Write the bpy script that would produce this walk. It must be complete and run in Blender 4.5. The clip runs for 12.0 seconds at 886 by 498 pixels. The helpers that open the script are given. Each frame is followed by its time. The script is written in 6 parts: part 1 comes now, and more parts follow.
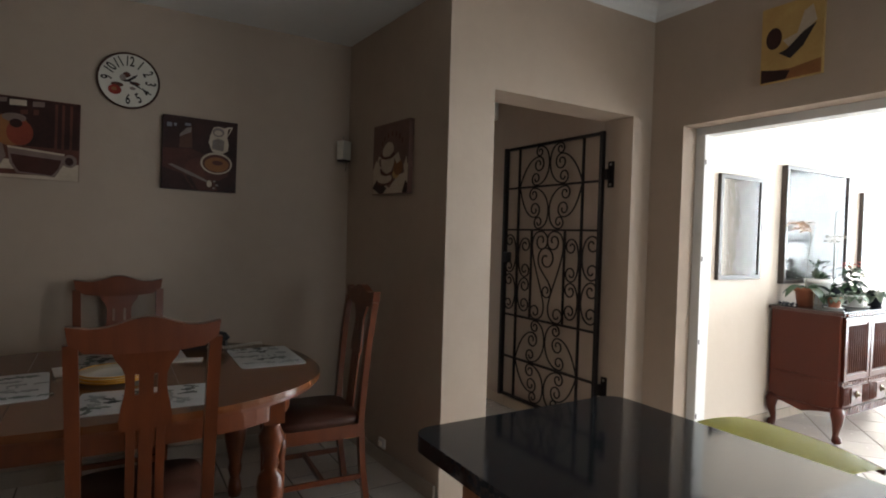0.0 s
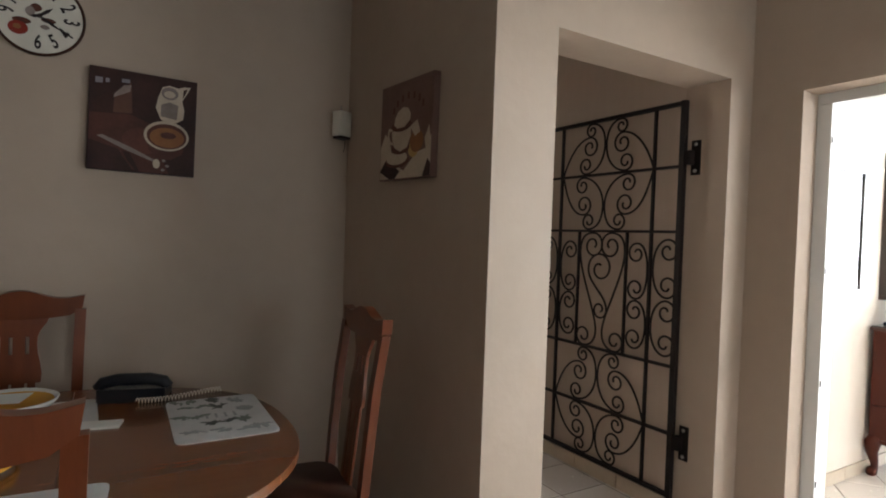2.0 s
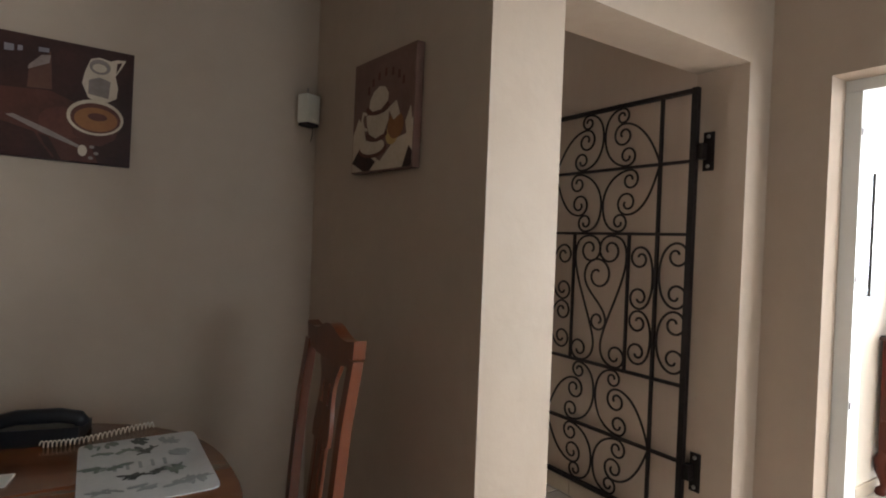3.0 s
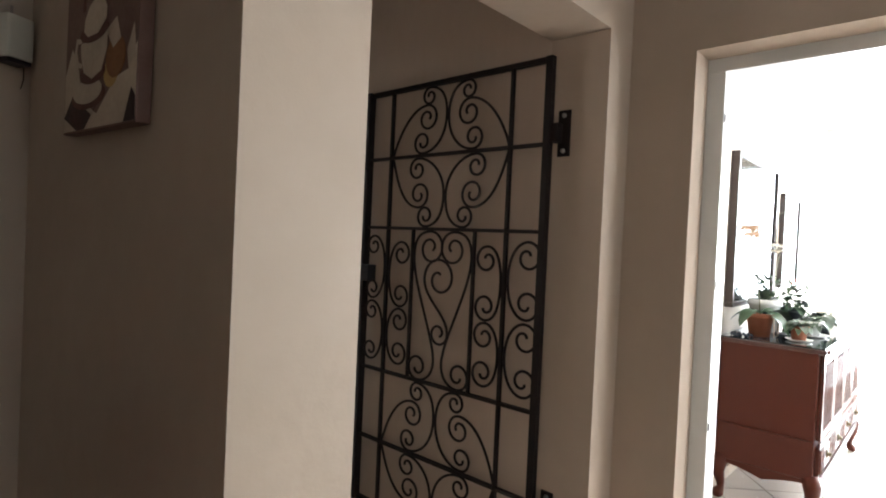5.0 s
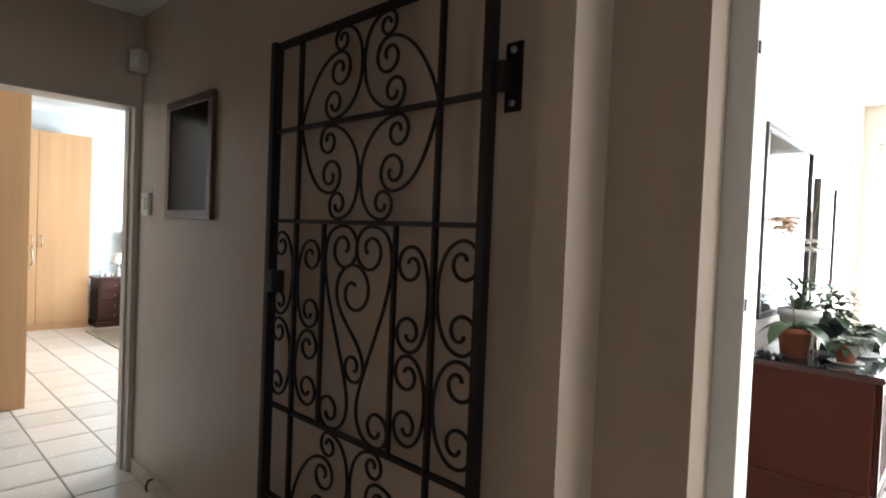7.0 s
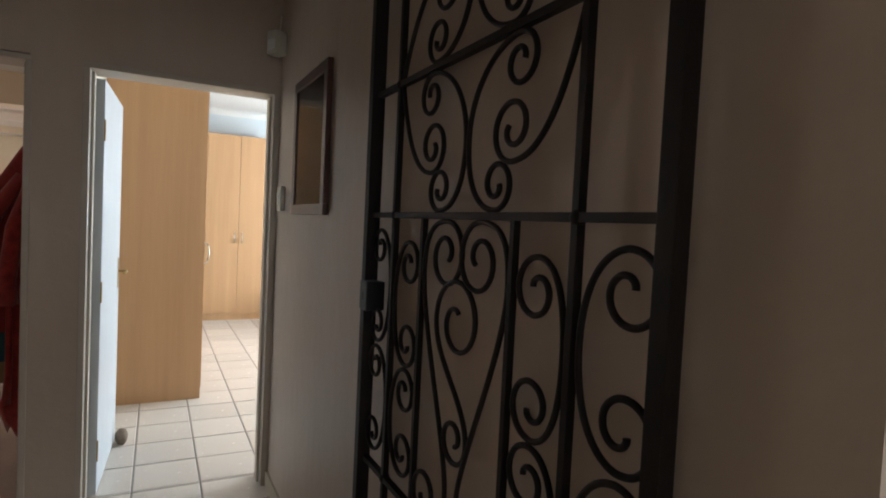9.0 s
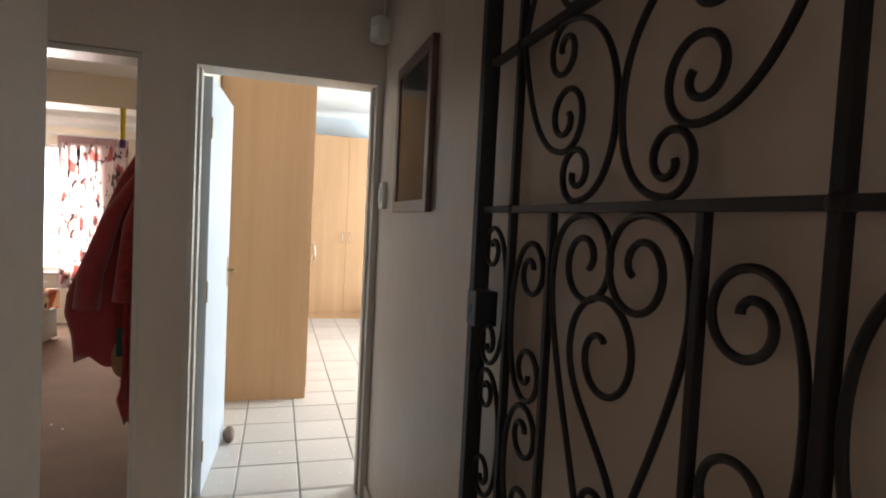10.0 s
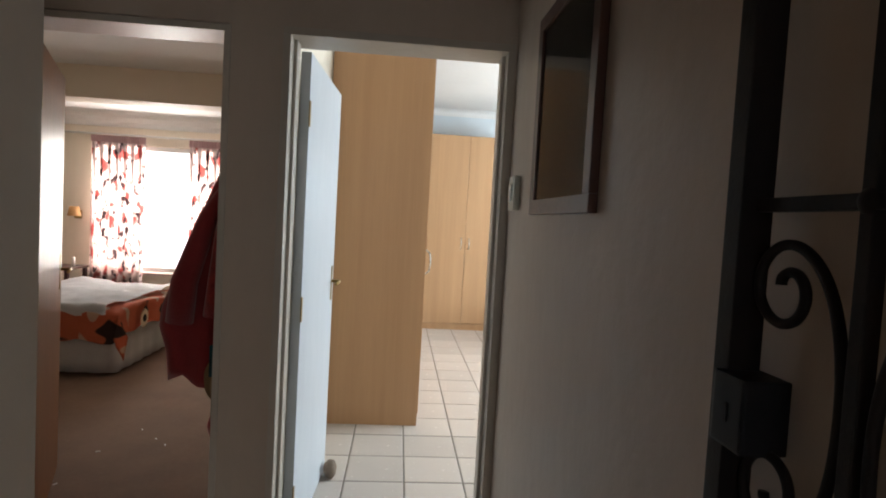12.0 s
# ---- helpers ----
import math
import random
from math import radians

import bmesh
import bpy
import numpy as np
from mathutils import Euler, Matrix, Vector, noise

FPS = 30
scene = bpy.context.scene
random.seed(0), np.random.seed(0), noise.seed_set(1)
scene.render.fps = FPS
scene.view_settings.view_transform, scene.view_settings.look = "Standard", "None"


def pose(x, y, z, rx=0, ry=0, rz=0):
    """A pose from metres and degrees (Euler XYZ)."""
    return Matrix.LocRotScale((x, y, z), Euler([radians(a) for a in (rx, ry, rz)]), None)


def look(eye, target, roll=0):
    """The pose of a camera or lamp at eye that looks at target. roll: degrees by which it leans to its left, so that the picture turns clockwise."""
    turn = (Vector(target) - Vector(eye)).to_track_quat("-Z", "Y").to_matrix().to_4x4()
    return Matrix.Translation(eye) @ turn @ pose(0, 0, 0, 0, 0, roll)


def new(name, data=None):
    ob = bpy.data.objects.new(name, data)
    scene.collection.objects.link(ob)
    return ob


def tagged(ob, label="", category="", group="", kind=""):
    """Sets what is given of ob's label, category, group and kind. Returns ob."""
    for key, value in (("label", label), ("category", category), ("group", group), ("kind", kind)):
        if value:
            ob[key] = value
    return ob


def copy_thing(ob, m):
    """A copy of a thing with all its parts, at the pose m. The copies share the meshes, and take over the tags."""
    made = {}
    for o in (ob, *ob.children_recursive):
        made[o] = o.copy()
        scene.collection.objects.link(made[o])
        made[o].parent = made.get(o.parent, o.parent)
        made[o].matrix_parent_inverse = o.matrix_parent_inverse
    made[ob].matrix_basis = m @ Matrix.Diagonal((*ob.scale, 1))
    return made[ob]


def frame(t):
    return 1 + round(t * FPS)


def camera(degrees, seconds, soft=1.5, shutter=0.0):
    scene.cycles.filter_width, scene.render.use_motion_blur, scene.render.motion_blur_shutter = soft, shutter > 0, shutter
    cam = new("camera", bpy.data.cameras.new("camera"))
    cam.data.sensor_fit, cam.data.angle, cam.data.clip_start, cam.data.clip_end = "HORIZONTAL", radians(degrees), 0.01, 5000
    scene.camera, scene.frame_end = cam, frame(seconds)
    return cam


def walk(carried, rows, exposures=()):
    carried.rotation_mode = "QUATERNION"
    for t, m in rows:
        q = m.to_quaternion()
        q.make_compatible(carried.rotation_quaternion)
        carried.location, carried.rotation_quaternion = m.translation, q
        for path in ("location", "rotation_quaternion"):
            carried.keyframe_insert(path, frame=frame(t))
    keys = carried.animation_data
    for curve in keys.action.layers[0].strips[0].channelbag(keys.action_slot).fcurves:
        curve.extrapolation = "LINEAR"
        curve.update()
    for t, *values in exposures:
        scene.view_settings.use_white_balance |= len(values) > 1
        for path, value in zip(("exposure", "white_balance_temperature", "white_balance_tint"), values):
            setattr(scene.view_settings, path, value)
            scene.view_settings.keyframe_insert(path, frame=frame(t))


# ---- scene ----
cam = camera(76.9, 12.0, soft=1.9)
PATH = [
    (0, (1.005, 0.631, 1.372), (2.032, 2.346, 1.322), 1.6),
    (0.5, (1.088, 0.856, 1.381), (2.118, 2.57, 1.33), 1.8),
    (1, (1.176, 1.053, 1.372), (2.205, 2.767, 1.323), 1.9),
    (1.5, (1.272, 1.265, 1.368), (2.302, 2.979, 1.324), 2.0),
    (2, (1.341, 1.473, 1.363), (2.368, 3.188, 1.321), 2.0),
    (2.5, (1.406, 1.652, 1.369), (2.452, 3.357, 1.327), 2.2),
    (2.7, (1.44, 1.71, 1.357), (2.502, 3.405, 1.321), 2.2),
    (4.5, (1.85, 2.043, 1.372), (3.254, 3.467, 1.353), 2.5),
    (5, (1.993, 2.121, 1.384), (3.468, 3.472, 1.352), 2.6),
    (5.5, (2.176, 2.169, 1.428), (3.663, 3.505, 1.378), 2.4),
    (6, (2.341, 2.219, 1.409), (3.823, 3.561, 1.367), 2.5),
    (6.5, (2.505, 2.285, 1.396), (3.977, 3.638, 1.351), 2.5),
    (8.3, (3.126, 2.601, 1.429), (4.296, 4.222, 1.364), 2.5),
    (8.5, (3.156, 2.647, 1.426), (4.245, 4.323, 1.355), 2.7),
    (9, (3.218, 2.779, 1.407), (4.133, 4.555, 1.327), 2.8),
    (9.5, (3.292, 2.945, 1.409), (4.02, 4.806, 1.322), 2.9),
    (10, (3.301, 3.049, 1.396), (3.872, 4.963, 1.302), 2.9),
    (10.5, (3.332, 3.205, 1.395), (3.76, 5.156, 1.298), 2.9),
    (11, (3.363, 3.351, 1.39), (3.672, 5.325, 1.295), 2.9),
    (11.5, (3.373, 3.477, 1.381), (3.585, 5.463, 1.282), 3.1),
    (12, (3.366, 3.656, 1.394), (3.524, 5.647, 1.295), 3.2),
]
EXPOSURES = [(0.0, 0.05), (1.0, 0.32), (2.0, 0.74), (2.5, 0.95), (4.5, 0.85), (5.0, 0.7), (5.5, 0.42), (6.5, 0.12), (8.5, -0.16), (9.0, -0.2), (9.5, 0.0), (10.0, 0.12), (10.5, 0.12), (11.0, -0.06), (11.5, -0.24), (12.0, -0.54)]
walk(cam, [(t, look(eye, target, roll)) for t, eye, target, roll in PATH], EXPOSURES)

# ---- world, sun and window light ----
world = bpy.data.worlds.new("sky")
scene.world = world
world.use_nodes = True
wn = world.node_tree.nodes
sky = wn.new("ShaderNodeTexSky")
sky.sky_type = "NISHITA"
sky.sun_disc = False
sky.sun_elevation = radians(48)
sky.sun_rotation = radians(140)
wn["Background"].inputs["Strength"].default_value = 0.12
world.node_tree.links.new(sky.outputs["Color"], wn["Background"].inputs["Color"])

sun_data = bpy.data.lights.new("sun", "SUN")
sun_data.energy, sun_data.angle, sun_data.color = 3.0, radians(0.6), (1.0, 0.93, 0.83)
sun = new("sun", sun_data)
sun.matrix_world = look((8, -8, 10), (8 - math.sin(radians(140)), -8 + 0.77, 9.0))


def window_light(name, at, target, w, h, watts, color=(0.78, 0.905, 1.0)):
    """Daylight that enters by a window opening."""
    d = bpy.data.lights.new(name, "AREA")
    d.shape, d.size, d.size_y, d.energy, d.color = "RECTANGLE", w, h, watts, color
    ob = new(name, d)
    ob.matrix_world = look(at, target)
    return ob


window_light("lounge_window_light", (9.1, 1.88, 1.25), (4.0, 1.88, 1.2), 2.2, 2.2, 200)
window_light("lounge_side_light", (6.6, -2.05, 1.25), (6.6, 3.0, 1.2), 2.6, 2.0, 95)
window_light("kitchen_window_light", (2.95, -2.6, 1.65), (2.95, 3.0, 1.35), 1.6, 1.1, 13, (0.68, 0.87, 1.0))
window_light("bedroom_window_light", (0.55, 10.44, 1.35), (0.55, 5.0, 1.0), 1.5, 1.4, 165, (1.0, 0.95, 0.88))
window_light("main_bedroom_window_light", (7.05, 8.6, 1.5), (3.0, 8.6, 1.2), 2.4, 1.4, 225, (0.71, 0.88, 1.0))

# ---- materials ----
def material(name, base, rough=0.6, second=None, scale=6.0, mix=0.5, bump=0.0, bump_scale=60.0, metal=0.0, stretch=None,
             spec=0.5, coat=0.0, per_piece=0.0, sheen=0.0):
    """A surface of two tones in broad clouds and fine grain, with a fine relief."""
    m = bpy.data.materials.new(name)
    m.use_nodes = True
    n, l = m.node_tree.nodes, m.node_tree.links
    b = n["Principled BSDF"]
    b.inputs["Roughness"].default_value = rough
    b.inputs["Metallic"].default_value = metal
    b.inputs["Specular IOR Level"].default_value = spec
    b.inputs["Coat Weight"].default_value = coat
    b.inputs["Sheen Weight"].default_value = sheen
    if second is None:
        second = tuple(c * 0.86 for c in base)
    tc = n.new("ShaderNodeTexCoord")
    mp = n.new("ShaderNodeMapping")
    if stretch:
        mp.inputs["Scale"].default_value = stretch
    l.new(tc.outputs["Object"], mp.inputs["Vector"])
    big = n.new("ShaderNodeTexNoise")
    big.inputs["Scale"].default_value = scale
    big.inputs["Detail"].default_value = 5
    l.new(mp.outputs["Vector"], big.inputs["Vector"])
    fine = n.new("ShaderNodeTexNoise")
    fine.inputs["Scale"].default_value = scale * 9
    fine.inputs["Detail"].default_value = 3
    l.new(mp.outputs["Vector"], fine.inputs["Vector"])
    add = n.new("ShaderNodeMath")
    add.operation = "MULTIPLY_ADD"
    add.inputs[1].default_value = 0.35
    l.new(fine.outputs["Fac"], add.inputs[0])
    l.new(big.outputs["Fac"], add.inputs[2])
    ramp = n.new("ShaderNodeMapRange")
    ramp.inputs["From Min"].default_value = 0.67 - mix * 0.5
    ramp.inputs["From Max"].default_value = 0.67 + mix * 0.5
    l.new(add.outputs["Value"], ramp.inputs["Value"])
    col = n.new("ShaderNodeMix")
    col.data_type = "RGBA"
    col.inputs["A"].default_value = (*base, 1)
    col.inputs["B"].default_value = (*second, 1)
    l.new(ramp.outputs["Result"], col.inputs["Factor"])
    last = col.outputs["Result"]
    if per_piece:
        info = n.new("ShaderNodeObjectInfo")
        r = n.new("ShaderNodeMapRange")
        r.inputs["To Min"].default_value = 1 - per_piece
        r.inputs["To Max"].default_value = 1 + per_piece * 0.5
        l.new(info.outputs["Random"], r.inputs["Value"])
        hs = n.new("ShaderNodeHueSaturation")
        l.new(last, hs.inputs["Color"])
        l.new(r.outputs["Result"], hs.inputs["Value"])
        last = hs.outputs["Color"]
    l.new(last, b.inputs["Base Color"])
    rr = n.new("ShaderNodeMapRange")
    rr.inputs["To Min"].default_value = max(0.02, rough * 0.85)
    rr.inputs["To Max"].default_value = min(1.0, rough * 1.15)
    l.new(fine.outputs["Fac"], rr.inputs["Value"])
    l.new(rr.outputs["Result"], b.inputs["Roughness"])
    if bump:
        bn = n.new("ShaderNodeTexNoise")
        bn.inputs["Scale"].default_value = bump_scale
        bn.inputs["Detail"].default_value = 4
        l.new(tc.outputs["Object"], bn.inputs["Vector"])
        bp = n.new("ShaderNodeBump")
        bp.inputs["Strength"].default_value = bump
        bp.inputs["Distance"].default_value = 0.01
        l.new(bn.outputs["Fac"], bp.inputs["Height"])
        l.new(bp.outputs["Normal"], b.inputs["Normal"])
    return m


def glow(name, color, strength):
    m = bpy.data.materials.new(name)
    m.use_nodes = True
    b = m.node_tree.nodes["Principled BSDF"]
    b.inputs["Base Color"].default_value = (0.8, 0.8, 0.8, 1)
    b.inputs["Emission Color"].default_value = (*color, 1)
    b.inputs["Emission Strength"].default_value = strength
    return m


def glass(name):
    m = bpy.data.materials.new(name)
    m.use_nodes = True
    b = m.node_tree.nodes["Principled BSDF"]
    b.inputs["Transmission Weight"].default_value = 1.0
    b.inputs["Roughness"].default_value = 0.02
    b.inputs["IOR"].default_value = 1.1
    b.inputs["Base Color"].default_value = (0.97, 0.98, 0.98, 1)
    return m


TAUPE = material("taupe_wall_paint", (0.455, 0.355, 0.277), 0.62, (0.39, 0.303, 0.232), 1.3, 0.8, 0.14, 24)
# the same taupe paint, its colour raised so the dim passage looks better lit
TAUPE_BRIGHTENED = material("taupe_wall_paint_brightened", (0.545, 0.428, 0.342), 0.45, (0.435, 0.342, 0.270), 1.5, 0.85, 0.25, 18, stretch=(1.8, 1.8, 0.45))
LOUNGE_WALL = material("warm_white_wall_paint", (0.70, 0.61, 0.52), 0.6, (0.66, 0.57, 0.48), 1.5, 0.6, 0.08, 30)
CREAM = material("cream_wall_paint", (0.78, 0.70, 0.58), 0.6, (0.74, 0.66, 0.54), 1.5, 0.6, 0.08, 30)
PALE_BLUE = material("pale_blue_wall_paint", (0.66, 0.72, 0.76), 0.6, (0.62, 0.68, 0.72), 1.5, 0.6, 0.06, 30)
CEIL = material("white_ceiling_paint", (0.80, 0.79, 0.77), 0.8, (0.75, 0.74, 0.72), 2.0, 0.6, 0.05, 40)
WHITE = material("white_gloss_paint", (0.78, 0.77, 0.74), 0.32, (0.70, 0.69, 0.66), 5, 0.7, 0.04, 40)
FRAME_PAINT = material("beige_door_frame_paint", (0.50, 0.43, 0.36), 0.4, (0.43, 0.37, 0.30), 4, 0.7, 0.05, 40)
TILE = material("beige_ceramic_tile", (0.66, 0.595, 0.54), 0.26, (0.60, 0.535, 0.475), 2.5, 1.0, 0.015, 20, per_piece=0.07)
GROUT = material("grey_brown_grout", (0.20, 0.17, 0.14), 0.9, None, 12, 0.6, 0.1, 120)
CARPET = material("grey_brown_carpet", (0.24, 0.152, 0.105), 0.95, (0.165, 0.105, 0.074), 4, 0.9, 0.35, 260)
IRON = material("black_painted_iron", (0.009, 0.0062, 0.0058), 0.5, (0.018, 0.011, 0.009), 12, 0.6, 0.08, 90, spec=0.2)
WOOD = material("reddish_brown_varnished_wood", (0.20, 0.050, 0.015), 0.30, (0.10, 0.024, 0.008), 4, 1.0, 0.02, 60, stretch=(7, 7, 0.9), spec=0.4, coat=0.1)
TABLE_WOOD = material("honey_brown_varnished_wood", (0.19, 0.062, 0.019), 0.22, (0.13, 0.04, 0.012), 2.2, 1.1, 0.01, 60, stretch=(0.7, 9, 9), coat=0.25)
CABINET_WOOD = material("mahogany_wood", (0.075, 0.017, 0.009), 0.30, (0.060, 0.013, 0.007), 1.2, 1.3, 0.0, 60, stretch=(2, 2, 0.8), spec=0.2)
DARK_WOOD = material("dark_stained_wood", (0.07, 0.022, 0.016), 0.3, (0.035, 0.012, 0.01), 5, 0.8, 0.03, 60, stretch=(5, 5, 0.8))
DOOR_WOOD = material("brown_veneer_door", (0.33, 0.155, 0.07), 0.4, (0.22, 0.095, 0.04), 4, 0.8, 0.03, 60, stretch=(8, 8, 0.5))
MAPLE = material("pale_maple_laminate", (0.56, 0.335, 0.175), 0.38, (0.42, 0.235, 0.115), 1.7, 0.75, 0.01, 60, stretch=(7, 7, 0.22))
GRANITE = material("black_granite", (0.012, 0.015, 0.020), 0.07, (0.035, 0.040, 0.048), 60, 0.5, 0.0, 60)

# ---- building helpers ----
def mesh_object(name, bm, mat, smooth=False):
    me = bpy.data.meshes.new(name)
    bmesh.ops.recalc_face_normals(bm, faces=bm.faces[:])
    bm.to_mesh(me)
    bm.free()
    for m in (mat if isinstance(mat, (list, tuple)) else [mat]):
        me.materials.append(m)
    if smooth:
        for p in me.polygons:
            p.use_smooth = True
    return new(name, me)


def part(name, bm, mat, parent, label="", smooth=False):
    ob = mesh_object(name, bm, mat, smooth)
    ob.parent = parent
    if label:
        ob["label"] = label
    return ob


def thing(name, label, category, at=(0, 0, 0), turn=0.0, group="", kind=""):
    ob = new(name)
    ob.empty_display_size = 0.1
    ob.location = at
    ob.rotation_euler = (0, 0, radians(turn))
    return tagged(ob, label, category, group, kind)


def box(bm, a, b, bevel=0.0, seg=2):
    """A box from corner a to corner b, its edges rounded by bevel."""
    lo = [min(p, q) for p, q in zip(a, b)]
    hi = [max(p, q) for p, q in zip(a, b)]
    vs = [bm.verts.new((x, y, z)) for x in (lo[0], hi[0]) for y in (lo[1], hi[1]) for z in (lo[2], hi[2])]
    fs = [bm.faces.new([vs[i] for i in q]) for q in ((0, 1, 3, 2), (4, 6, 7, 5), (0, 4, 5, 1), (2, 3, 7, 6), (0, 2, 6, 4), (1, 5, 7, 3))]
    if bevel:
        es = list({e for f in fs for e in f.edges})
        bmesh.ops.bevel(bm, geom=es, offset=bevel, segments=seg, affect="EDGES", profile=0.7)
    return bm


def boxes(*pairs, bevel=0.0):
    bm = bmesh.new()
    for a, b in pairs:
        box(bm, a, b, bevel)
    return bm


def lathe(bm, profile, n=20, at=(0, 0, 0), axis="z"):
    """A turned shape from (radius, height) pairs."""
    rings = []
    for r, h in profile:
        ring = []
        for i in range(n):
            a = 2 * math.pi * i / n
            c, s = r * math.cos(a), r * math.sin(a)
            p = (c, s, h) if axis == "z" else ((h, c, s) if axis == "x" else (c, h, s))
            ring.append(bm.verts.new((p[0] + at[0], p[1] + at[1], p[2] + at[2])))
        rings.append(ring)
    for a, b in zip(rings, rings[1:]):
        for i in range(n):
            bm.faces.new((a[i], a[(i + 1) % n], b[(i + 1) % n], b[i]))
    bm.faces.new(rings[0])
    bm.faces.new(rings[-1])
    return bm


def sweep(bm, pts, r, n=6, flat=1.0):
    """A round bar along a line of points."""
    pts = [Vector(p) for p in pts]
    rings = []
    up = None
    for i, p in enumerate(pts):
        d = (pts[min(i + 1, len(pts) - 1)] - pts[max(i - 1, 0)]).normalized()
        if up is None:
            up = d.orthogonal().normalized()
        up = (up - d * up.dot(d)).normalized()
        side = d.cross(up)
        rr = r(i / (len(pts) - 1)) if callable(r) else r
        rings.append([bm.verts.new(p + (up * math.cos(2 * math.pi * k / n) + side * math.sin(2 * math.pi * k / n) * flat) * rr) for k in range(n)])
    for a, b in zip(rings, rings[1:]):
        for k in range(n):
            bm.faces.new((a[k], a[(k + 1) % n], b[(k + 1) % n], b[k]))
    bm.faces.new(rings[0])
    bm.faces.new(rings[-1])
    return bm


def slab(bm, outline, z0, z1, plane="xy"):
    """A plate with the given outline; in plane xz the thickness runs along y, in yz along x."""
    def at(u, v, w):
        return (u, v, w) if plane == "xy" else ((u, w, v) if plane == "xz" else (w, u, v))
    lo = [bm.verts.new(at(u, v, z0)) for u, v in outline]
    hi = [bm.verts.new(at(u, v, z1)) for u, v in outline]
    bm.faces.new(lo)
    bm.faces.new(hi)
    for i in range(len(lo)):
        j = (i + 1) % len(lo)
        bm.faces.new((lo[i], lo[j], hi[j], hi[i]))
    return bm


def bevel_all(bm, offset, seg=2, angle=40):
    es = [e for e in bm.edges if len(e.link_faces) == 2 and e.calc_face_angle(0) > radians(angle)]
    bmesh.ops.bevel(bm, geom=es, offset=offset, segments=seg, affect="EDGES", profile=0.6)
    return bm


def ellipse(cx, cy, rx, ry, n=28, power=2.0):
    out = []
    for i in range(n):
        a = 2 * math.pi * i / n
        c, s = math.cos(a), math.sin(a)
        out.append((cx + rx * math.copysign(abs(c) ** (2 / power), c), cy + ry * math.copysign(abs(s) ** (2 / power), s)))
    return out


def structure(name, bm, mat, label, category="wall", smooth=False):
    return tagged(mesh_object(name, bm, mat, smooth), label, category, kind="structure")


# ---- the shell: kitchen with dining nook, passage, lounge, two bedrooms ----
H_KIT, H_PAS, H_BED, H_MAIN = 2.845, 2.62, 2.44, 2.92
Y_FACE, Y_NOOK, Y_END, X_NOOK, X_LOU = 3.032, 4.215, 5.75, 2.456, 3.972
X_PL, X_PR = 2.745, 3.78


def worn_wall(name, pairs, mat, label):
    """Plain wall of blocks built flush with one another."""
    bm = bmesh.new()
    for a, b in pairs:
        box(bm, a, b)
    return structure(name, bm, mat, label)


def x_east(y):
    """The passage's right-hand wall runs slightly inwards."""
    return 3.800 - 0.011 * (y - 3.045)


def x_nook(y):
    """The side wall of the nook runs slightly outwards."""
    return X_NOOK - 0.063 * (y - Y_FACE)


def skew_wall(name, outline, mat, label):
    bm = bmesh.new()
    slab(bm, outline, 0, 3.0)
    return structure(name, bevel_all(bm, 0.008, 2), mat, label)


worn_wall("wall_nook_back", [((-2.6, Y_NOOK, 0), (2.42, Y_NOOK + 0.2, 3.0))], TAUPE, "taupe painted dining wall with canvas pictures and a clock")
def soft_arrises(bm, test, offset=0.010):
    es = [e for e in bm.edges if len(e.link_faces) == 2 and e.calc_face_angle(0) > radians(40) and all(test(v.co) for v in e.verts)]
    bmesh.ops.bevel(bm, geom=es, offset=offset, segments=3, affect="EDGES", profile=0.5)
    return bm


# the wall with the gate opening: one plastered face with rounded corners
bm = bmesh.new()
slab(bm, [(X_NOOK, 0), (2.736, 0), (2.736, 2.145), (3.80, 2.145), (3.80, 0), (X_LOU, 0), (X_LOU, 3.0), (X_NOOK, 3.0)], Y_FACE, 3.265, "xz")
for v in bm.verts:
    if v.co.x < 2.5:
        v.co.x = x_nook(v.co.y)
    elif 3.7 < v.co.x < 3.9:
        v.co.x = x_east(v.co.y)
structure("wall_gate", soft_arrises(bm, lambda c: c.y < 3.05 and c.x < 3.9), TAUPE, "taupe plastered wall with the gate opening")
bm = bmesh.new()
slab(bm, [(x_nook(3.265), 3.265), (2.7345, 3.265), (2.736, 4.688), (2.362, 4.688)], 0, 3.0)
structure("wall_pier", soft_arrises(bm, lambda c: c.y > 4.65), TAUPE, "taupe plastered wall between nook and passage")
bm = bmesh.new()
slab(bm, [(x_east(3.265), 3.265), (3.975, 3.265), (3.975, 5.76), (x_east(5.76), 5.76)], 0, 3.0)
structure("wall_passage_east", bm, TAUPE_BRIGHTENED, "taupe passage wall behind the open gate")
bm = bmesh.new()
slab(bm, [(-2.7, -0.12), (0.6, -0.12), (0.6, 2.07), (2.80, 2.07), (2.80, -0.12), (3.175, -0.12), (3.175, 3.0), (-2.7, 3.0)], X_LOU, 4.135, "yz")
structure("wall_lounge_opening", soft_arrises(bm, lambda c: 0.5 < c.y < 2.9 and c.z < 2.5), TAUPE, "taupe wall with a wide opening to the lounge")
bm = bmesh.new()
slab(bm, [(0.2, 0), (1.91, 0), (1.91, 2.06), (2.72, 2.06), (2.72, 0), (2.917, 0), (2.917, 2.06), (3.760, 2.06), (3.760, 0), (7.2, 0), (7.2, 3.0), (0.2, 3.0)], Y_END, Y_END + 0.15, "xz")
structure("wall_end", bm, TAUPE_BRIGHTENED, "taupe wall at the end of the passage with two doorways")
worn_wall("wall_lounge_north", [((3.97, 3.175, -0.12), (9.3, 3.33, 3.0))], LOUNGE_WALL, "cream lounge wall hung with framed pictures")
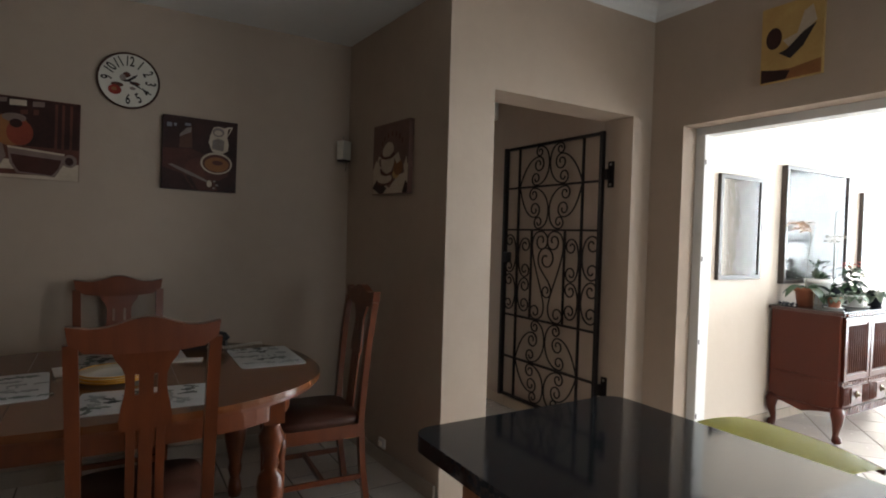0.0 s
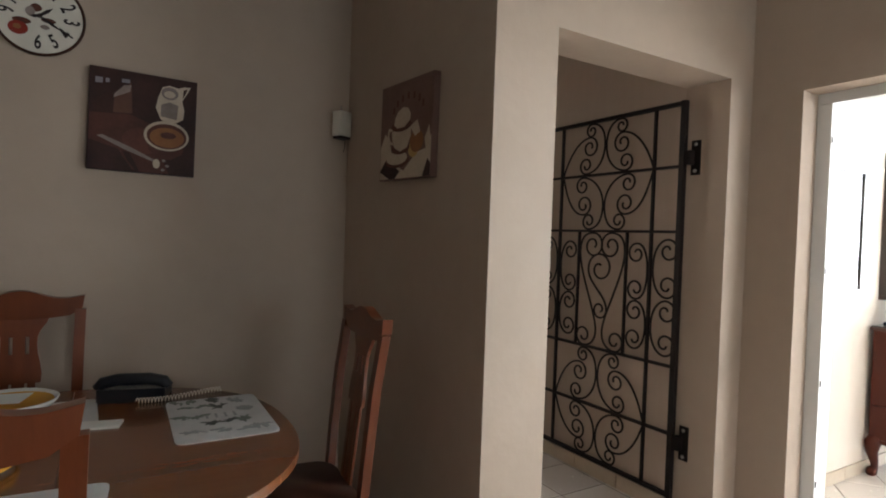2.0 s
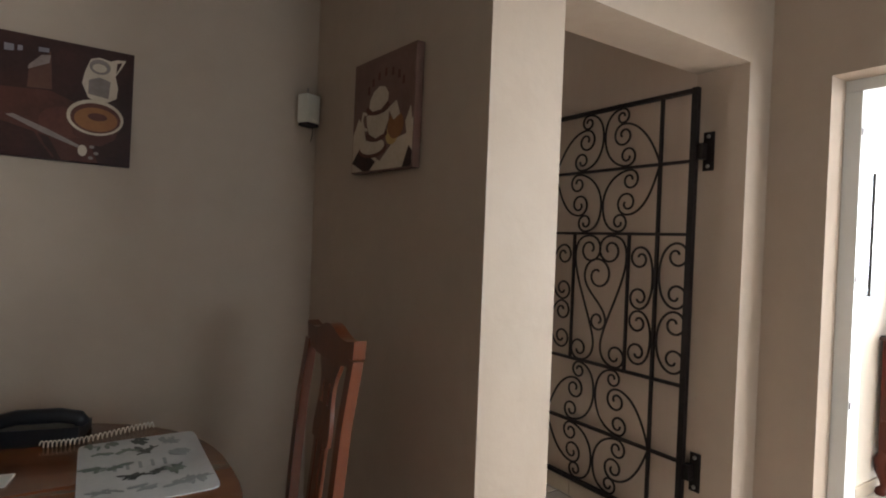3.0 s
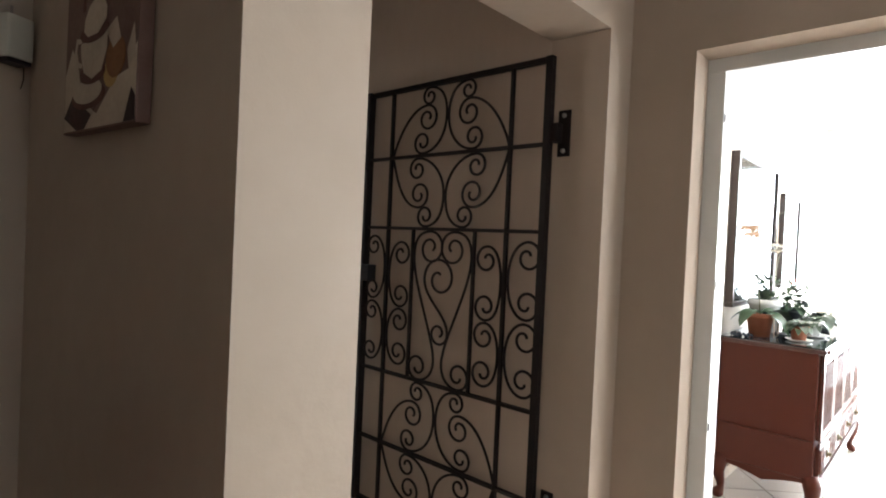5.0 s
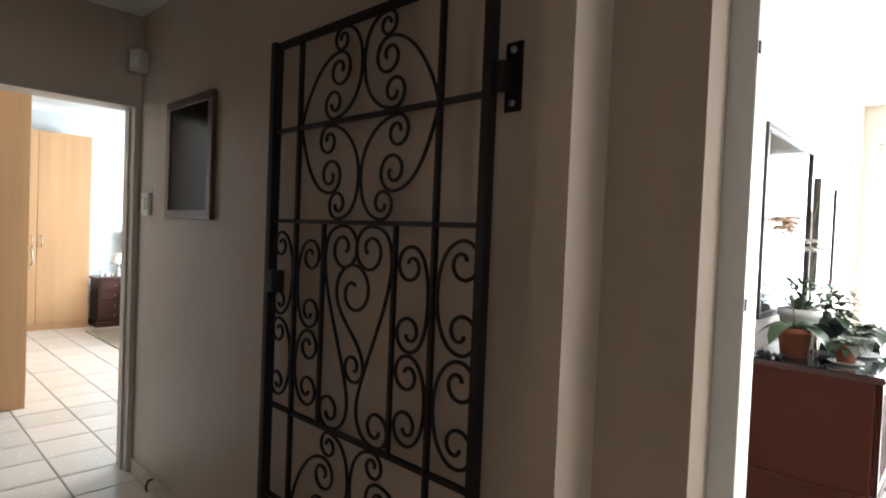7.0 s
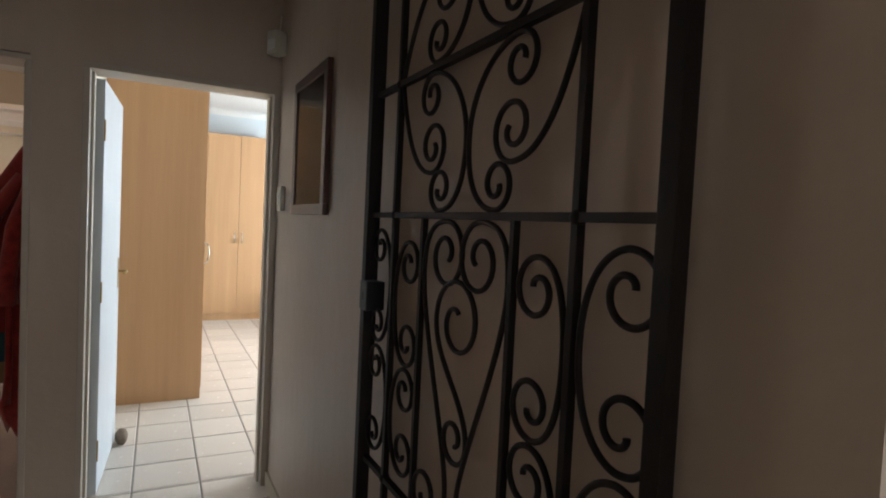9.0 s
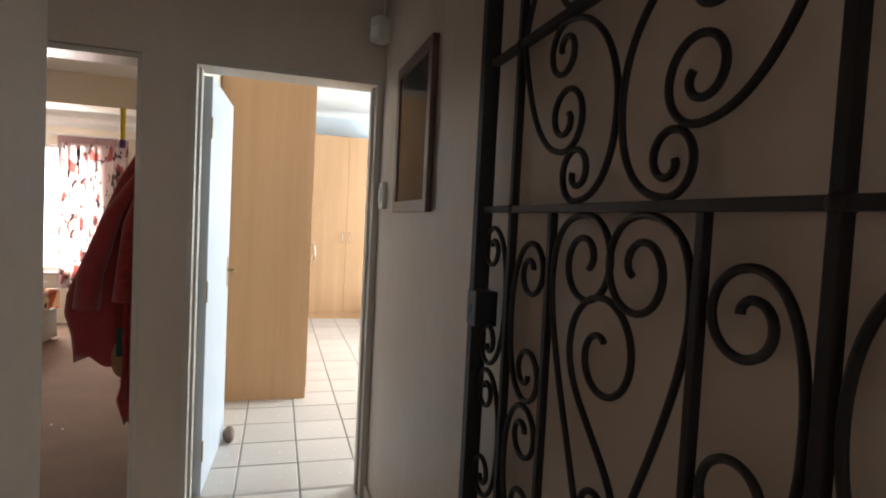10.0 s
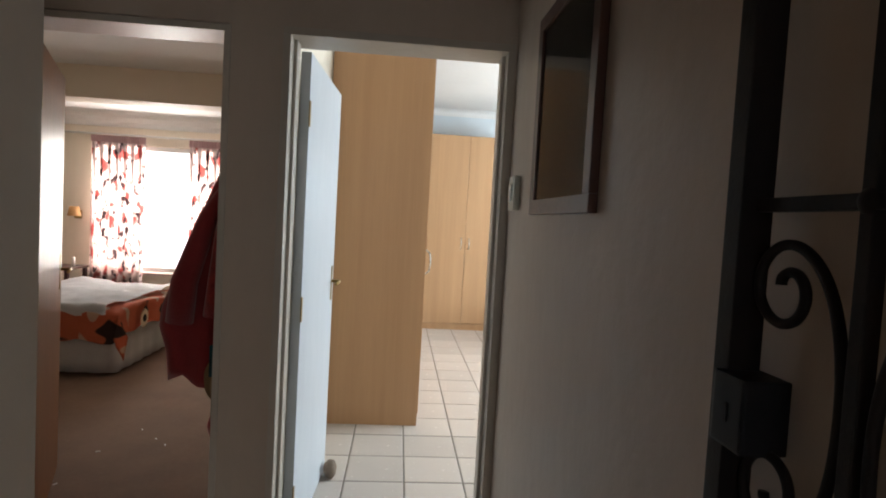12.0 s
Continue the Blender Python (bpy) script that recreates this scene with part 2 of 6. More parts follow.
worn_wall("wall_lobby_west", [((0.2, 4.40, 0), (2.40, 4.686, 3.0)), ((0.05, 4.40, 0), (0.2, 5.9, 3.0))], TAUPE_BRIGHTENED, "plain taupe lobby wall")
worn_wall("wall_kitchen_west", [((-2.75, -2.8, 0), (-2.6, 4.4, 3.0))], TAUPE, "plain taupe kitchen wall")
worn_wall("wall_kitchen_south", [((-2.6, -2.8, 0), (2.1, -2.65, 3.0)), ((3.8, -2.8, 0), (X_LOU, -2.65, 3.0)), ((2.1, -2.8, 0), (3.8, -2.65, 1.1)), ((2.1, -2.8, 2.2), (3.8, -2.65, 3.0))], TAUPE, "taupe kitchen wall with a window")
worn_wall("wall_lounge_south", [((4.1, -2.3, -0.12), (5.3, -2.15, 3.0)), ((7.9, -2.3, -0.12), (9.3, -2.15, 3.0)), ((5.3, -2.3, 2.25), (7.9, -2.15, 3.0)), ((5.3, -2.3, -0.12), (7.9, -2.15, 0.25))],
          LOUNGE_WALL, "cream lounge wall with a wide window")
worn_wall("wall_lounge_east", [((9.15, -2.3, -0.12), (9.3, 0.7, 3.0)), ((9.15, 3.05, -0.12), (9.3, 3.2, 3.0)), ((9.15, 0.7, 2.4), (9.3, 3.05, 3.0)), ((9.15, 0.7, -0.12), (9.3, 3.05, 0.05))],
          LOUNGE_WALL, "cream lounge wall with wide glazed doors")
worn_wall("wall_bedroom_party", [((2.76, 5.9, 0), (2.88, 10.6, 3.0))], CREAM, "cream wall between the two bedrooms")
worn_wall("wall_bedroom_west", [((-1.7, 5.9, 0), (-1.55, 10.7, 3.0))], CREAM, "plain cream bedroom wall")
worn_wall("wall_bedroom_south", [((-1.55, 5.88, 0), (0.1, 6.0, 3.0))], CREAM, "plain cream bedroom wall")
worn_wall("wall_bedroom_window", [((-1.6, 10.5, 0), (-0.25, 10.66, 3.0)), ((1.35, 10.5, 0), (2.9, 10.66, 3.0)), ((-0.25, 10.5, 0), (1.35, 10.66, 0.60)), ((-0.25, 10.5, 2.08), (1.35, 10.66, 3.0))],
          CREAM, "cream bedroom wall with a bright window")
worn_wall("wall_main_north", [((2.8, 11.35, 0), (7.3, 11.5, 3.1))], PALE_BLUE, "pale blue bedroom wall above the cupboards")
worn_wall("wall_main_west", [((2.78, 10.6, 0), (2.88, 11.4, 3.1))], PALE_BLUE, "pale blue bedroom wall")
worn_wall("wall_main_east", [((7.15, 5.9, 0), (7.3, 7.4, 3.1)), ((7.15, 9.8, 0), (7.3, 11.4, 3.1)), ((7.15, 7.4, 0), (7.3, 9.8, 0.8)), ((7.15, 7.4, 2.2), (7.3, 9.8, 3.1))],
          PALE_BLUE, "pale blue bedroom wall with a window")

structure("ceiling_kitchen", boxes(((-2.7, -2.8, H_KIT), (X_LOU + 0.1, 4.3, H_KIT + 0.05))), CEIL, "white painted kitchen ceiling", "ceiling")
structure("ceiling_passage", boxes(((0.1, Y_FACE + 0.1, H_PAS), (3.9, 5.8, H_PAS + 0.05))), CEIL, "white painted passage ceiling", "ceiling")
structure("ceiling_lounge", boxes(((4.05, -2.3, 2.75), (9.3, 3.25, 2.8))), CEIL, "white painted lounge ceiling", "ceiling")
structure("ceiling_bedroom", boxes(((-1.65, 5.8, H_BED), (2.82, 10.6, H_BED + 0.05))), CEIL, "white painted bedroom ceiling", "ceiling")
structure("ceiling_main_bedroom", boxes(((2.82, 5.8, H_MAIN), (7.25, 11.45, H_MAIN + 0.05))), CEIL, "white painted bedroom ceiling", "ceiling")
structure("beam_bedroom", boxes(((-1.6, 8.2, 2.19), (2.77, 8.42, H_BED + 0.02)), bevel=0.006), CREAM, "cream ceiling beam across the bedroom", "beam")
structure("beam_passage", boxes(((2.74, 4.43, 2.345), (3.785, 4.61, H_PAS + 0.02)), bevel=0.006), CEIL, "white downstand beam across the passage", "beam")


def cornice(name, path, size, mat, label):
    """A coved cornice that follows a line under the ceiling; the room lies to the left of the line."""
    bm = bmesh.new()
    prof = [(0, 0), (size, 0)] + [(size * (1 - math.sin(a)) * 0.92 + 0.0, -size * (1 - math.cos(a)) * 0.92 - 0.008) for a in (0.0, 0.4, 0.8, 1.2, 1.57)] + [(0, -size)]
    rings = []
    for i, (x, y, z) in enumerate(path):
        p = Vector((x, y))
        a = Vector(path[i - 1][:2]) if i else None
        b = Vector(path[i + 1][:2]) if i < len(path) - 1 else None
        d1 = (p - a).normalized() if a else (b - p).normalized()
        d2 = (b - p).normalized() if b else d1
        n1, n2 = Vector((-d1.y, d1.x)), Vector((-d2.y, d2.x))
        m = (n1 + n2) / (1 + n1.dot(n2))
        rings.append([bm.verts.new((p.x + m.x * u, p.y + m.y * u, z + v)) for u, v in prof])
    for r, s in zip(rings, rings[1:]):
        for k in range(len(r)):
            bm.faces.new((r[k], r[(k + 1) % len(r)], s[(k + 1) % len(s)], s[k]))
    bm.faces.new(rings[0])
    bm.faces.new(rings[-1])
    return structure(name, bm, mat, label, "cornice")


Z = H_KIT - 0.002
cornice("cornice_kitchen", [(X_LOU - 0.002, -2.6, Z), (X_LOU - 0.002, Y_FACE - 0.002, Z), (X_NOOK - 0.002, Y_FACE - 0.002, Z), (x_nook(Y_NOOK) - 0.002, Y_NOOK - 0.002, Z), (-2.58, Y_NOOK - 0.002, Z)],
        0.085, CEIL, "white coved plaster cornice round the kitchen")
Z = H_PAS - 0.002
cornice("cornice_passage", [(x_east(4.63) - 0.002, 4.63, Z), (x_east(Y_END) - 0.002, Y_END - 0.002, Z), (0.22, Y_END - 0.002, Z)], 0.075, CEIL, "white coved plaster cornice in the passage")
Z = H_MAIN - 0.002
cornice("cornice_main_bedroom", [(7.1, 11.348, Z), (2.9, 11.348, Z)], 0.085, CEIL, "white coved cornice in the main bedroom")
Z = H_BED - 0.002
cornice("cornice_bedroom", [(2.75, 10.498, Z), (-1.5, 10.498, Z)], 0.16, CEIL, "white cornice above the bedroom window")

# ---- outside ----
structure("ground", boxes(((-40, -40, -0.35), (50, 50, -0.25))), material("pale_garden_ground", (0.30, 0.28, 0.20), 0.9, (0.16, 0.2, 0.08), 1.2, 0.7, 0.2, 8), "pale garden ground outside the house", "ground")
OUT = glow("hazy_bright_outdoors", (0.95, 0.98, 1.0), 3.0)
OUT_LOUNGE = glow("glaring_garden_light", (0.95, 0.98, 1.0), 9.0)
structure("backdrop_bedroom", boxes(((-0.6, 10.95, 0.2), (1.7, 10.97, 2.5))), OUT, "bright hazy daylight outside the bedroom window", "backdrop")
structure("backdrop_lounge_east", boxes(((9.6, -1.8, -0.2), (9.62, 3.8, 2.9))), OUT_LOUNGE, "bright hazy daylight outside the lounge doors", "backdrop")
structure("backdrop_lounge_south", boxes(((4.8, -2.62, -0.2), (8.4, -2.6, 2.7))), OUT, "bright hazy daylight outside the lounge window", "backdrop")
structure("backdrop_main", boxes(((7.6, 7.0, 0.3), (7.62, 10.2, 2.6))), OUT_LOUNGE, "bright hazy daylight outside the main bedroom window", "backdrop")
structure("backdrop_kitchen", boxes(((1.8, -3.12, 0.8), (4.1, -3.1, 2.5))), OUT, "bright hazy daylight outside the kitchen window", "backdrop")
structure("floor_base", boxes(((-2.7, -2.8, -0.13), (4.098, 5.9, -0.014)), ((-1.7, 5.9, -0.13), (7.3, 11.5, -0.014))), GROUT, "concrete screed under the floor tiles", "floor")

# ---- the wrought iron gate, standing open along the passage wall ----
def curl(cx, cz, r, a0, sign, turns=1.15, inner=0.25, n=22):
    """Points of a spiral, from the outside at angle a0 to the inside."""
    out = []
    for i in range(n + 1):
        t = i / n
        a = a0 + sign * 2 * math.pi * turns * t
        k = r * (1 - (1 - inner) * t ** 1.45)
        out.append((cx + k * math.cos(a), cz + k * math.sin(a)))
    return out


def bezier(p0, p1, p2, p3, n=14):
    out = []
    for i in range(n + 1):
        t = i / n
        s = 1 - t
        out.append(tuple(s ** 3 * a + 3 * s * s * t * b + 3 * s * t * t * c + t ** 3 * d for a, b, c, d in zip(p0, p1, p2, p3)))
    return out


GATE_Y, GATE_W = 3.230, 1.028
gate = thing("security_gate", "black wrought iron security gate with scrollwork, standing open", "gate", (3.763, GATE_Y, 0), 90.55)
# local x runs from the hinges to the lock, local z up


def bar(name, a, b, w, d=None):
    d = d or w
    return part(name, boxes(((a[0] - w / 2, -d / 2, a[1] - (w / 2 if a[1] == b[1] else 0)), (b[0] + w / 2, d / 2, b[1] + (w / 2 if a[1] == b[1] else 0))), bevel=0.002), IRON, gate)


bar("stile", (0.014, 0.10), (0.014, 2.078), 0.028)
part("stile", boxes(((GATE_W - 0.028, -0.013, 0.10), (GATE_W, 0.024, 2.078)), bevel=0.002), IRON, gate)
for z in (0.112, 2.066):
    part("rail", boxes(((0.0285, -0.0125, z - 0.010), (GATE_W - 0.0285, 0.0115, z + 0.010)), bevel=0.002), IRON, gate)
for z in (0.42, 0.755, 1.43, 1.755):
    part("rail", boxes(((0.0285, -0.0085, z - 0.0072), (GATE_W - 0.0285, 0.0085, z + 0.0072)), bevel=0.0015), IRON, gate)
U1, U2, UC = 0.180, 0.857, 0.514
for u in (U1, U2):
    part("upright", boxes(((u - 0.0072, -0.008, 0.122), (u + 0.0072, 0.008, 2.056)), bevel=0.0015), IRON, gate)
I1, I2 = 0.337, 0.691
for u in (I1, I2):
    part("upright", boxes(((u - 0.0063, -0.007, 0.7622), (u + 0.0063, 0.007, 1.4228)), bevel=0.0015), IRON, gate)


def scroll(pts):
    fine = []
    for i in range(len(pts) - 1):
        a, b, c, d = (Vector(pts[min(max(k, 0), len(pts) - 1)]) for k in (i - 1, i, i + 1, i + 2))
        for t in (0.0, 1 / 3, 2 / 3):
            fine.append(0.5 * (2 * b + (c - a) * t + (2 * a - 5 * b + 4 * c - d) * t * t + (3 * b - a - 3 * c + d) * t ** 3))
    fine.append(Vector(pts[-1]))
    line = [fine[0]]
    for q in fine[1:]:
        if (q - line[-1]).length > 0.0012:
            line.append(q)
    bm = bmesh.new()
    sweep(bm, [(q.x, 0, q.y) for q in line], 0.0055, 9)
    return part("scroll", bm, IRON, gate, smooth=True)


def c_scroll(ub, gap, side, z0, z1, out, r):
    """A C scroll whose back leans on the bar at ub; both ends curl towards side."""
    cx = ub + side * gap * out
    a = math.pi / 2
    top = curl(cx, z1 - r, r, a, -side, 1.18, 0.2)
    low = curl(cx, z0 + r, r, -a, side, 1.18, 0.2)
    bx, zm = ub + side * 0.017, (z0 + z1) / 2
    upper = bezier(top[0], (cx - side * r * 0.75, z1), (bx, z1 - r * 0.8), (bx, zm), 9)
    lower = bezier((bx, zm), (bx, z0 + r * 0.8), (cx - side * r * 0.75, z0), low[0], 9)
    scroll(top[::-1] + upper[1:-1] + lower[:-1] + low)


for side, lo, hi, out, r in ((1, U1, I1, 0.60, 0.053), (-1, U1, 0.028, 0.74, 0.057), (-1, U2, I2, 0.60, 0.053), (1, U2, GATE_W - 0.032, 0.74, 0.045)):
    w = abs(hi - lo) - 0.010
    drop = 0.0 if out > 0.7 else 0.024
    c_scroll(lo, w, side, 0.800 + drop * 0.2, 1.078 - drop * 0.8, out, r)
    c_scroll(lo, w, side, 1.094 - drop, 1.390 - drop, out, r)


def butterfly(z0, z1, wide=(0.155, 0.048), far=(0.112, 0.042), arm=(0.138, 0.056)):
    """Two mirrored pairs of scrolls between two rails; z0 is the rail that bears the wide ends. Each pair gives a curl's offset and radius."""
    h = z1 - z0
    up = math.copysign(1.0, h)
    a1 = up * math.pi / 2
    def P(s, u, v):
        return (UC + s * u, z0 + h * v)
    for s in (1, -1):
        flip = s * up
        c = P(s, arm[0], 0.535)
        tail = curl(c[0], c[1], arm[1], a1, flip, 1.32, 0.22)
        head = bezier(P(s, 0.328, 0.0), P(s, 0.302, 0.28), (c[0] + s * 0.105, tail[0][1]), tail[0], 16)
        scroll(head[:-1] + tail)
        t = (UC + s * far[0], z1 - up * (far[1] + 0.002))
        b = (UC + s * wide[0], z0 + up * (wide[1] + 0.002))
        top = curl(t[0], t[1], far[1], a1, -flip, 1.25, 0.24)
        low = curl(b[0], b[1], wide[1], -a1, flip, 1.25, 0.24)
        back = bezier(top[0], (t[0] - s * 0.062, top[0][1]), P(s, 0.006, 0.84), P(s, 0.006, 0.55), 10)[:-1] + bezier(P(s, 0.006, 0.55), P(s, 0.006, 0.25), (b[0] - s * 0.085, low[0][1]), low[0], 10)
        scroll(top[::-1] + back[1:-1] + low)


butterfly(1.764, 2.056, (0.146, 0.048), (0.110, 0.039), (0.120, 0.057))
butterfly(1.746, 1.439, (0.168, 0.048), (0.110, 0.046), (0.154, 0.057))
butterfly(0.429, 0.746)
butterfly(0.411, 0.124)

# the heart between the inner uprights, with a single S scroll hung in it
for s in (1, -1):
    first = curl(UC + s * 0.066, 1.347, 0.072, math.pi / 2, s, 1.35, 0.22)
    low = curl(UC + s * 0.118, 0.816, 0.056, -math.pi / 2, s, 1.2, 0.28)
    lobe = bezier(first[0], (UC + s * 0.125, 1.419), (UC + s * 0.165, 1.395), (UC + s * 0.165, 1.31), 8)
    stem = bezier(lobe[-1], (UC + s * 0.165, 1.20), (UC + s * 0.062, 1.02), (UC + s * 0.030, 0.90), 14)
    foot = bezier(stem[-1], (UC + s * 0.008, 0.82), (UC + s * 0.045, 0.760), low[0], 8)
    scroll(first[::-1] + lobe[1:] + stem[1:] + foot[1:-1] + low)
upper = curl(UC + 0.008, 1.216, 0.088, 0.0, 1, 1.3, 0.22)
lower = curl(UC, 0.980, 0.050, math.pi, 1, 1.15, 0.28)
scroll(upper[::-1] + bezier(upper[0], (UC + 0.100, 1.12), (UC - 0.050, 1.07), lower[0], 12)[1:-1] + lower)

for u in (U1, U2):
    for z in (0.42, 0.755, 1.43, 1.755):
        bm = bmesh.new()
        bmesh.ops.create_uvsphere(bm, u_segments=12, v_segments=8, radius=0.014)
        bmesh.ops.translate(bm, vec=(u, 0, z), verts=bm.verts[:])
        part("weld_boss", bm, IRON, gate, smooth=True)
bm = boxes(((0.955, -0.018, 1.172), (1.010, 0.034, 1.250)), bevel=0.004)
lock = part("lock_box", bm, material("dark_steel_lock", (0.014, 0.014, 0.016), 0.35, (0.022, 0.02, 0.022), 20, 0.5, spec=0.15), gate, "dark steel lock case")
part("keyhole", boxes(((0.980, 0.0342, 1.200), (0.985, 0.0352, 1.220))), IRON, lock)
for z in (1.795, 0.385):
    hinge = part("hinge", boxes(((-0.060, -0.036, z - 0.085), (-0.010, -0.029, z + 0.085)), ((-0.03, -0.029, z - 0.035), (0.0, 0.006, z + 0.035)), bevel=0.003), IRON, gate, "black strap hinge plate bolted to the wall")
    for dz in (-0.065, 0.065):
        bm = bmesh.new()
        lathe(bm, [(0.009, -0.029), (0.009, -0.025), (0.005, -0.022)], 10, (-0.035, 0, z + dz), "y")
        part("bolt", bm, material("bare_steel_bolt", (0.35, 0.33, 0.30), 0.4, None, 20, 0.5, metal=0.8), hinge, "bare steel bolt", True)

strike = thing("gate_strike_plate", "black iron strike box fixed to the opening's edge", "strike plate", (2.736, 3.13, 1.19))
part("plate", boxes(((0, -0.02, -0.06), (0.036, 0.05, 0.06)), bevel=0.005), IRON, strike)
part("slot", boxes(((0.0365, 0.008, -0.025), (0.0375, 0.022, 0.025))), DARK_WOOD, strike)

# ---- dining nook ----
chair = thing("dining_chair", "reddish varnished wooden dining chair with a vase-shaped splat and leather seat", "chair", (1.107, 2.785, 0), 0, "chairs round the dining table")


def build_chair(ch):
    leather = material("dark_brown_leather", (0.085, 0.030, 0.018), 0.38, (0.055, 0.019, 0.012), 14, 0.6, 0.08, 70)
    for s in (-1, 1):
        bm = bmesh.new()
        pts = [(s * 0.178, -0.245, 0.0), (s * 0.18, -0.215, 0.22), (s * 0.183, -0.200, 0.45), (s * 0.186, -0.212, 0.62), (s * 0.190, -0.232, 0.85), (s * 0.194, -0.258, 1.03)]
        prev = None
        for x, y, z in pts:
            ring = [bm.verts.new((x + dx * 0.019, y + dy * 0.015, z)) for dx, dy in ((-1, -1), (1, -1), (1, 1), (-1, 1))]
            if prev:
                for k in range(4):
                    bm.faces.new((prev[k], prev[(k + 1) % 4], ring[(k + 1) % 4], ring[k]))
            else:
                bm.faces.new(ring)
            prev = ring
        bm.faces.new(prev)
        part("back_post", bevel_all(bm, 0.004), WOOD, ch)
        bm = bmesh.new()
        lathe(bm, [(0.019, 0.0), (0.021, 0.02), (0.017, 0.05), (0.021, 0.20), (0.026, 0.30), (0.022, 0.33), (0.028, 0.36), (0.028, 0.44)], 12, (s * 0.185, 0.185, 0))
        part("front_leg", bm, WOOD, ch, smooth=True)
        part("side_rail", boxes(((s * 0.192 - 0.011, -0.19, 0.375), (s * 0.192 + 0.011, 0.17, 0.44)), bevel=0.003), WOOD, ch)
        part("stretcher", boxes(((s * 0.184 - 0.009, -0.205, 0.16), (s * 0.184 + 0.009, 0.172, 0.185)), bevel=0.003), WOOD, ch)
    part("front_rail", boxes(((-0.165, 0.178, 0.375), (0.165, 0.2, 0.44)), bevel=0.003), WOOD, ch)
    part("rear_rail", boxes(((-0.165, -0.211, 0.375), (0.165, -0.19, 0.44)), bevel=0.003), WOOD, ch)
    part("stretcher", boxes(((-0.175, -0.03, 0.16), (0.175, -0.01, 0.185)), bevel=0.003), WOOD, ch)
    bm = bmesh.new()
    slab(bm, ellipse(0, -0.003, 0.205, 0.205, 36, 5.5), 0.44, 0.478)
    part("seat", bevel_all(bm, 0.014, 3), leather, ch, "dark brown leather seat pad", True)
    # crest rail with a camel-back top and pointed ears
    top = []
    for i in range(25):
        u = -1 + 2 * i / 24
        top.append((0.207 * u, 1.074 + 0.030 * (0.5 + 0.5 * math.cos(math.pi * min(1.0, abs(u) / 0.62))) + 0.010 * max(0.0, abs(u) - 0.75) / 0.25))
    low = [(0.200, 1.034), (0.16, 1.006), (0.10, 0.998), (0.0, 0.996), (-0.10, 0.998), (-0.16, 1.006), (-0.200, 1.034)]
    bm = bmesh.new()
    slab(bm, top + low, -0.282, -0.246, "xz")
    part("crest_rail", bevel_all(bm, 0.006, 2, 35), WOOD, ch)
    # vase-shaped splat with two upright slots
    lean = Matrix.Translation((0, -0.208, 0.50)) @ Matrix.Rotation(radians(6.0), 4, "X") @ Matrix.Translation((0, 0, -0.50))
    bm = bmesh.new()
    foot = [(0.070, 0.755), (0.073, 0.79), (0.067, 0.83), (0.059, 0.866)]
    head = [(0.057, 0.930), (0.066, 0.955), (0.084, 0.98), (0.092, 1.0)]
    for side in (foot, head):
        slab(bm, side + [(-x, z) for x, z in reversed(side)], -0.006, 0.006, "xz")
    slab(bm, [(-0.020, 0.866), (0.020, 0.866), (0.020, 0.930), (-0.020, 0.930)], -0.006, 0.006, "xz")
    for k in (-1, 1):
        slab(bm, [(k * 0.031, 0.866), (k * 0.059, 0.866), (k * 0.056, 0.898), (k * 0.057, 0.930), (k * 0.031, 0.930)], -0.006, 0.006, "xz")
    bmesh.ops.transform(bm, matrix=lean, verts=bm.verts[:])
    part("splat", bm, WOOD, ch)
    for x, w in ((-0.041, 0.013), (0.0, 0.020), (0.041, 0.013)):
        bm = boxes(((x - w, -0.005, 0.44), (x + w, 0.005, 0.757)), bevel=0.002)
        bmesh.ops.transform(bm, matrix=lean, verts=bm.verts[:])
        part("slat", bm, WOOD, ch)


build_chair(chair)
c = copy_thing(chair, pose(1.056, 3.85, 0, 0, 0, 180))
tagged(c, "reddish varnished dining chair standing against the dining wall")
c = copy_thing(chair, pose(1.885, 3.36, 0, 0, 0, 87))
tagged(c, "reddish varnished dining chair at the rounded end of the table")

table = thing("dining_table", "honey-brown varnished oval dining table with turned legs", "table", (0.985, 3.25, 0))
RX, RY = 0.858, 0.635


def oval_plate(rx, ry, z0, z1, bevel):
    bm = bmesh.new()
    slab(bm, ellipse(0, 0, rx, ry, 72, 2.5), z0, z1)
    return bevel_all(bm, bevel, 3)


part("tabletop", oval_plate(RX, RY, 0.738, 0.762, 0.010), TABLE_WOOD, table, smooth=False)
part("moulded_edge", oval_plate(RX - 0.02, RY - 0.02, 0.716, 0.737, 0.006), WOOD, table)
for u in (-0.26, 0.26):
    part("leaf_joint", boxes(((u - 0.001, -RY + 0.035, 0.7615), (u + 0.001, RY - 0.035, 0.7626))), DARK_WOOD, table)
bm = bmesh.new()
outer, inner = ellipse(0, 0, RX - 0.14, RY - 0.14, 60, 3.2), ellipse(0, 0, RX - 0.165, RY - 0.165, 60, 3.2)
for ring_z in ((0.62, 0.7155),):
    vo = [[bm.verts.new((x, y, z)) for x, y in outer] for z in ring_z]
    vi = [[bm.verts.new((x, y, z)) for x, y in inner] for z in ring_z]
    for i in range(60):
        j = (i + 1) % 60
        bm.faces.new((vo[0][i], vo[0][j], vo[1][j], vo[1][i]))
        bm.faces.new((vi[0][j], vi[0][i], vi[1][i], vi[1][j]))
        bm.faces.new((vo[0][j], vo[0][i], vi[0][i], vi[0][j]))
        bm.faces.new((vo[1][i], vo[1][j], vi[1][j], vi[1][i]))
part("apron", bm, WOOD, table)
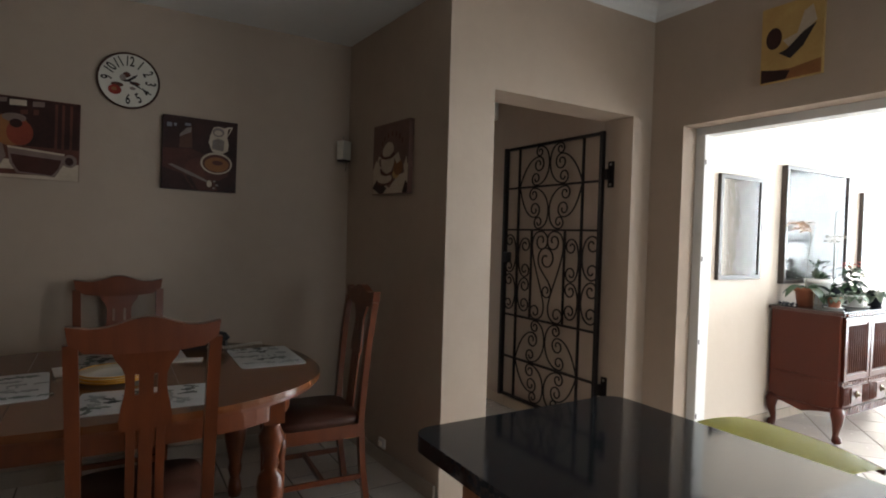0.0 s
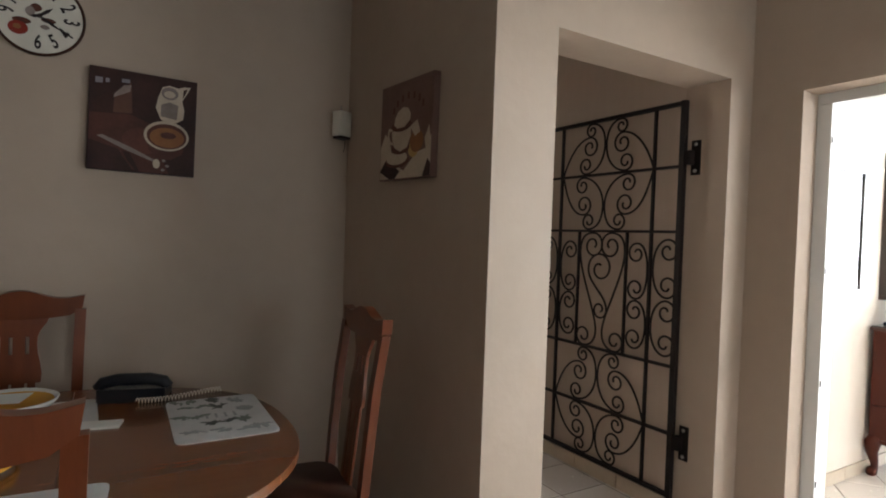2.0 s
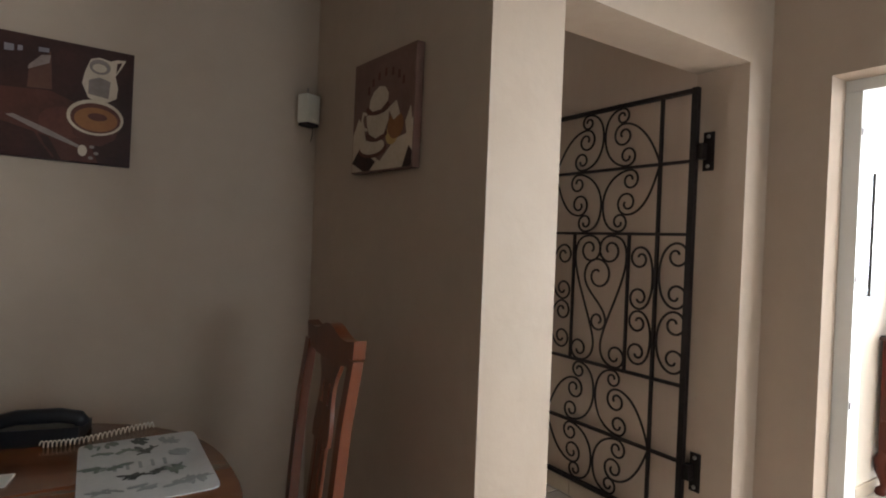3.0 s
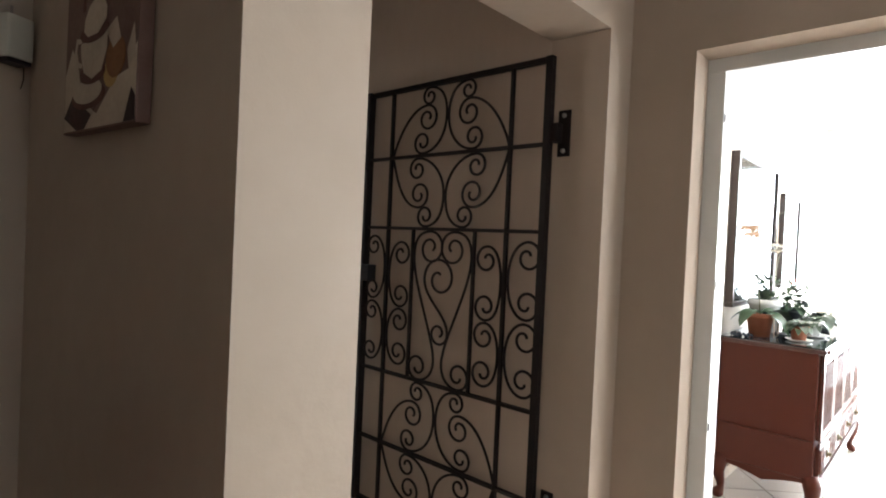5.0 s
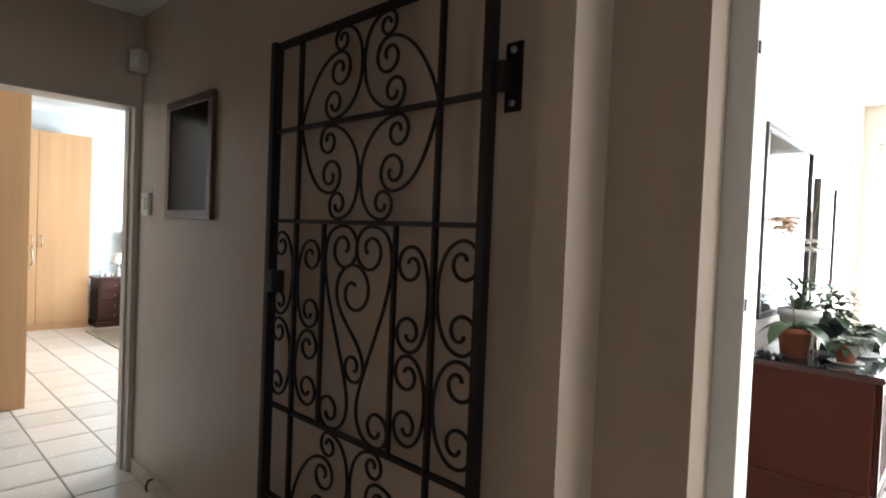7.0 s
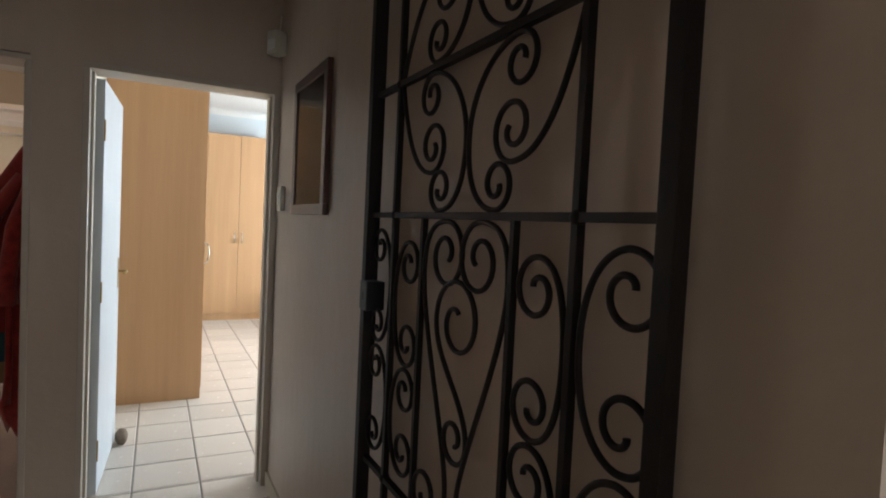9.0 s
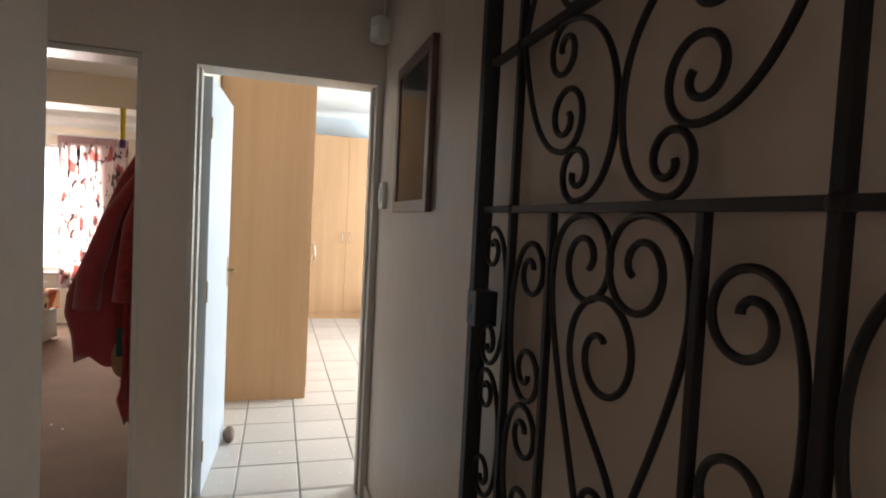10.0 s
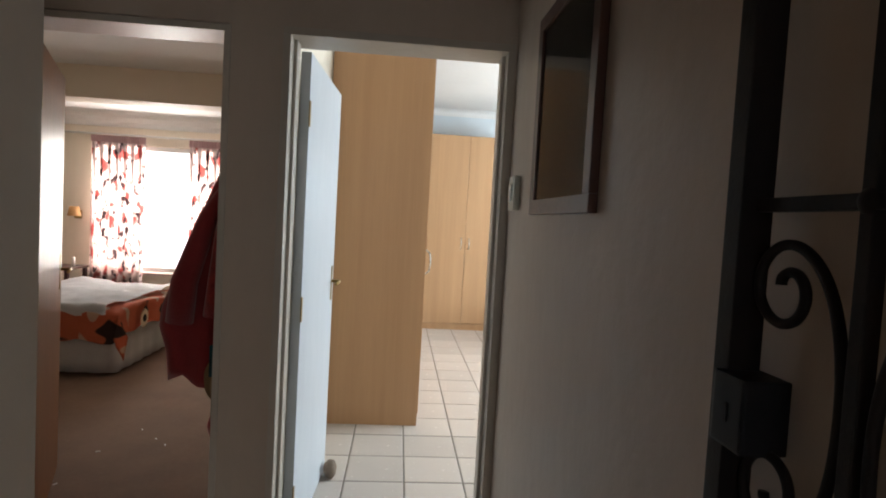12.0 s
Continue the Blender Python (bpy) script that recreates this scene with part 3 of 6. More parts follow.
for sx in (-1, 1):
    for sy in (-1, 1):
        bm = bmesh.new()
        part("leg_block", boxes(((sx * 0.59 - 0.043, sy * 0.36 - 0.043, 0.601), (sx * 0.59 + 0.043, sy * 0.36 + 0.043, 0.715)), bevel=0.006), WOOD, table)
        lathe(bm, [(0.030, 0.0), (0.036, 0.03), (0.030, 0.07), (0.024, 0.10), (0.034, 0.14), (0.030, 0.18), (0.052, 0.30), (0.055, 0.345), (0.048, 0.385), (0.026, 0.41), (0.034, 0.43),
                   (0.029, 0.46), (0.048, 0.52), (0.050, 0.55), (0.034, 0.585), (0.040, 0.60)], 20, (sx * 0.59, sy * 0.36, 0))
        part("leg", bm, WOOD, table, smooth=True)

MAT_CLOTH = material("pale_grey_placemat", (0.58, 0.57, 0.56), 0.45, (0.46, 0.46, 0.46), 14, 0.6, 0.05, 120)
MAT_PRINT = [material("olive_print_" + n, c, 0.5) for n, c in (("dark", (0.05, 0.055, 0.05)), ("green", (0.16, 0.19, 0.16)), ("grey", (0.30, 0.31, 0.31)))]


def placemat(x, y, turn, label):
    th = thing("placemat", label, "placemat", (x, y, 0.762), turn, "placemats on the dining table")
    bm = bmesh.new()
    slab(bm, ellipse(0, 0, 0.145, 0.215, 64, 16), 0.0004, 0.0030)
    part("mat", bm, MAT_CLOTH, th)
    rnd = random.Random(int(x * 100))
    for cx, cy in ((-0.06, 0.12), (0.06, -0.08), (-0.06, -0.13), (0.07, 0.13), (-0.08, 0.0), (0.0, 0.15), (0.085, 0.02), (0.03, -0.16), (0.01, 0.08), (-0.01, -0.075), (-0.09, 0.16), (0.10, -0.16)):
        ang = rnd.uniform(0, 3.1)
        bm = bmesh.new()
        for k in range(11):
            a = ang + rnd.uniform(-0.9, 0.9) + (math.pi if k % 2 else 0)
            d = rnd.uniform(0.012, 0.05)
            px, py = cx + d * math.cos(ang) * (1 if k % 2 else -1), cy + d * math.sin(ang)
            ln, wd = rnd.uniform(0.012, 0.026), rnd.uniform(0.003, 0.0075)
            leaf = [(px + ln * math.cos(a) * math.cos(t) - wd * math.sin(a) * math.sin(t), py + ln * math.sin(a) * math.cos(t) + wd * math.cos(a) * math.sin(t)) for t in [2 * math.pi * i / 10 for i in range(10)]]
            slab(bm, leaf, 0.0031, 0.0036 + 0.0001 * k)
        part("printed_sprig", bm, MAT_PRINT[rnd.randrange(3)], th)
    bm = bmesh.new()
    for k in range(5):
        box(bm, (-0.07 + k * 0.028, -0.015, 0.0031), (-0.062 + k * 0.028, 0.03, 0.0036))
    part("printed_lettering", bm, MAT_PRINT[2], th)
    return th


placemat(1.657, 3.36, -1, "pale grey placemat printed with olive sprigs, beside the telephone")
placemat(1.130, 2.845, 86, "pale grey placemat printed with olive sprigs, before the pulled-in chair")
placemat(1.105, 3.57, 92, "pale grey placemat printed with olive sprigs, under the bowl")
placemat(0.672, 3.19, 4, "pale grey placemat printed with olive sprigs, at the far table end")

phone = thing("telephone", "black corded desk telephone with its handset on top", "telephone", (1.432, 3.70, 0.762), 166)
PLASTIC = material("black_plastic", (0.008, 0.008, 0.010), 0.4, (0.012, 0.012, 0.014), 20, 0.5, 0.02, 90, spec=0.3)
bm = bmesh.new()
slab(bm, [(-0.07, 0.0), (0.07, 0.0), (0.07, 0.046), (-0.07, 0.030)], -0.105, 0.105, "yz")
part("base", bevel_all(bm, 0.008, 3), PLASTIC, phone)
bm = bmesh.new()
sweep(bm, [(-0.108, 0.035, 0.042), (-0.095, 0.035, 0.062), (-0.05, 0.035, 0.072), (0.05, 0.035, 0.072), (0.095, 0.035, 0.062), (0.108, 0.035, 0.042)], 0.021, 10)
part("handset", bm, PLASTIC, phone, smooth=True)
bm = bmesh.new()
for i in range(4):
    for j in range(3):
        box(bm, (-0.02 + j * 0.022, -0.062 + i * 0.014, 0.031 + i * 0.0016), (-0.006 + j * 0.022, -0.052 + i * 0.014, 0.037 + i * 0.0016), 0.001)
part("keypad", bm, material("grey_keys", (0.25, 0.25, 0.26), 0.4), phone, "grey number keys")
bm = bmesh.new()
cord = []
for i in range(400):
    t = i / 399
    ax = -0.02 - 0.26 * t
    ay = 0.085 - 0.09 * t + 0.02 * math.sin(t * 5)
    cord.append((ax, ay + 0.008 * math.cos(t * 2 * math.pi * 26), 0.0105 + 0.008 * math.sin(t * 2 * math.pi * 26)))
sweep(bm, cord, 0.0017, 5)
part("coiled_cord", bm, material("cream_coiled_cord", (0.62, 0.56, 0.46), 0.4), phone, "cream coiled handset cord", True)

CHINA = material("white_glazed_china", (0.72, 0.70, 0.65), 0.15)
GLAZE = material("yellow_orange_glaze", (0.70, 0.36, 0.05), 0.2, (0.62, 0.30, 0.04), 12, 0.6)
bowl = thing("serving_bowl", "wide white china bowl with a yellow-orange glazed inside", "bowl", (1.088, 3.565, 0.7655))
bm = bmesh.new()
lathe(bm, [(0.055, 0.0), (0.060, 0.006), (0.095, 0.024), (0.124, 0.052), (0.131, 0.064), (0.127, 0.066), (0.119, 0.056), (0.108, 0.0425), (0.088, 0.0285), (0.050, 0.0145)], 40)
part("dish", bm, CHINA, bowl, smooth=True)
bm = bmesh.new()
lathe(bm, [(0.050, 0.0155), (0.088, 0.0295), (0.108, 0.0435), (0.1175, 0.0560), (0.1165, 0.0575), (0.107, 0.0450), (0.087, 0.0310), (0.049, 0.0170)], 40)
part("glazed_inside", bm, GLAZE, bowl, "yellow-orange glaze", True)
bm = bmesh.new()
slab(bm, [(-0.115, -0.035), (0.035, -0.062), (0.06, 0.045), (-0.085, 0.07)], 0.0665, 0.068)
part("folded_paper", bm, material("folded_white_paper", (0.74, 0.73, 0.69), 0.7), bowl, "white folded paper")
plate = thing("side_plate", "white china plate with an orange rim, stacked on the table", "plate", (1.03, 3.185, 0.7622), group="stacked plates")
bm = bmesh.new()
lathe(bm, [(0.055, 0.0), (0.062, 0.003), (0.122, 0.0115), (0.122, 0.0145), (0.070, 0.007), (0.02, 0.006)], 36)
part("dish", bm, CHINA, plate, smooth=True)
bm = bmesh.new()
sweep(bm, [(0.1250 * math.cos(2 * math.pi * i / 48), 0.1250 * math.sin(2 * math.pi * i / 48), 0.0135) for i in range(49)], 0.0032, 6)
part("rim_band", bm, GLAZE, plate, "orange rim", True)
for k in range(1, 4):
    copy_thing(plate, pose(1.03 + 0.004 * math.sin(k * 2.0), 3.185 + 0.004 * math.cos(k * 2.0), 0.7622 + 0.0075 * k))
ORANGE = material("orange_peel", (0.72, 0.33, 0.05), 0.45, (0.65, 0.26, 0.03), 20, 0.6, 0.15, 200)
for k, (x, y, a, w, d, h, col) in enumerate(((0.855, 3.365, 8, 0.075, 0.10, 0.022, (0.70, 0.68, 0.62)), (1.31, 3.42, -12, 0.15, 0.07, 0.006, (0.75, 0.74, 0.70)))):
    bk = thing("paper_pad", "small stack of white paper lying on the table", "paper", (x, y, 0.762), a)
    paper = material("white_paper", col, 0.7)
    for i in range(max(1, int(h / 0.006))):
        o = 0.003 * math.sin(i * 2.3)
        bm = bmesh.new()
        box(bm, (-w / 2 + o, -d / 2 - o, i * 0.006 + 0.0003), (w / 2 + o, d / 2 - o, i * 0.006 + 0.0056), 0.0008)
        part("notebook", bm, paper, bk)


def canvas(name, label, w, h, depth, side, m):
    th = thing(name, label, "picture")
    th.matrix_world = m
    part("stretcher", boxes(((-w / 2, -depth, -h / 2), (w / 2, 0, h / 2)), bevel=0.002), side, th)
    return th


def paint(th, name, outline, depth, mat, lift):
    """A painted patch on the front of a canvas; it faces local -y."""
    bm = bmesh.new()
    slab(bm, outline, -depth - 0.0004 * lift - 0.0003, -depth - 0.0004 * lift + 0.0004, "xz")
    return part(name, bm, mat, th)


def ink(name, c, second=None):
    return material("ink_" + name, c, 0.5, second or tuple(v * 0.5 for v in c), 9, 0.75, 0.05, 300, spec=0.2)


DKBROWN = ink("dark_brown", (0.062, 0.020, 0.015), (0.020, 0.009, 0.008))
REDBROWN = ink("red_brown", (0.15, 0.05, 0.03), (0.06, 0.02, 0.014))
WARM = ink("amber", (0.34, 0.15, 0.05), (0.20, 0.075, 0.03))
CREAMY = ink("cream", (0.64, 0.53, 0.41), (0.40, 0.31, 0.23))
GREYISH = ink("grey", (0.36, 0.30, 0.27), (0.14, 0.09, 0.075))
OCHRE = ink("ochre", (0.56, 0.38, 0.14), (0.42, 0.24, 0.08))
BLACKISH = ink("soot", (0.02, 0.016, 0.016), (0.035, 0.02, 0.02))

p = canvas("canvas_picture", "dark brown canvas print of a coffee cup and milk jug", 0.405, 0.420, 0.03, DKBROWN, pose(1.459, Y_NOOK - 0.001, 1.803, 0, 0.8, 0))
HAZE = ink("haze", (0.115, 0.038, 0.024), (0.045, 0.016, 0.011))
MILK = ink("milk_glass", (0.30, 0.25, 0.225), (0.15, 0.105, 0.09))
paint(p, "brown_table", [(-0.198, -0.206), (0.10, -0.206), (0.06, -0.10), (0.03, 0.0), (-0.05, 0.03), (-0.198, 0.02)], 0.03, HAZE, 1)
paint(p, "dark_foreground", [(-0.198, -0.206), (-0.01, -0.206), (-0.05, -0.13), (-0.198, -0.09)], 0.03, DKBROWN, 2)
paint(p, "red_shadow", ellipse(-0.005, -0.075, 0.075, 0.055), 0.03, REDBROWN, 2)
paint(p, "bag", [(-0.115, 0.03), (-0.045, 0.035), (-0.048, 0.10), (-0.052, 0.165), (-0.085, 0.125), (-0.112, 0.10)], 0.03, ink("bag", (0.13, 0.06, 0.038), (0.07, 0.028, 0.018)), 3)
paint(p, "paper_fold", [(-0.115, 0.092), (-0.055, 0.125), (-0.052, 0.152), (-0.078, 0.148), (-0.112, 0.108)], 0.03, GREYISH, 4)
for x, z, w, h in ((-0.168, 0.155, 0.026, 0.024), (-0.138, 0.158, 0.014, 0.018), (-0.072, 0.166, 0.03, 0.016)):
    paint(p, "bright_patch", [(x - w / 2, z - h / 2), (x + w / 2, z - h / 2 + 0.002), (x + w / 2, z + h / 2), (x - w / 2, z + h / 2)], 0.03, ink("cold_light", (0.30, 0.28, 0.31)), 4)
paint(p, "jug", [(0.062, 0.028), (0.078, 0.018), (0.122, 0.018), (0.150, 0.036), (0.154, 0.075), (0.144, 0.118), (0.162, 0.150), (0.176, 0.182), (0.150, 0.180), (0.128, 0.170), (0.092, 0.176), (0.066, 0.166), (0.050, 0.120), (0.042, 0.075)], 0.03, CREAMY, 2)
paint(p, "jug_inside", ellipse(0.095, 0.142, 0.033, 0.027), 0.03, MILK, 3)
paint(p, "jug_milk", ellipse(0.094, 0.138, 0.022, 0.015), 0.03, CREAMY, 4)
paint(p, "jug_body", [(0.062, 0.040), (0.125, 0.032), (0.130, 0.095), (0.095, 0.105), (0.062, 0.09)], 0.03, MILK, 3)
paint(p, "jug_handle_gap", [(0.146, 0.128), (0.156, 0.150), (0.164, 0.172), (0.148, 0.166)], 0.03, DKBROWN, 3)
paint(p, "cup_body", [(0.008, -0.06), (0.168, -0.06), (0.150, -0.115), (0.105, -0.145), (0.060, -0.142), (0.022, -0.11)], 0.03, HAZE, 3)
paint(p, "cup_rim", ellipse(0.088, -0.043, 0.088, 0.064), 0.03, CREAMY, 4)
paint(p, "cup_wall", ellipse(0.089, -0.045, 0.078, 0.054), 0.03, REDBROWN, 5)
paint(p, "coffee", ellipse(0.090, -0.050, 0.067, 0.043), 0.03, WARM, 6)
paint(p, "foam", ellipse(0.094, -0.040, 0.030, 0.014), 0.03, REDBROWN, 7)
paint(p, "spoon", [(-0.170, -0.072), (-0.150, -0.066), (-0.050, -0.105), (0.045, -0.150), (0.05, -0.158), (0.035, -0.157), (-0.07, -0.118)], 0.03, MILK, 3)
paint(p, "second_spoon", [(-0.172, -0.088), (-0.160, -0.086), (-0.085, -0.112), (-0.055, -0.165), (-0.03, -0.198), (-0.037, -0.20), (-0.075, -0.150), (-0.09, -0.118)], 0.03, HAZE, 4)
paint(p, "spoon_bowl", ellipse(0.052, -0.166, 0.014, 0.020), 0.03, CREAMY, 4)
for x, z in ((0.080, -0.150), (0.094, -0.172), (0.078, -0.190)):
    paint(p, "sugar_glint", ellipse(x, z, 0.008, 0.006, 10), 0.03, MILK, 4)

p = canvas("canvas_picture", "red-brown canvas print of a glass tea cup", 0.42, 0.41, 0.03, REDBROWN, pose(0.655, Y_NOOK - 0.001, 1.807, 0, 0.8, 0))
TEA = ink("tea", (0.085, 0.026, 0.018), (0.045, 0.014, 0.010))
CUPGLASS = ink("cup_glass", (0.26, 0.19, 0.165), (0.14, 0.085, 0.07))
paint(p, "dark_upper", [(-0.21, -0.04), (0.208, -0.04), (0.208, 0.2), (-0.21, 0.2)], 0.03, DKBROWN, 1)
for x, z, w, h, m in ((-0.175, 0.178, 0.05, 0.03, CREAMY), (-0.115, 0.182, 0.03, 0.026, CUPGLASS), (-0.055, 0.175, 0.07, 0.032, CREAMY), (0.03, 0.178, 0.05, 0.03, CUPGLASS), (-0.03, 0.13, 0.03, 0.026, REDBROWN), (0.02, 0.135, 0.022, 0.03, REDBROWN)):
    paint(p, "window_patch", [(x - w / 2, z - h / 2), (x + w / 2, z - h / 2 + 0.004), (x + w / 2, z + h / 2), (x - w / 2, z + h / 2 - 0.003)], 0.03, m, 2)
for x in (0.10, 0.13, 0.165):
    paint(p, "red_post", [(x, -0.04), (x + 0.012, -0.04), (x + 0.012, 0.19), (x, 0.19)], 0.03, REDBROWN, 2)
paint(p, "jar", ellipse(-0.085, 0.035, 0.085, 0.080), 0.03, WARM, 3)
paint(p, "jar_shade", ellipse(-0.045, 0.025, 0.055, 0.065), 0.03, ink("red_jam", (0.30, 0.06, 0.03), (0.18, 0.035, 0.02)), 4)
paint(p, "jar_lid", ellipse(-0.070, 0.098, 0.050, 0.022), 0.03, CUPGLASS, 5)
paint(p, "jar_core", ellipse(-0.062, 0.070, 0.026, 0.022), 0.03, DKBROWN, 6)
paint(p, "cloth", [(-0.21, -0.205), (0.208, -0.205), (0.208, -0.115), (0.10, -0.13), (-0.05, -0.11), (-0.21, -0.12)], 0.03, CREAMY, 3)
paint(p, "cloth_fold", [(-0.21, -0.165), (-0.02, -0.160), (0.05, -0.185), (-0.21, -0.19)], 0.03, REDBROWN, 4)
paint(p, "second_cup", [(-0.21, -0.035), (-0.115, -0.035), (-0.10, -0.10), (-0.125, -0.15), (-0.21, -0.15)], 0.03, CUPGLASS, 4)
paint(p, "cup", [(-0.095, -0.045), (0.145, -0.065), (0.138, -0.13), (0.105, -0.19), (-0.055, -0.18), (-0.085, -0.13)], 0.03, CUPGLASS, 5)
paint(p, "cup_tea", [(-0.082, -0.085), (0.132, -0.100), (0.120, -0.145), (0.092, -0.182), (-0.045, -0.172), (-0.072, -0.13)], 0.03, TEA, 6)
paint(p, "cup_glint", [(-0.095, -0.045), (0.145, -0.065), (0.144, -0.075), (-0.093, -0.055)], 0.03, CREAMY, 7)
paint(p, "cup_handle", ellipse(0.168, -0.100, 0.032, 0.034), 0.03, CUPGLASS, 5)
paint(p, "handle_gap", ellipse(0.166, -0.102, 0.019, 0.021), 0.03, DKBROWN, 6)

p = canvas("canvas_picture", "brown canvas print of stacked cream coffee cups", 0.42, 0.41, 0.03, ink("cocoa", (0.20, 0.112, 0.088), (0.135, 0.070, 0.052)), pose(x_nook(3.57) - 0.002, 3.57, 1.805, 0, 0, -86.4) @ pose(0, 0, 0, 0, 1.0, 0))
for k in range(7):
    a = radians(150 - 20 * k)
    cx, cz = 0.02 + 0.135 * math.cos(a), 0.045 + 0.095 * math.sin(a)
    paint(p, "lettering_bar", [(cx - 0.008, cz - 0.014), (cx + 0.008, cz - 0.014), (cx + 0.006, cz + 0.014), (cx - 0.006, cz + 0.014)], 0.03, REDBROWN, 1)
paint(p, "pale_cloth", [(-0.205, -0.20), (-0.205, -0.06), (-0.165, 0.0), (-0.125, -0.04), (-0.09, -0.13), (0.0, -0.17), (0.10, -0.10), (0.17, -0.09), (0.205, -0.04), (0.205, -0.20)], 0.03, CREAMY, 1)
paint(p, "dark_cloth", [(-0.205, -0.165), (-0.15, -0.115), (-0.03, -0.17), (0.03, -0.125), (-0.07, -0.20), (-0.12, -0.20)], 0.03, DKBROWN, 2)
paint(p, "dark_corner", [(0.15, -0.20), (0.205, -0.20), (0.205, -0.15), (0.185, -0.13)], 0.03, DKBROWN, 2)
paint(p, "lower_saucer", ellipse(-0.055, -0.125, 0.10, 0.030), 0.03, REDBROWN, 3)
paint(p, "lower_dish", ellipse(-0.058, -0.114, 0.088, 0.028), 0.03, CREAMY, 4)
paint(p, "cup_foot", ellipse(-0.030, -0.075, 0.076, 0.024), 0.03, REDBROWN, 5)
paint(p, "lower_cup", [(-0.105, 0.0), (0.055, 0.028), (0.052, -0.03), (0.025, -0.075), (-0.03, -0.088), (-0.080, -0.068), (-0.10, -0.03)], 0.03, CREAMY, 6)
paint(p, "cup_handle", [(-0.10, 0.015), (-0.135, 0.02), (-0.145, -0.015), (-0.125, -0.05), (-0.095, -0.055), (-0.095, -0.045), (-0.118, -0.038), (-0.130, -0.012), (-0.125, 0.006), (-0.10, 0.003)], 0.03, CREAMY, 5)
paint(p, "cup_band", ellipse(-0.025, 0.020, 0.084, 0.024), 0.03, REDBROWN, 7)
paint(p, "upper_cup", [(-0.085, 0.028), (-0.06, 0.012), (0.0, 0.012), (0.045, 0.036), (0.048, 0.062), (0.025, 0.088), (-0.015, 0.096), (-0.055, 0.082), (-0.080, 0.055)], 0.03, CREAMY, 8)
paint(p, "biscuit", ellipse(0.098, -0.055, 0.052, 0.046, 14), 0.03, WARM, 3)
paint(p, "biscuit", ellipse(0.075, -0.085, 0.040, 0.034, 14), 0.03, OCHRE, 2)
paint(p, "petal", [(0.045, 0.01), (0.10, 0.03), (0.125, -0.02), (0.085, -0.035)], 0.03, CREAMY, 4)
paint(p, "petal", [(0.16, -0.05), (0.19, 0.0), (0.205, -0.07), (0.17, -0.09)], 0.03, CREAMY, 4)

p = canvas("canvas_picture", "ochre canvas with plain dark painted shapes above the lounge opening", 0.30, 0.39, 0.02, OCHRE, pose(X_LOU - 0.001, 2.185, 2.405, 0, 0, -90))
paint(p, "ground_band", [(-0.145, -0.19), (0.145, -0.19), (0.145, -0.12), (0.0, -0.14), (-0.145, -0.13)], 0.02, WARM, 1)
paint(p, "dark_band", [(-0.145, -0.19), (-0.02, -0.19), (0.0, -0.15), (-0.145, -0.12)], 0.02, DKBROWN, 2)
paint(p, "dark_oval", ellipse(-0.085, 0.03, 0.04, 0.055), 0.02, DKBROWN, 2)
paint(p, "dark_sweep", [(-0.06, -0.05), (0.0, -0.09), (0.06, -0.04), (0.12, 0.06), (0.06, 0.03), (-0.02, -0.04)], 0.02, BLACKISH, 3)
paint(p, "pale_sweep", [(-0.04, 0.01), (0.03, 0.03), (0.06, 0.13), (0.10, 0.15), (0.12, 0.07), (0.05, 0.01), (0.0, -0.04)], 0.02, CREAMY, 2)

clock = thing("wall_clock", "round cream wall clock with black numerals and a red motif", "clock")
clock.matrix_world = pose(1.089, Y_NOOK - 0.001, 2.177, 0, 2, 0)
bm = bmesh.new()
lathe(bm, [(0.150, 0.0), (0.155, -0.012), (0.151, -0.020), (0.146, -0.020), (0.1445, -0.012), (0.1445, 0.0)], 48, (0, 0, 0), "y")
part("rim", bm, ink("clock_rim", (0.09, 0.035, 0.02)), clock, "dark brown rim", True)
bm = bmesh.new()
lathe(bm, [(0.144, -0.002), (0.144, -0.012)], 48, (0, 0, 0), "y")
part("dial", bm, material("cream_clock_dial", (0.66, 0.62, 0.54), 0.45, (0.58, 0.53, 0.45), 12, 0.6), clock)
for k in range(1, 13):
    if k in (7, 8):
        continue
    cu = bpy.data.curves.new("numeral", "FONT")
    cu.body, cu.size, cu.align_x, cu.align_y, cu.extrude, cu.offset = str(k), 0.076, "CENTER", "CENTER", 0.0006, 0.0016
    tmp = bpy.data.objects.new("numeral", cu)
    me = bpy.data.meshes.new_from_object(tmp)
    bpy.data.objects.remove(tmp)
    me.materials.append(BLACKISH)
    num = new("numeral", me)
    num.parent = clock
    a = radians(90 - 30 * k)
    num.matrix_local = Matrix.Translation((0.104 * math.cos(a), -0.0128, 0.104 * math.sin(a))) @ Euler((radians(90), 0, 0)).to_matrix().to_4x4() @ Matrix.Rotation(a - radians(90) if not 3 < k < 9 else a + radians(90), 4, "Z") @ Matrix.Scale(0.62, 4, (1, 0, 0))
for ang, ln, w in ((-30, 0.085, 0.004), (42, 0.058, 0.005), (195, 0.03, 0.005)):
    bm = bmesh.new()
    a = radians(ang)
    d, q = Vector((math.cos(a), math.sin(a))), Vector((-math.sin(a), math.cos(a)))
    slab(bm, [tuple(q * w), tuple(d * ln * 0.6 + q * w * 1.3), tuple(d * ln), tuple(d * ln * 0.6 - q * w * 1.3), tuple(-q * w)], -0.0175, -0.016, "xz")
    part("clock_arm", bm, BLACKISH, clock)
bm = bmesh.new()
slab(bm, ellipse(-0.065, -0.06, 0.032, 0.026), -0.0142, -0.0122, "xz")
part("red_motif", bm, ink("red", (0.36, 0.04, 0.025)), clock, "red fruit motif")
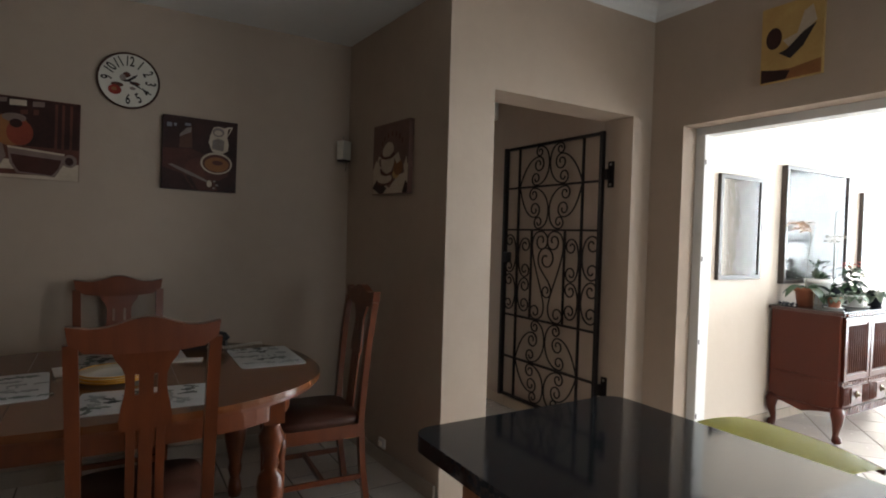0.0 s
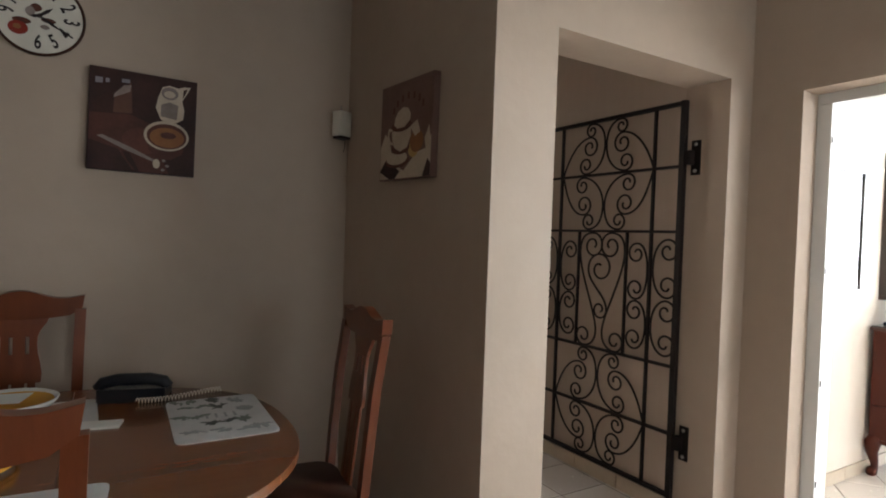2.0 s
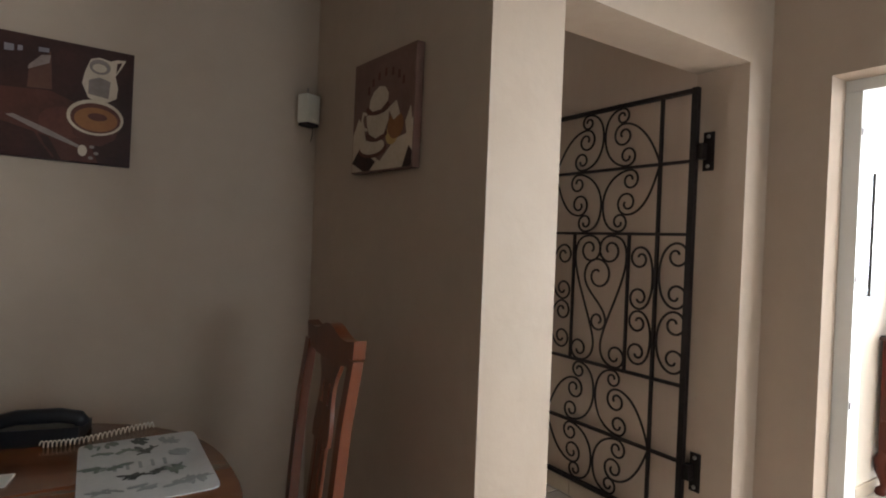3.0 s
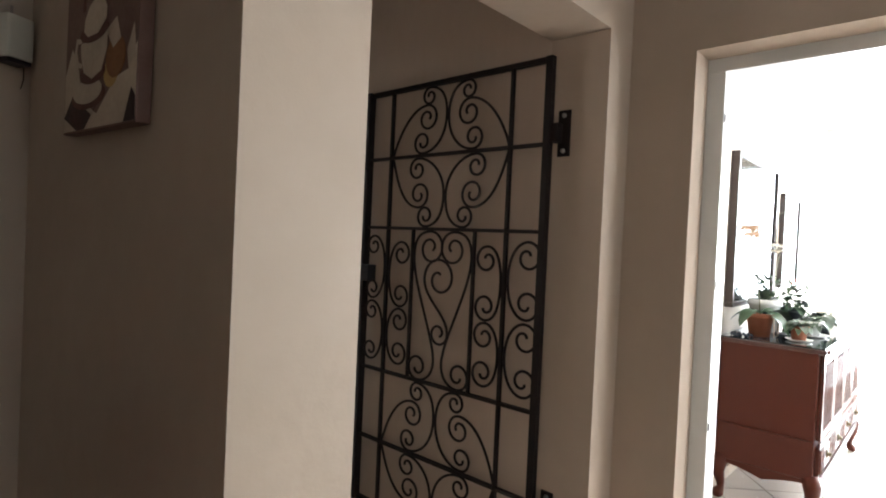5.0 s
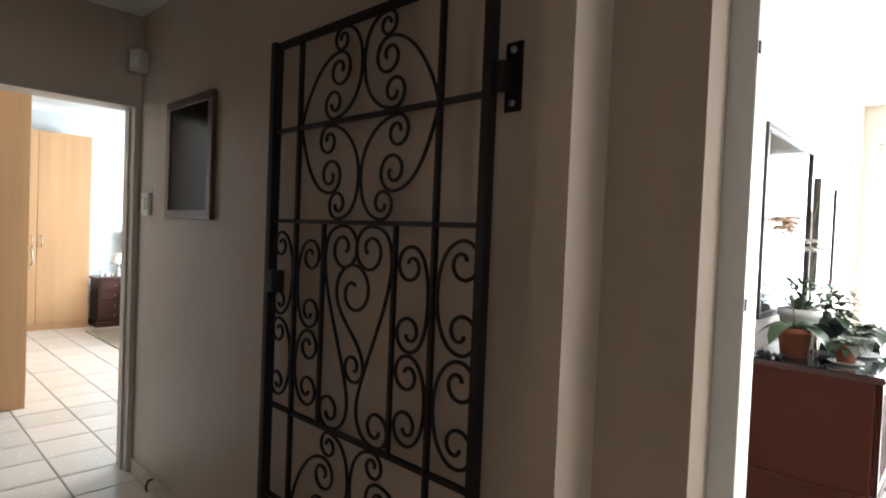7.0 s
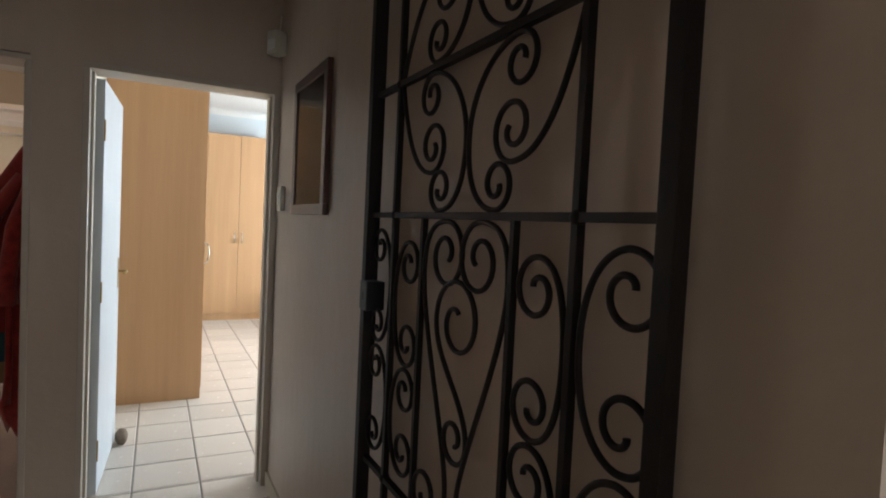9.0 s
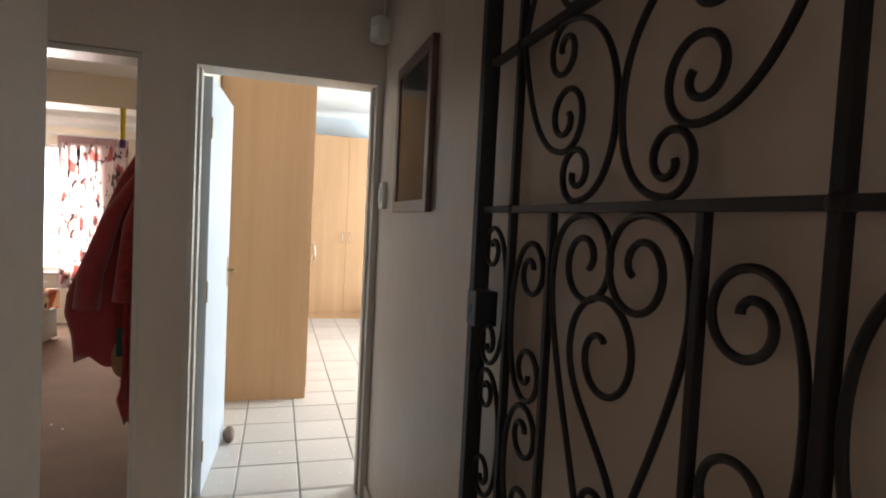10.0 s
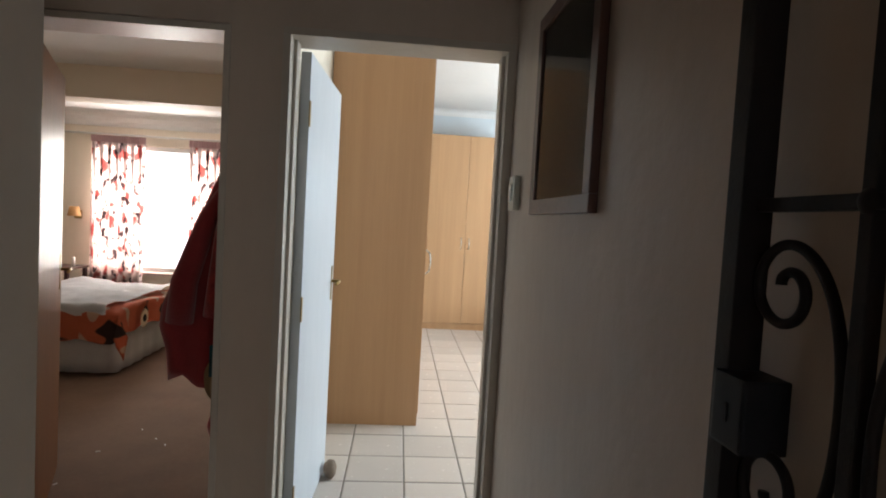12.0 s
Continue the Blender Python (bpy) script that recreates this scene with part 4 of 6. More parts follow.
for k, (x, z, rx, rz) in enumerate(((-0.012, 0.030, 0.020, 0.016), (-0.030, 0.012, 0.016, 0.020), (0.030, -0.012, 0.026, 0.010), (0.020, -0.040, 0.016, 0.009))):
    bm = bmesh.new()
    slab(bm, ellipse(x, z, rx, rz, 16, 1.6), -0.0142 - 0.0002 * k, -0.0122, "xz")
    part("dial_motif", bm, (REDBROWN, GREYISH)[k % 2], clock)
bm = bmesh.new()
slab(bm, ellipse(-0.068, -0.056, 0.013, 0.010), -0.0149, -0.0143, "xz")
part("motif_highlight", bm, WARM, clock)
bm = bmesh.new()
slab(bm, ellipse(-0.055, -0.03, 0.03, 0.012), -0.0140, -0.0122, "xz")
part("brown_motif", bm, REDBROWN, clock)
bm = bmesh.new()
lathe(bm, [(0.008, -0.012), (0.008, -0.019)], 12, (0, 0, 0), "y")
part("hub", bm, BLACKISH, clock)

SENSOR = material("ivory_plastic", (0.66, 0.62, 0.53), 0.4, (0.60, 0.56, 0.47), 9, 0.6)
sen = thing("alarm_sensor", "ivory plastic alarm sensor mounted in the wall corner", "sensor", (2.335, 4.165, 1.84), 25)
part("case", boxes(((-0.038, -0.03, 0.012), (0.038, 0.03, 0.135)), bevel=0.008), SENSOR, sen)
part("lens", boxes(((-0.034, -0.028, -0.002), (0.034, 0.026, 0.0115)), bevel=0.003), BLACKISH, sen, "dark underside lens")
bm = bmesh.new()
sweep(bm, [(-0.008, 0.0, 0.134), (-0.008, 0.0, 0.165)], 0.004, 8)
part("bracket", bm, GREYISH, sen)
bm = bmesh.new()
sweep(bm, [(0.045, 0.02, 0.01), (0.05, 0.025, -0.03), (0.045, 0.03, -0.06)], 0.0015, 5)
part("cable", bm, BLACKISH, sen)

# ---- kitchen counter and stool ----
counter = thing("kitchen_counter", "kitchen island base with orange-brown wooden panels", "counter", (1.967, 0.312, 0))
OAK = material("orange_oak_veneer", (0.36, 0.15, 0.05), 0.4, (0.27, 0.10, 0.03), 4, 0.8, 0.03, 60, stretch=(6, 6, 0.6))
part("carcass", boxes(((-0.27, -1.36, 0.10), (0.27, 1.36, 0.868)), bevel=0.003), OAK, counter)
part("plinth", boxes(((-0.22, -1.30, 0.0), (0.22, 1.30, 0.0995))), DARK_WOOD, counter)
for i in range(4):
    y0 = -1.33 + i * 0.67
    d = part("door", boxes(((-0.289, y0, 0.12), (-0.2705, y0 + 0.645, 0.855)), bevel=0.004), OAK, counter)
    bm = bmesh.new()
    sweep(bm, [(-0.29, y0 + 0.58, 0.70), (-0.315, y0 + 0.58, 0.71), (-0.315, y0 + 0.58, 0.80), (-0.29, y0 + 0.58, 0.81)], 0.005, 8)
    part("handle", bm, material("brushed_steel", (0.5, 0.5, 0.5), 0.3, metal=1.0), d, "steel bow handle", True)
top = thing("countertop", "polished black granite countertop with a rounded edge", "countertop", (1.967, 0.312, 0.87))
bm = bmesh.new()
cor = []
for cx, cy, a0 in ((0.29, 1.425, 0), (-0.29, 1.425, 90), (-0.29, -1.425, 180), (0.29, -1.425, 270)):
    cor += [(cx + 0.055 * math.cos(radians(a0 + k * 15)), cy + 0.055 * math.sin(radians(a0 + k * 15))) for k in range(7)]
slab(bm, cor, 0.0, 0.038)
part("slab", bevel_all(bm, 0.012, 4), GRANITE, top)

stool = thing("bar_stool", "bar stool with a broad yellow vinyl seat", "stool", (2.505, 1.44, 0), -8)
YEL = material("yellow_vinyl", (0.72, 0.70, 0.17), 0.42, (0.66, 0.63, 0.13), 8, 0.6, 0.05, 90)
bm = bmesh.new()
n = 26
grid = []
for i in range(n + 1):
    u = -1 + 2 * i / n
    row = []
    for j in range(13):
        v = -1 + 2 * j / 12
        row.append(bm.verts.new((0.135 * v, 0.205 * u, 0.842 + 0.016 * (1 - abs(u) ** 2.5) + 0.008 * v - 0.012 * v * v)))
    grid.append(row)
for i in range(n):
    for j in range(12):
        bm.faces.new((grid[i][j], grid[i][j + 1], grid[i + 1][j + 1], grid[i + 1][j]))
bmesh.ops.solidify(bm, geom=bm.faces[:], thickness=0.022)
part("seat", bm, YEL, stool, "yellow vinyl curved seat", True)
bm = bmesh.new()
sweep(bm, [(0.135 + 0.004, 0.205 * (-1 + i / 13), 0.830 + 0.016 * (1 - abs(-1 + i / 13) ** 2.5)) for i in range(27)], 0.008, 8)
part("piping", bm, DARK_WOOD, stool, "dark edge piping", True)
for sx in (-1, 1):
    for sy in (-1, 1):
        bm = bmesh.new()
        sweep(bm, [(sx * 0.19, sy * 0.20, 0.0), (sx * 0.10, sy * 0.15, 0.818)], 0.014, 8)
        part("leg", bm, DARK_WOOD, stool, smooth=True)
bm = bmesh.new()
for (a, b) in (((-0.17, -0.18), (0.17, -0.18)), ((0.17, -0.18), (0.17, 0.18)), ((0.17, 0.18), (-0.17, 0.18)), ((-0.17, 0.18), (-0.17, -0.18))):
    sweep(bm, [(*a, 0.24), (*b, 0.24)], 0.009, 6)
part("footrest", bm, DARK_WOOD, stool, smooth=True)

# skirtings
SKIRT = material("cream_skirting_tile", (0.55, 0.45, 0.34), 0.35, (0.47, 0.38, 0.28), 6, 0.6, per_piece=0.08)
SKIRT_WOOD = material("taupe_painted_skirting", (0.45, 0.38, 0.31), 0.4)
structure("baseboard_nook", slab(boxes(((-2.5, Y_NOOK - 0.014, 0), (x_nook(Y_NOOK) - 0.018, Y_NOOK - 0.001, 0.085)), bevel=0.003), [(x_nook(3.06) - 0.014, 3.06), (x_nook(3.06) - 0.001, 3.06), (x_nook(4.213) - 0.001, 4.213), (x_nook(4.213) - 0.014, 4.213)], 0.0, 0.085), SKIRT_WOOD, "taupe painted skirting in the nook", "skirting")
sock = thing("wall_socket", "small white phone socket on the skirting with a plug", "socket", (x_nook(3.62) - 0.003, 3.62, 0.10), -86.4)
part("plate", boxes(((-0.035, -0.012, 0), (0.035, 0.001, 0.055)), bevel=0.003), WHITE, sock)
part("plug", boxes(((-0.012, -0.03, 0.012), (0.012, -0.0125, 0.04)), bevel=0.003), SENSOR, sock)

# ---- passage ----
def skirting_tiles(name, label, along, x, y, length, out, step=0.3165):
    """Upright skirting tiles along a wall."""
    base = tagged(mesh_object(name, boxes(((x, y, 0.0), (x + (length if along == "x" else out * 0.004), y + (length if along == "y" else out * 0.004), 0.078))), GROUT), label, "skirting", kind="structure")
    k = 0.0
    while k < length - 0.01:
        e = min(length, k + step - 0.005)
        if along == "y":
            pair = ((x, y + k, 0.002), (x + out * 0.012, y + e, 0.082))
        else:
            pair = ((x + k, y, 0.002), (x + e, y + out * 0.012, 0.082))
        part("tile", boxes(pair, bevel=0.002), SKIRT, base)
        k += step
    return base


skirting_tiles("baseboard_passage", "beige skirting tiles along the passage wall", "y", 0.0, 0.0, 2.46, -1)
bpy.data.objects["baseboard_passage"].matrix_world = pose(x_east(3.28) - 0.001, 3.28, 0, 0, 0, 0.63)
skirting_tiles("baseboard_lounge", "beige skirting tiles along the lounge wall", "x", 4.14, 3.174, 4.9, -1).location.z = -0.10
skirting_tiles("baseboard_end", "beige skirting tiles at the passage end", "x", 2.75, Y_END - 0.001, 0.15, -1)

stop = thing("door_stop", "small brown rubber door stop on the skirting", "door stop", (x_east(5.40) - 0.014, 5.40, 0.05), 90)
bm = bmesh.new()
sweep(bm, [(0, 0, 0.02), (0, 0.02, 0.022), (-0.01, 0.035, 0.0), (-0.01, 0.03, -0.03)], 0.007, 8)
part("hook", bm, DARK_WOOD, stop, smooth=True)

frame_dark = material("red_brown_picture_frame", (0.11, 0.04, 0.025), 0.35, (0.06, 0.022, 0.015), 6, 0.8)
PANE = glass("clear_picture_glass")


def framed_picture(name, label, w, h, bar_w, depth, m, frame_mat, image_mat, mount=0.0, mount_mat=None):
    th = thing(name, label, "picture")
    th.matrix_world = m
    for nm, pr in (("top_rail", ((-w / 2, -depth, h / 2 - bar_w), (w / 2, 0, h / 2))), ("bottom_rail", ((-w / 2, -depth, -h / 2), (w / 2, 0, -h / 2 + bar_w))),
                   ("left_stile", ((-w / 2, -depth, -h / 2 + bar_w), (-w / 2 + bar_w, 0, h / 2 - bar_w))), ("right_stile", ((w / 2 - bar_w, -depth, -h / 2 + bar_w), (w / 2, 0, h / 2 - bar_w)))):
        part(nm, boxes(pr, bevel=0.003), frame_mat, th)
    a, b = w / 2 - bar_w, h / 2 - bar_w
    part("mount", boxes(((-a, -depth * 0.5, -b), (a, -depth * 0.3, b))), mount_mat or image_mat, th)
    if mount:
        part("print", boxes(((-a + mount, -depth * 0.5 - 0.002, -b + mount), (a - mount, -depth * 0.5 - 0.0005, b - mount))), image_mat, th)
    part("glass_pane", boxes(((-a, -depth * 0.72, -b), (a, -depth * 0.66, b))), PICTURE_GLASS, th, "glossy glass")
    return th


PICTURE_GLASS = bpy.data.materials.new("picture_glass")
PICTURE_GLASS.use_nodes = True
nt = PICTURE_GLASS.node_tree
nt.nodes.remove(nt.nodes["Principled BSDF"])
clear, shine, mixn, fres = nt.nodes.new("ShaderNodeBsdfTransparent"), nt.nodes.new("ShaderNodeBsdfGlossy"), nt.nodes.new("ShaderNodeMixShader"), nt.nodes.new("ShaderNodeFresnel")
shine.inputs["Roughness"].default_value = 0.10
fres.inputs["IOR"].default_value = 1.18
nt.links.new(fres.outputs[0], mixn.inputs[0])
nt.links.new(clear.outputs[0], mixn.inputs[1])
nt.links.new(shine.outputs[0], mixn.inputs[2])
nt.links.new(mixn.outputs[0], nt.nodes["Material Output"].inputs["Surface"])

misty = material("misty_landscape_print", (0.50, 0.51, 0.50), 0.6, (0.34, 0.37, 0.36), 2.2, 0.9)
framed_picture("framed_picture", "misty landscape print in a red-brown frame on the passage wall", 0.515, 0.575, 0.042, 0.022, pose(x_east(5.065) - 0.002, 5.065, 1.716, 0, 0, -89.37), frame_dark, misty)

sw = thing("light_switch", "ivory plastic light switch beside the bedroom door", "switch", (x_east(5.60) - 0.002, 5.60, 1.505), -89.37)
part("plate", boxes(((-0.045, -0.022, -0.06), (0.045, 0, 0.06)), bevel=0.006), SENSOR, sw)
part("rocker", boxes(((-0.018, -0.028, -0.03), (0.018, -0.0225, 0.03)), bevel=0.002), WHITE, sw)
sn = thing("motion_sensor", "ivory motion sensor high in the passage corner", "sensor", (x_east(5.68) - 0.03, 5.68, 2.215), -60)
part("case", boxes(((-0.035, -0.05, 0), (0.035, 0.02, 0.115)), bevel=0.010), SENSOR, sn)
part("window", boxes(((-0.026, -0.053, 0.02), (0.026, -0.0505, 0.07)), bevel=0.001), WHITE, sn)
bm = bmesh.new()
sweep(bm, [(0, 0, 0.114), (0.0, 0.008, 0.20)], 0.003, 6)
part("cable", bm, SENSOR, sn)


def door_frame(name, label, x0, x1, y0, y1, h, w, mat):
    f = tagged(new(name), label, "door frame", kind="structure")
    for nm, pr in (("jamb", ((x0, y0, 0), (x0 + w, y1, h - w))), ("jamb", ((x1 - w, y0, 0), (x1, y1, h - w))), ("head", ((x0, y0, h - w), (x1, y1, h)))):
        part(nm, boxes(pr, bevel=0.003), mat, f)
    for x in (x0 + w, x1 - w):
        s = 1 if x == x0 + w else -1
        part("stop_bead", boxes(((x + s * 0.0005, y0 + 0.06, 0), (x + s * 0.013, y1 - 0.045, h - w - 0.001)), bevel=0.002), mat, f)
    return f


door_frame("door_frame_main", "taupe painted steel door frame of the main bedroom", 2.912, 3.764, Y_END - 0.006, Y_END + 0.165, 2.065, 0.028, FRAME_PAINT)
door_frame("door_frame_bedroom", "taupe painted steel door frame of the second bedroom", 1.905, 2.728, Y_END - 0.006, Y_END + 0.165, 2.055, 0.024, FRAME_PAINT)


def door_leaf(name, label, hinge, end, h, mat):
    hx, hy = hinge
    d = Vector((end[0] - hx, end[1] - hy))
    th = thing(name, label, "door", (hx, hy, 0.008), math.degrees(math.atan2(d.y, d.x)), kind="structure")
    w = d.length
    part("leaf", boxes(((0, -0.02, 0), (w, 0.02, h)), bevel=0.002), mat, th)
    for s in (-1, 1):
        pl = part("handle_plate", boxes(((w - 0.075, s * 0.0205, 0.94), (w - 0.04, s * 0.0235, 1.12)), bevel=0.001), BRASS, th, "brass lock plate")
        bm = bmesh.new()
        sweep(bm, [(w - 0.057, s * 0.024, 1.04), (w - 0.057, s * 0.06, 1.04), (w - 0.065, s * 0.065, 1.04), (w - 0.15, s * 0.063, 1.036)], 0.008, 8)
        part("lever", bm, BRASS, pl, "brass lever handle", True)
    for z in (0.22, 1.0, 1.78):
        part("hinge", boxes(((-0.012, -0.026, z - 0.05), (0.004, -0.0205, z + 0.05)), bevel=0.001), BRASS, th)
    return th


BRASS = material("dull_brass", (0.45, 0.32, 0.13), 0.35, (0.30, 0.20, 0.08), 20, 0.6, metal=0.9)
DOOR_WHITE = material("white_painted_door", (0.60, 0.635, 0.67), 0.38, (0.54, 0.575, 0.61), 3, 0.7, 0.04, 30, stretch=(3, 3, 0.5))
door_leaf("door_1", "white painted bedroom door standing wide open", (2.966, 5.925), (3.003, 6.68), 2.022, DOOR_WHITE)
door_leaf("door_2", "brown veneered bedroom door standing open", (1.950, 5.93), (1.640, 6.625), 1.99, DOOR_WOOD)

stone = thing("stone", "rounded brown stone used as a door stop on the tiles", "stone", (3.063, 6.60, 0))
bm = bmesh.new()
bmesh.ops.create_icosphere(bm, subdivisions=3, radius=1.0)
for v in bm.verts:
    v.co *= 1 + 0.16 * noise.noise(v.co * 1.6) + 0.05 * noise.noise(v.co * 5)
    v.co = Vector((v.co.x * 0.036, v.co.y * 0.05, v.co.z * 0.05 + 0.047))
part("rock", bm, material("brown_sandstone", (0.26, 0.19, 0.14), 0.85, (0.16, 0.115, 0.085), 20, 0.7, 0.4, 60), stone, smooth=True)

# ---- opening to the lounge ----
lf = tagged(new("lounge_door_frame"), "white painted frame in the lounge opening", "door frame", kind="structure")
part("jamb", boxes(((4.10, 2.740, -0.10), (4.20, 2.81, 2.022)), bevel=0.004), WHITE, lf)
part("head", boxes(((4.10, 0.605, 2.0225), (4.20, 2.81, 2.078)), bevel=0.004), WHITE, lf)
for z in (1.86, 1.27, 0.76, 0.30):
    part("catch", boxes(((4.106, 2.7372, z - 0.014), (4.116, 2.7398, z + 0.014)), bevel=0.0005), IRON, lf)
part("threshold", boxes(((4.10, 0.61, -0.10), (4.20, 2.739, 0.004)), bevel=0.004), WHITE, lf)

# ---- lounge ----
frame_black = material("dark_walnut_frame", (0.05, 0.035, 0.03), 0.35, (0.03, 0.02, 0.018), 8, 0.7)
pale_print = material("pale_watercolour_print", (0.74, 0.75, 0.74), 0.7, (0.58, 0.61, 0.63), 2.5, 0.9)
mountboard = material("white_mount_board", (0.80, 0.79, 0.76), 0.8)
framed_picture("framed_picture", "pale print with white mount in a dark frame near the opening", 0.56, 0.80, 0.035, 0.03, pose(5.190, 3.174, 1.492), frame_black, pale_print, 0.09, mountboard)
framed_picture("framed_picture", "large pale print in a dark frame above the cabinet", 1.07, 0.98, 0.03, 0.05, pose(6.310, 3.174, 1.537), frame_black, pale_print, 0.12, mountboard)
framed_picture("framed_picture", "pale print in a dark frame further along the lounge wall", 0.62, 0.76, 0.03, 0.04, pose(7.45, 3.174, 1.505), frame_black, pale_print, 0.09, mountboard)

CX0, CX1, CY0, CY1 = 5.655, 7.355, 2.625, 3.145
cab = thing("sideboard", "carved mahogany sideboard with fluted doors and cabriole legs", "cabinet", (CX0, CY0, -0.10))
cab.scale = (1, 1, 1.092)
W, D = CX1 - CX0, CY1 - CY0
part("body", boxes(((0.0, 0.02, 0.225), (W, D, 0.872)), bevel=0.006), CABINET_WOOD, cab)
part("top", boxes(((-0.03, -0.02, 0.873), (W + 0.03, D + 0.01, 0.895)), bevel=0.006), DARK_WOOD, cab)
part("glass_top", boxes(((-0.025, -0.015, 0.8955), (W + 0.025, D + 0.005, 0.902)), bevel=0.002), material("dark_glass_top", (0.02, 0.025, 0.03), 0.06), cab, "glossy dark glass top")
part("side_moulding", boxes(((-0.012, 0.03, 0.405), (-0.0005, D - 0.01, 0.425)), bevel=0.004), CABINET_WOOD, cab)
bm = bmesh.new()
slab(bm, [(0.0, 0.224), (W, 0.224)] + [(W - W * i / 24, 0.18 + 0.028 * abs(math.cos(i / 24 * math.pi * 3))) for i in range(25)], 0.0, 0.022, "xz")
part("apron", bm, CABINET_WOOD, cab)
bm = bmesh.new()
slab(bm, [(0.03, 0.224), (D - 0.02, 0.224)] + [(D - 0.02 - (D - 0.05) * i / 16, 0.165 + 0.04 * abs(math.cos(i / 16 * math.pi))) for i in range(17)], 0.0, 0.02, "yz")
part("side_apron", bm, CABINET_WOOD, cab)
for x in (0.035, W - 0.035):
    for y in (0.035, D - 0.035):
        sx = -1 if x < 0.5 else 1
        sy = -1 if y < 0.2 else 1
        bm = bmesh.new()
        pts = [(0, 0, 0.23), (0.028, 0.028, 0.19), (0.030, 0.030, 0.14), (0.010, 0.010, 0.08), (0.006, 0.006, 0.05), (0.022, 0.022, 0.028), (0.026, 0.026, 0.012), (0.02, 0.02, 0.0)]
        rad = [0.045, 0.046, 0.036, 0.024, 0.021, 0.032, 0.034, 0.026]
        sweep(bm, [(x + sx * a * 0.6, y + sy * b * 0.6, c) for a, b, c in pts], lambda t: rad[min(7, int(round(t * 7)))], 12)
        part("leg", bm, CABINET_WOOD, cab, smooth=True)
OLD_BRASS = material("tarnished_brass", (0.16, 0.12, 0.07), 0.4, (0.08, 0.06, 0.04), 30, 0.6, metal=0.8)
nd = 4
dw = (W - 0.06) / nd
for i in range(nd):
    x0 = 0.03 + i * dw + 0.006
    x1 = x0 + dw - 0.012
    dr = part("door", boxes(((x0, 0.004, 0.425), (x1, 0.0195, 0.862)), bevel=0.003), CABINET_WOOD, cab)
    for pr in (((x0, -0.006, 0.425), (x0 + 0.04, 0.0035, 0.862)), ((x1 - 0.04, -0.006, 0.425), (x1, 0.0035, 0.862)), ((x0 + 0.0405, -0.006, 0.815), (x1 - 0.0405, 0.0035, 0.862)), ((x0 + 0.0405, -0.006, 0.425), (x1 - 0.0405, 0.0035, 0.462))):
        part("door_rail", boxes(pr, bevel=0.003), CABINET_WOOD, dr)
    k = x0 + 0.058
    while k < x1 - 0.05:
        bm = bmesh.new()
        lathe(bm, [(0.0095, 0.475), (0.0095, 0.80)], 8, (k, 0.002, 0))
        part("flute", bm, CABINET_WOOD, dr, smooth=True)
        k += 0.034
    dw_part = part("drawer", boxes(((x0, -0.004, 0.245), (x1, 0.0195, 0.390)), bevel=0.004), CABINET_WOOD, cab)
    xm = (x0 + x1) / 2
    part("drawer_panel", boxes(((xm - 0.085, -0.012, 0.262), (xm + 0.085, -0.0045, 0.374)), bevel=0.004), CABINET_WOOD, dw_part)
    for side in (-1, 1):
        for k in range(4):
            bm = bmesh.new()
            lathe(bm, [(0.009, 0.256), (0.009, 0.380)], 8, (xm + side * (0.112 + 0.024 * k), -0.004, 0))
            part("reed", bm, CABINET_WOOD, dw_part, smooth=True)
    bm = bmesh.new()
    lathe(bm, [(0.026, -0.0125), (0.024, -0.017), (0.010, -0.020), (0.012, -0.032), (0.006, -0.036)], 12, (xm, 0, 0.322), "y")
    part("drawer_pull", bm, OLD_BRASS, dw_part, "dark brass rosette pull", True)


def gadroon(name, z0, z1, y, pitch, slant):
    """A row of slanting carved lobes along the front."""
    k = 0.004
    while k < W - pitch:
        bm = bmesh.new()
        w = pitch * 0.62
        slab(bm, [(k, z0), (k + w, z0), (k + w + slant, z1), (k + slant, z1)], y, y + 0.011, "xz")
        part(name, bevel_all(bm, 0.003, 1), CABINET_WOOD, cab)
        k += pitch


gadroon("carved_edge_lobe", 0.874, 0.894, -0.0315, 0.042, 0.010)
gadroon("carved_rail_lobe", 0.396, 0.419, -0.008, 0.042, 0.010)
gadroon("carved_apron_lobe", 0.186, 0.236, -0.0115, 0.042, 0.016)

TERRA = material("terracotta_pot", (0.36, 0.13, 0.07), 0.75, (0.28, 0.095, 0.05), 14, 0.7, 0.1, 80)
WHITEPOT = material("white_glazed_pot", (0.72, 0.72, 0.70), 0.25)
BLACKPOT = material("dark_plastic_pot", (0.03, 0.035, 0.045), 0.4)
LEAF = material("dark_green_leaf", (0.05, 0.095, 0.045), 0.4, (0.03, 0.065, 0.03), 12, 0.7, 0.08, 60, per_piece=0.3)
LEAF2 = material("grey_green_leaf", (0.13, 0.17, 0.12), 0.5, (0.09, 0.12, 0.08), 14, 0.7, 0.2, 80, per_piece=0.3)
SOIL = material("dark_potting_soil", (0.04, 0.03, 0.022), 0.95, None, 40, 0.7, 0.4, 120)
PETAL = material("peach_orchid_petal", (0.75, 0.48, 0.30), 0.55, (0.72, 0.56, 0.42), 20, 0.7)
PETALW = material("white_orchid_petal", (0.78, 0.74, 0.66), 0.55, (0.70, 0.62, 0.50), 20, 0.7)
REDP = material("red_flower_petal", (0.60, 0.10, 0.07), 0.55)
STEM = material("green_brown_stem", (0.12, 0.13, 0.06), 0.6)


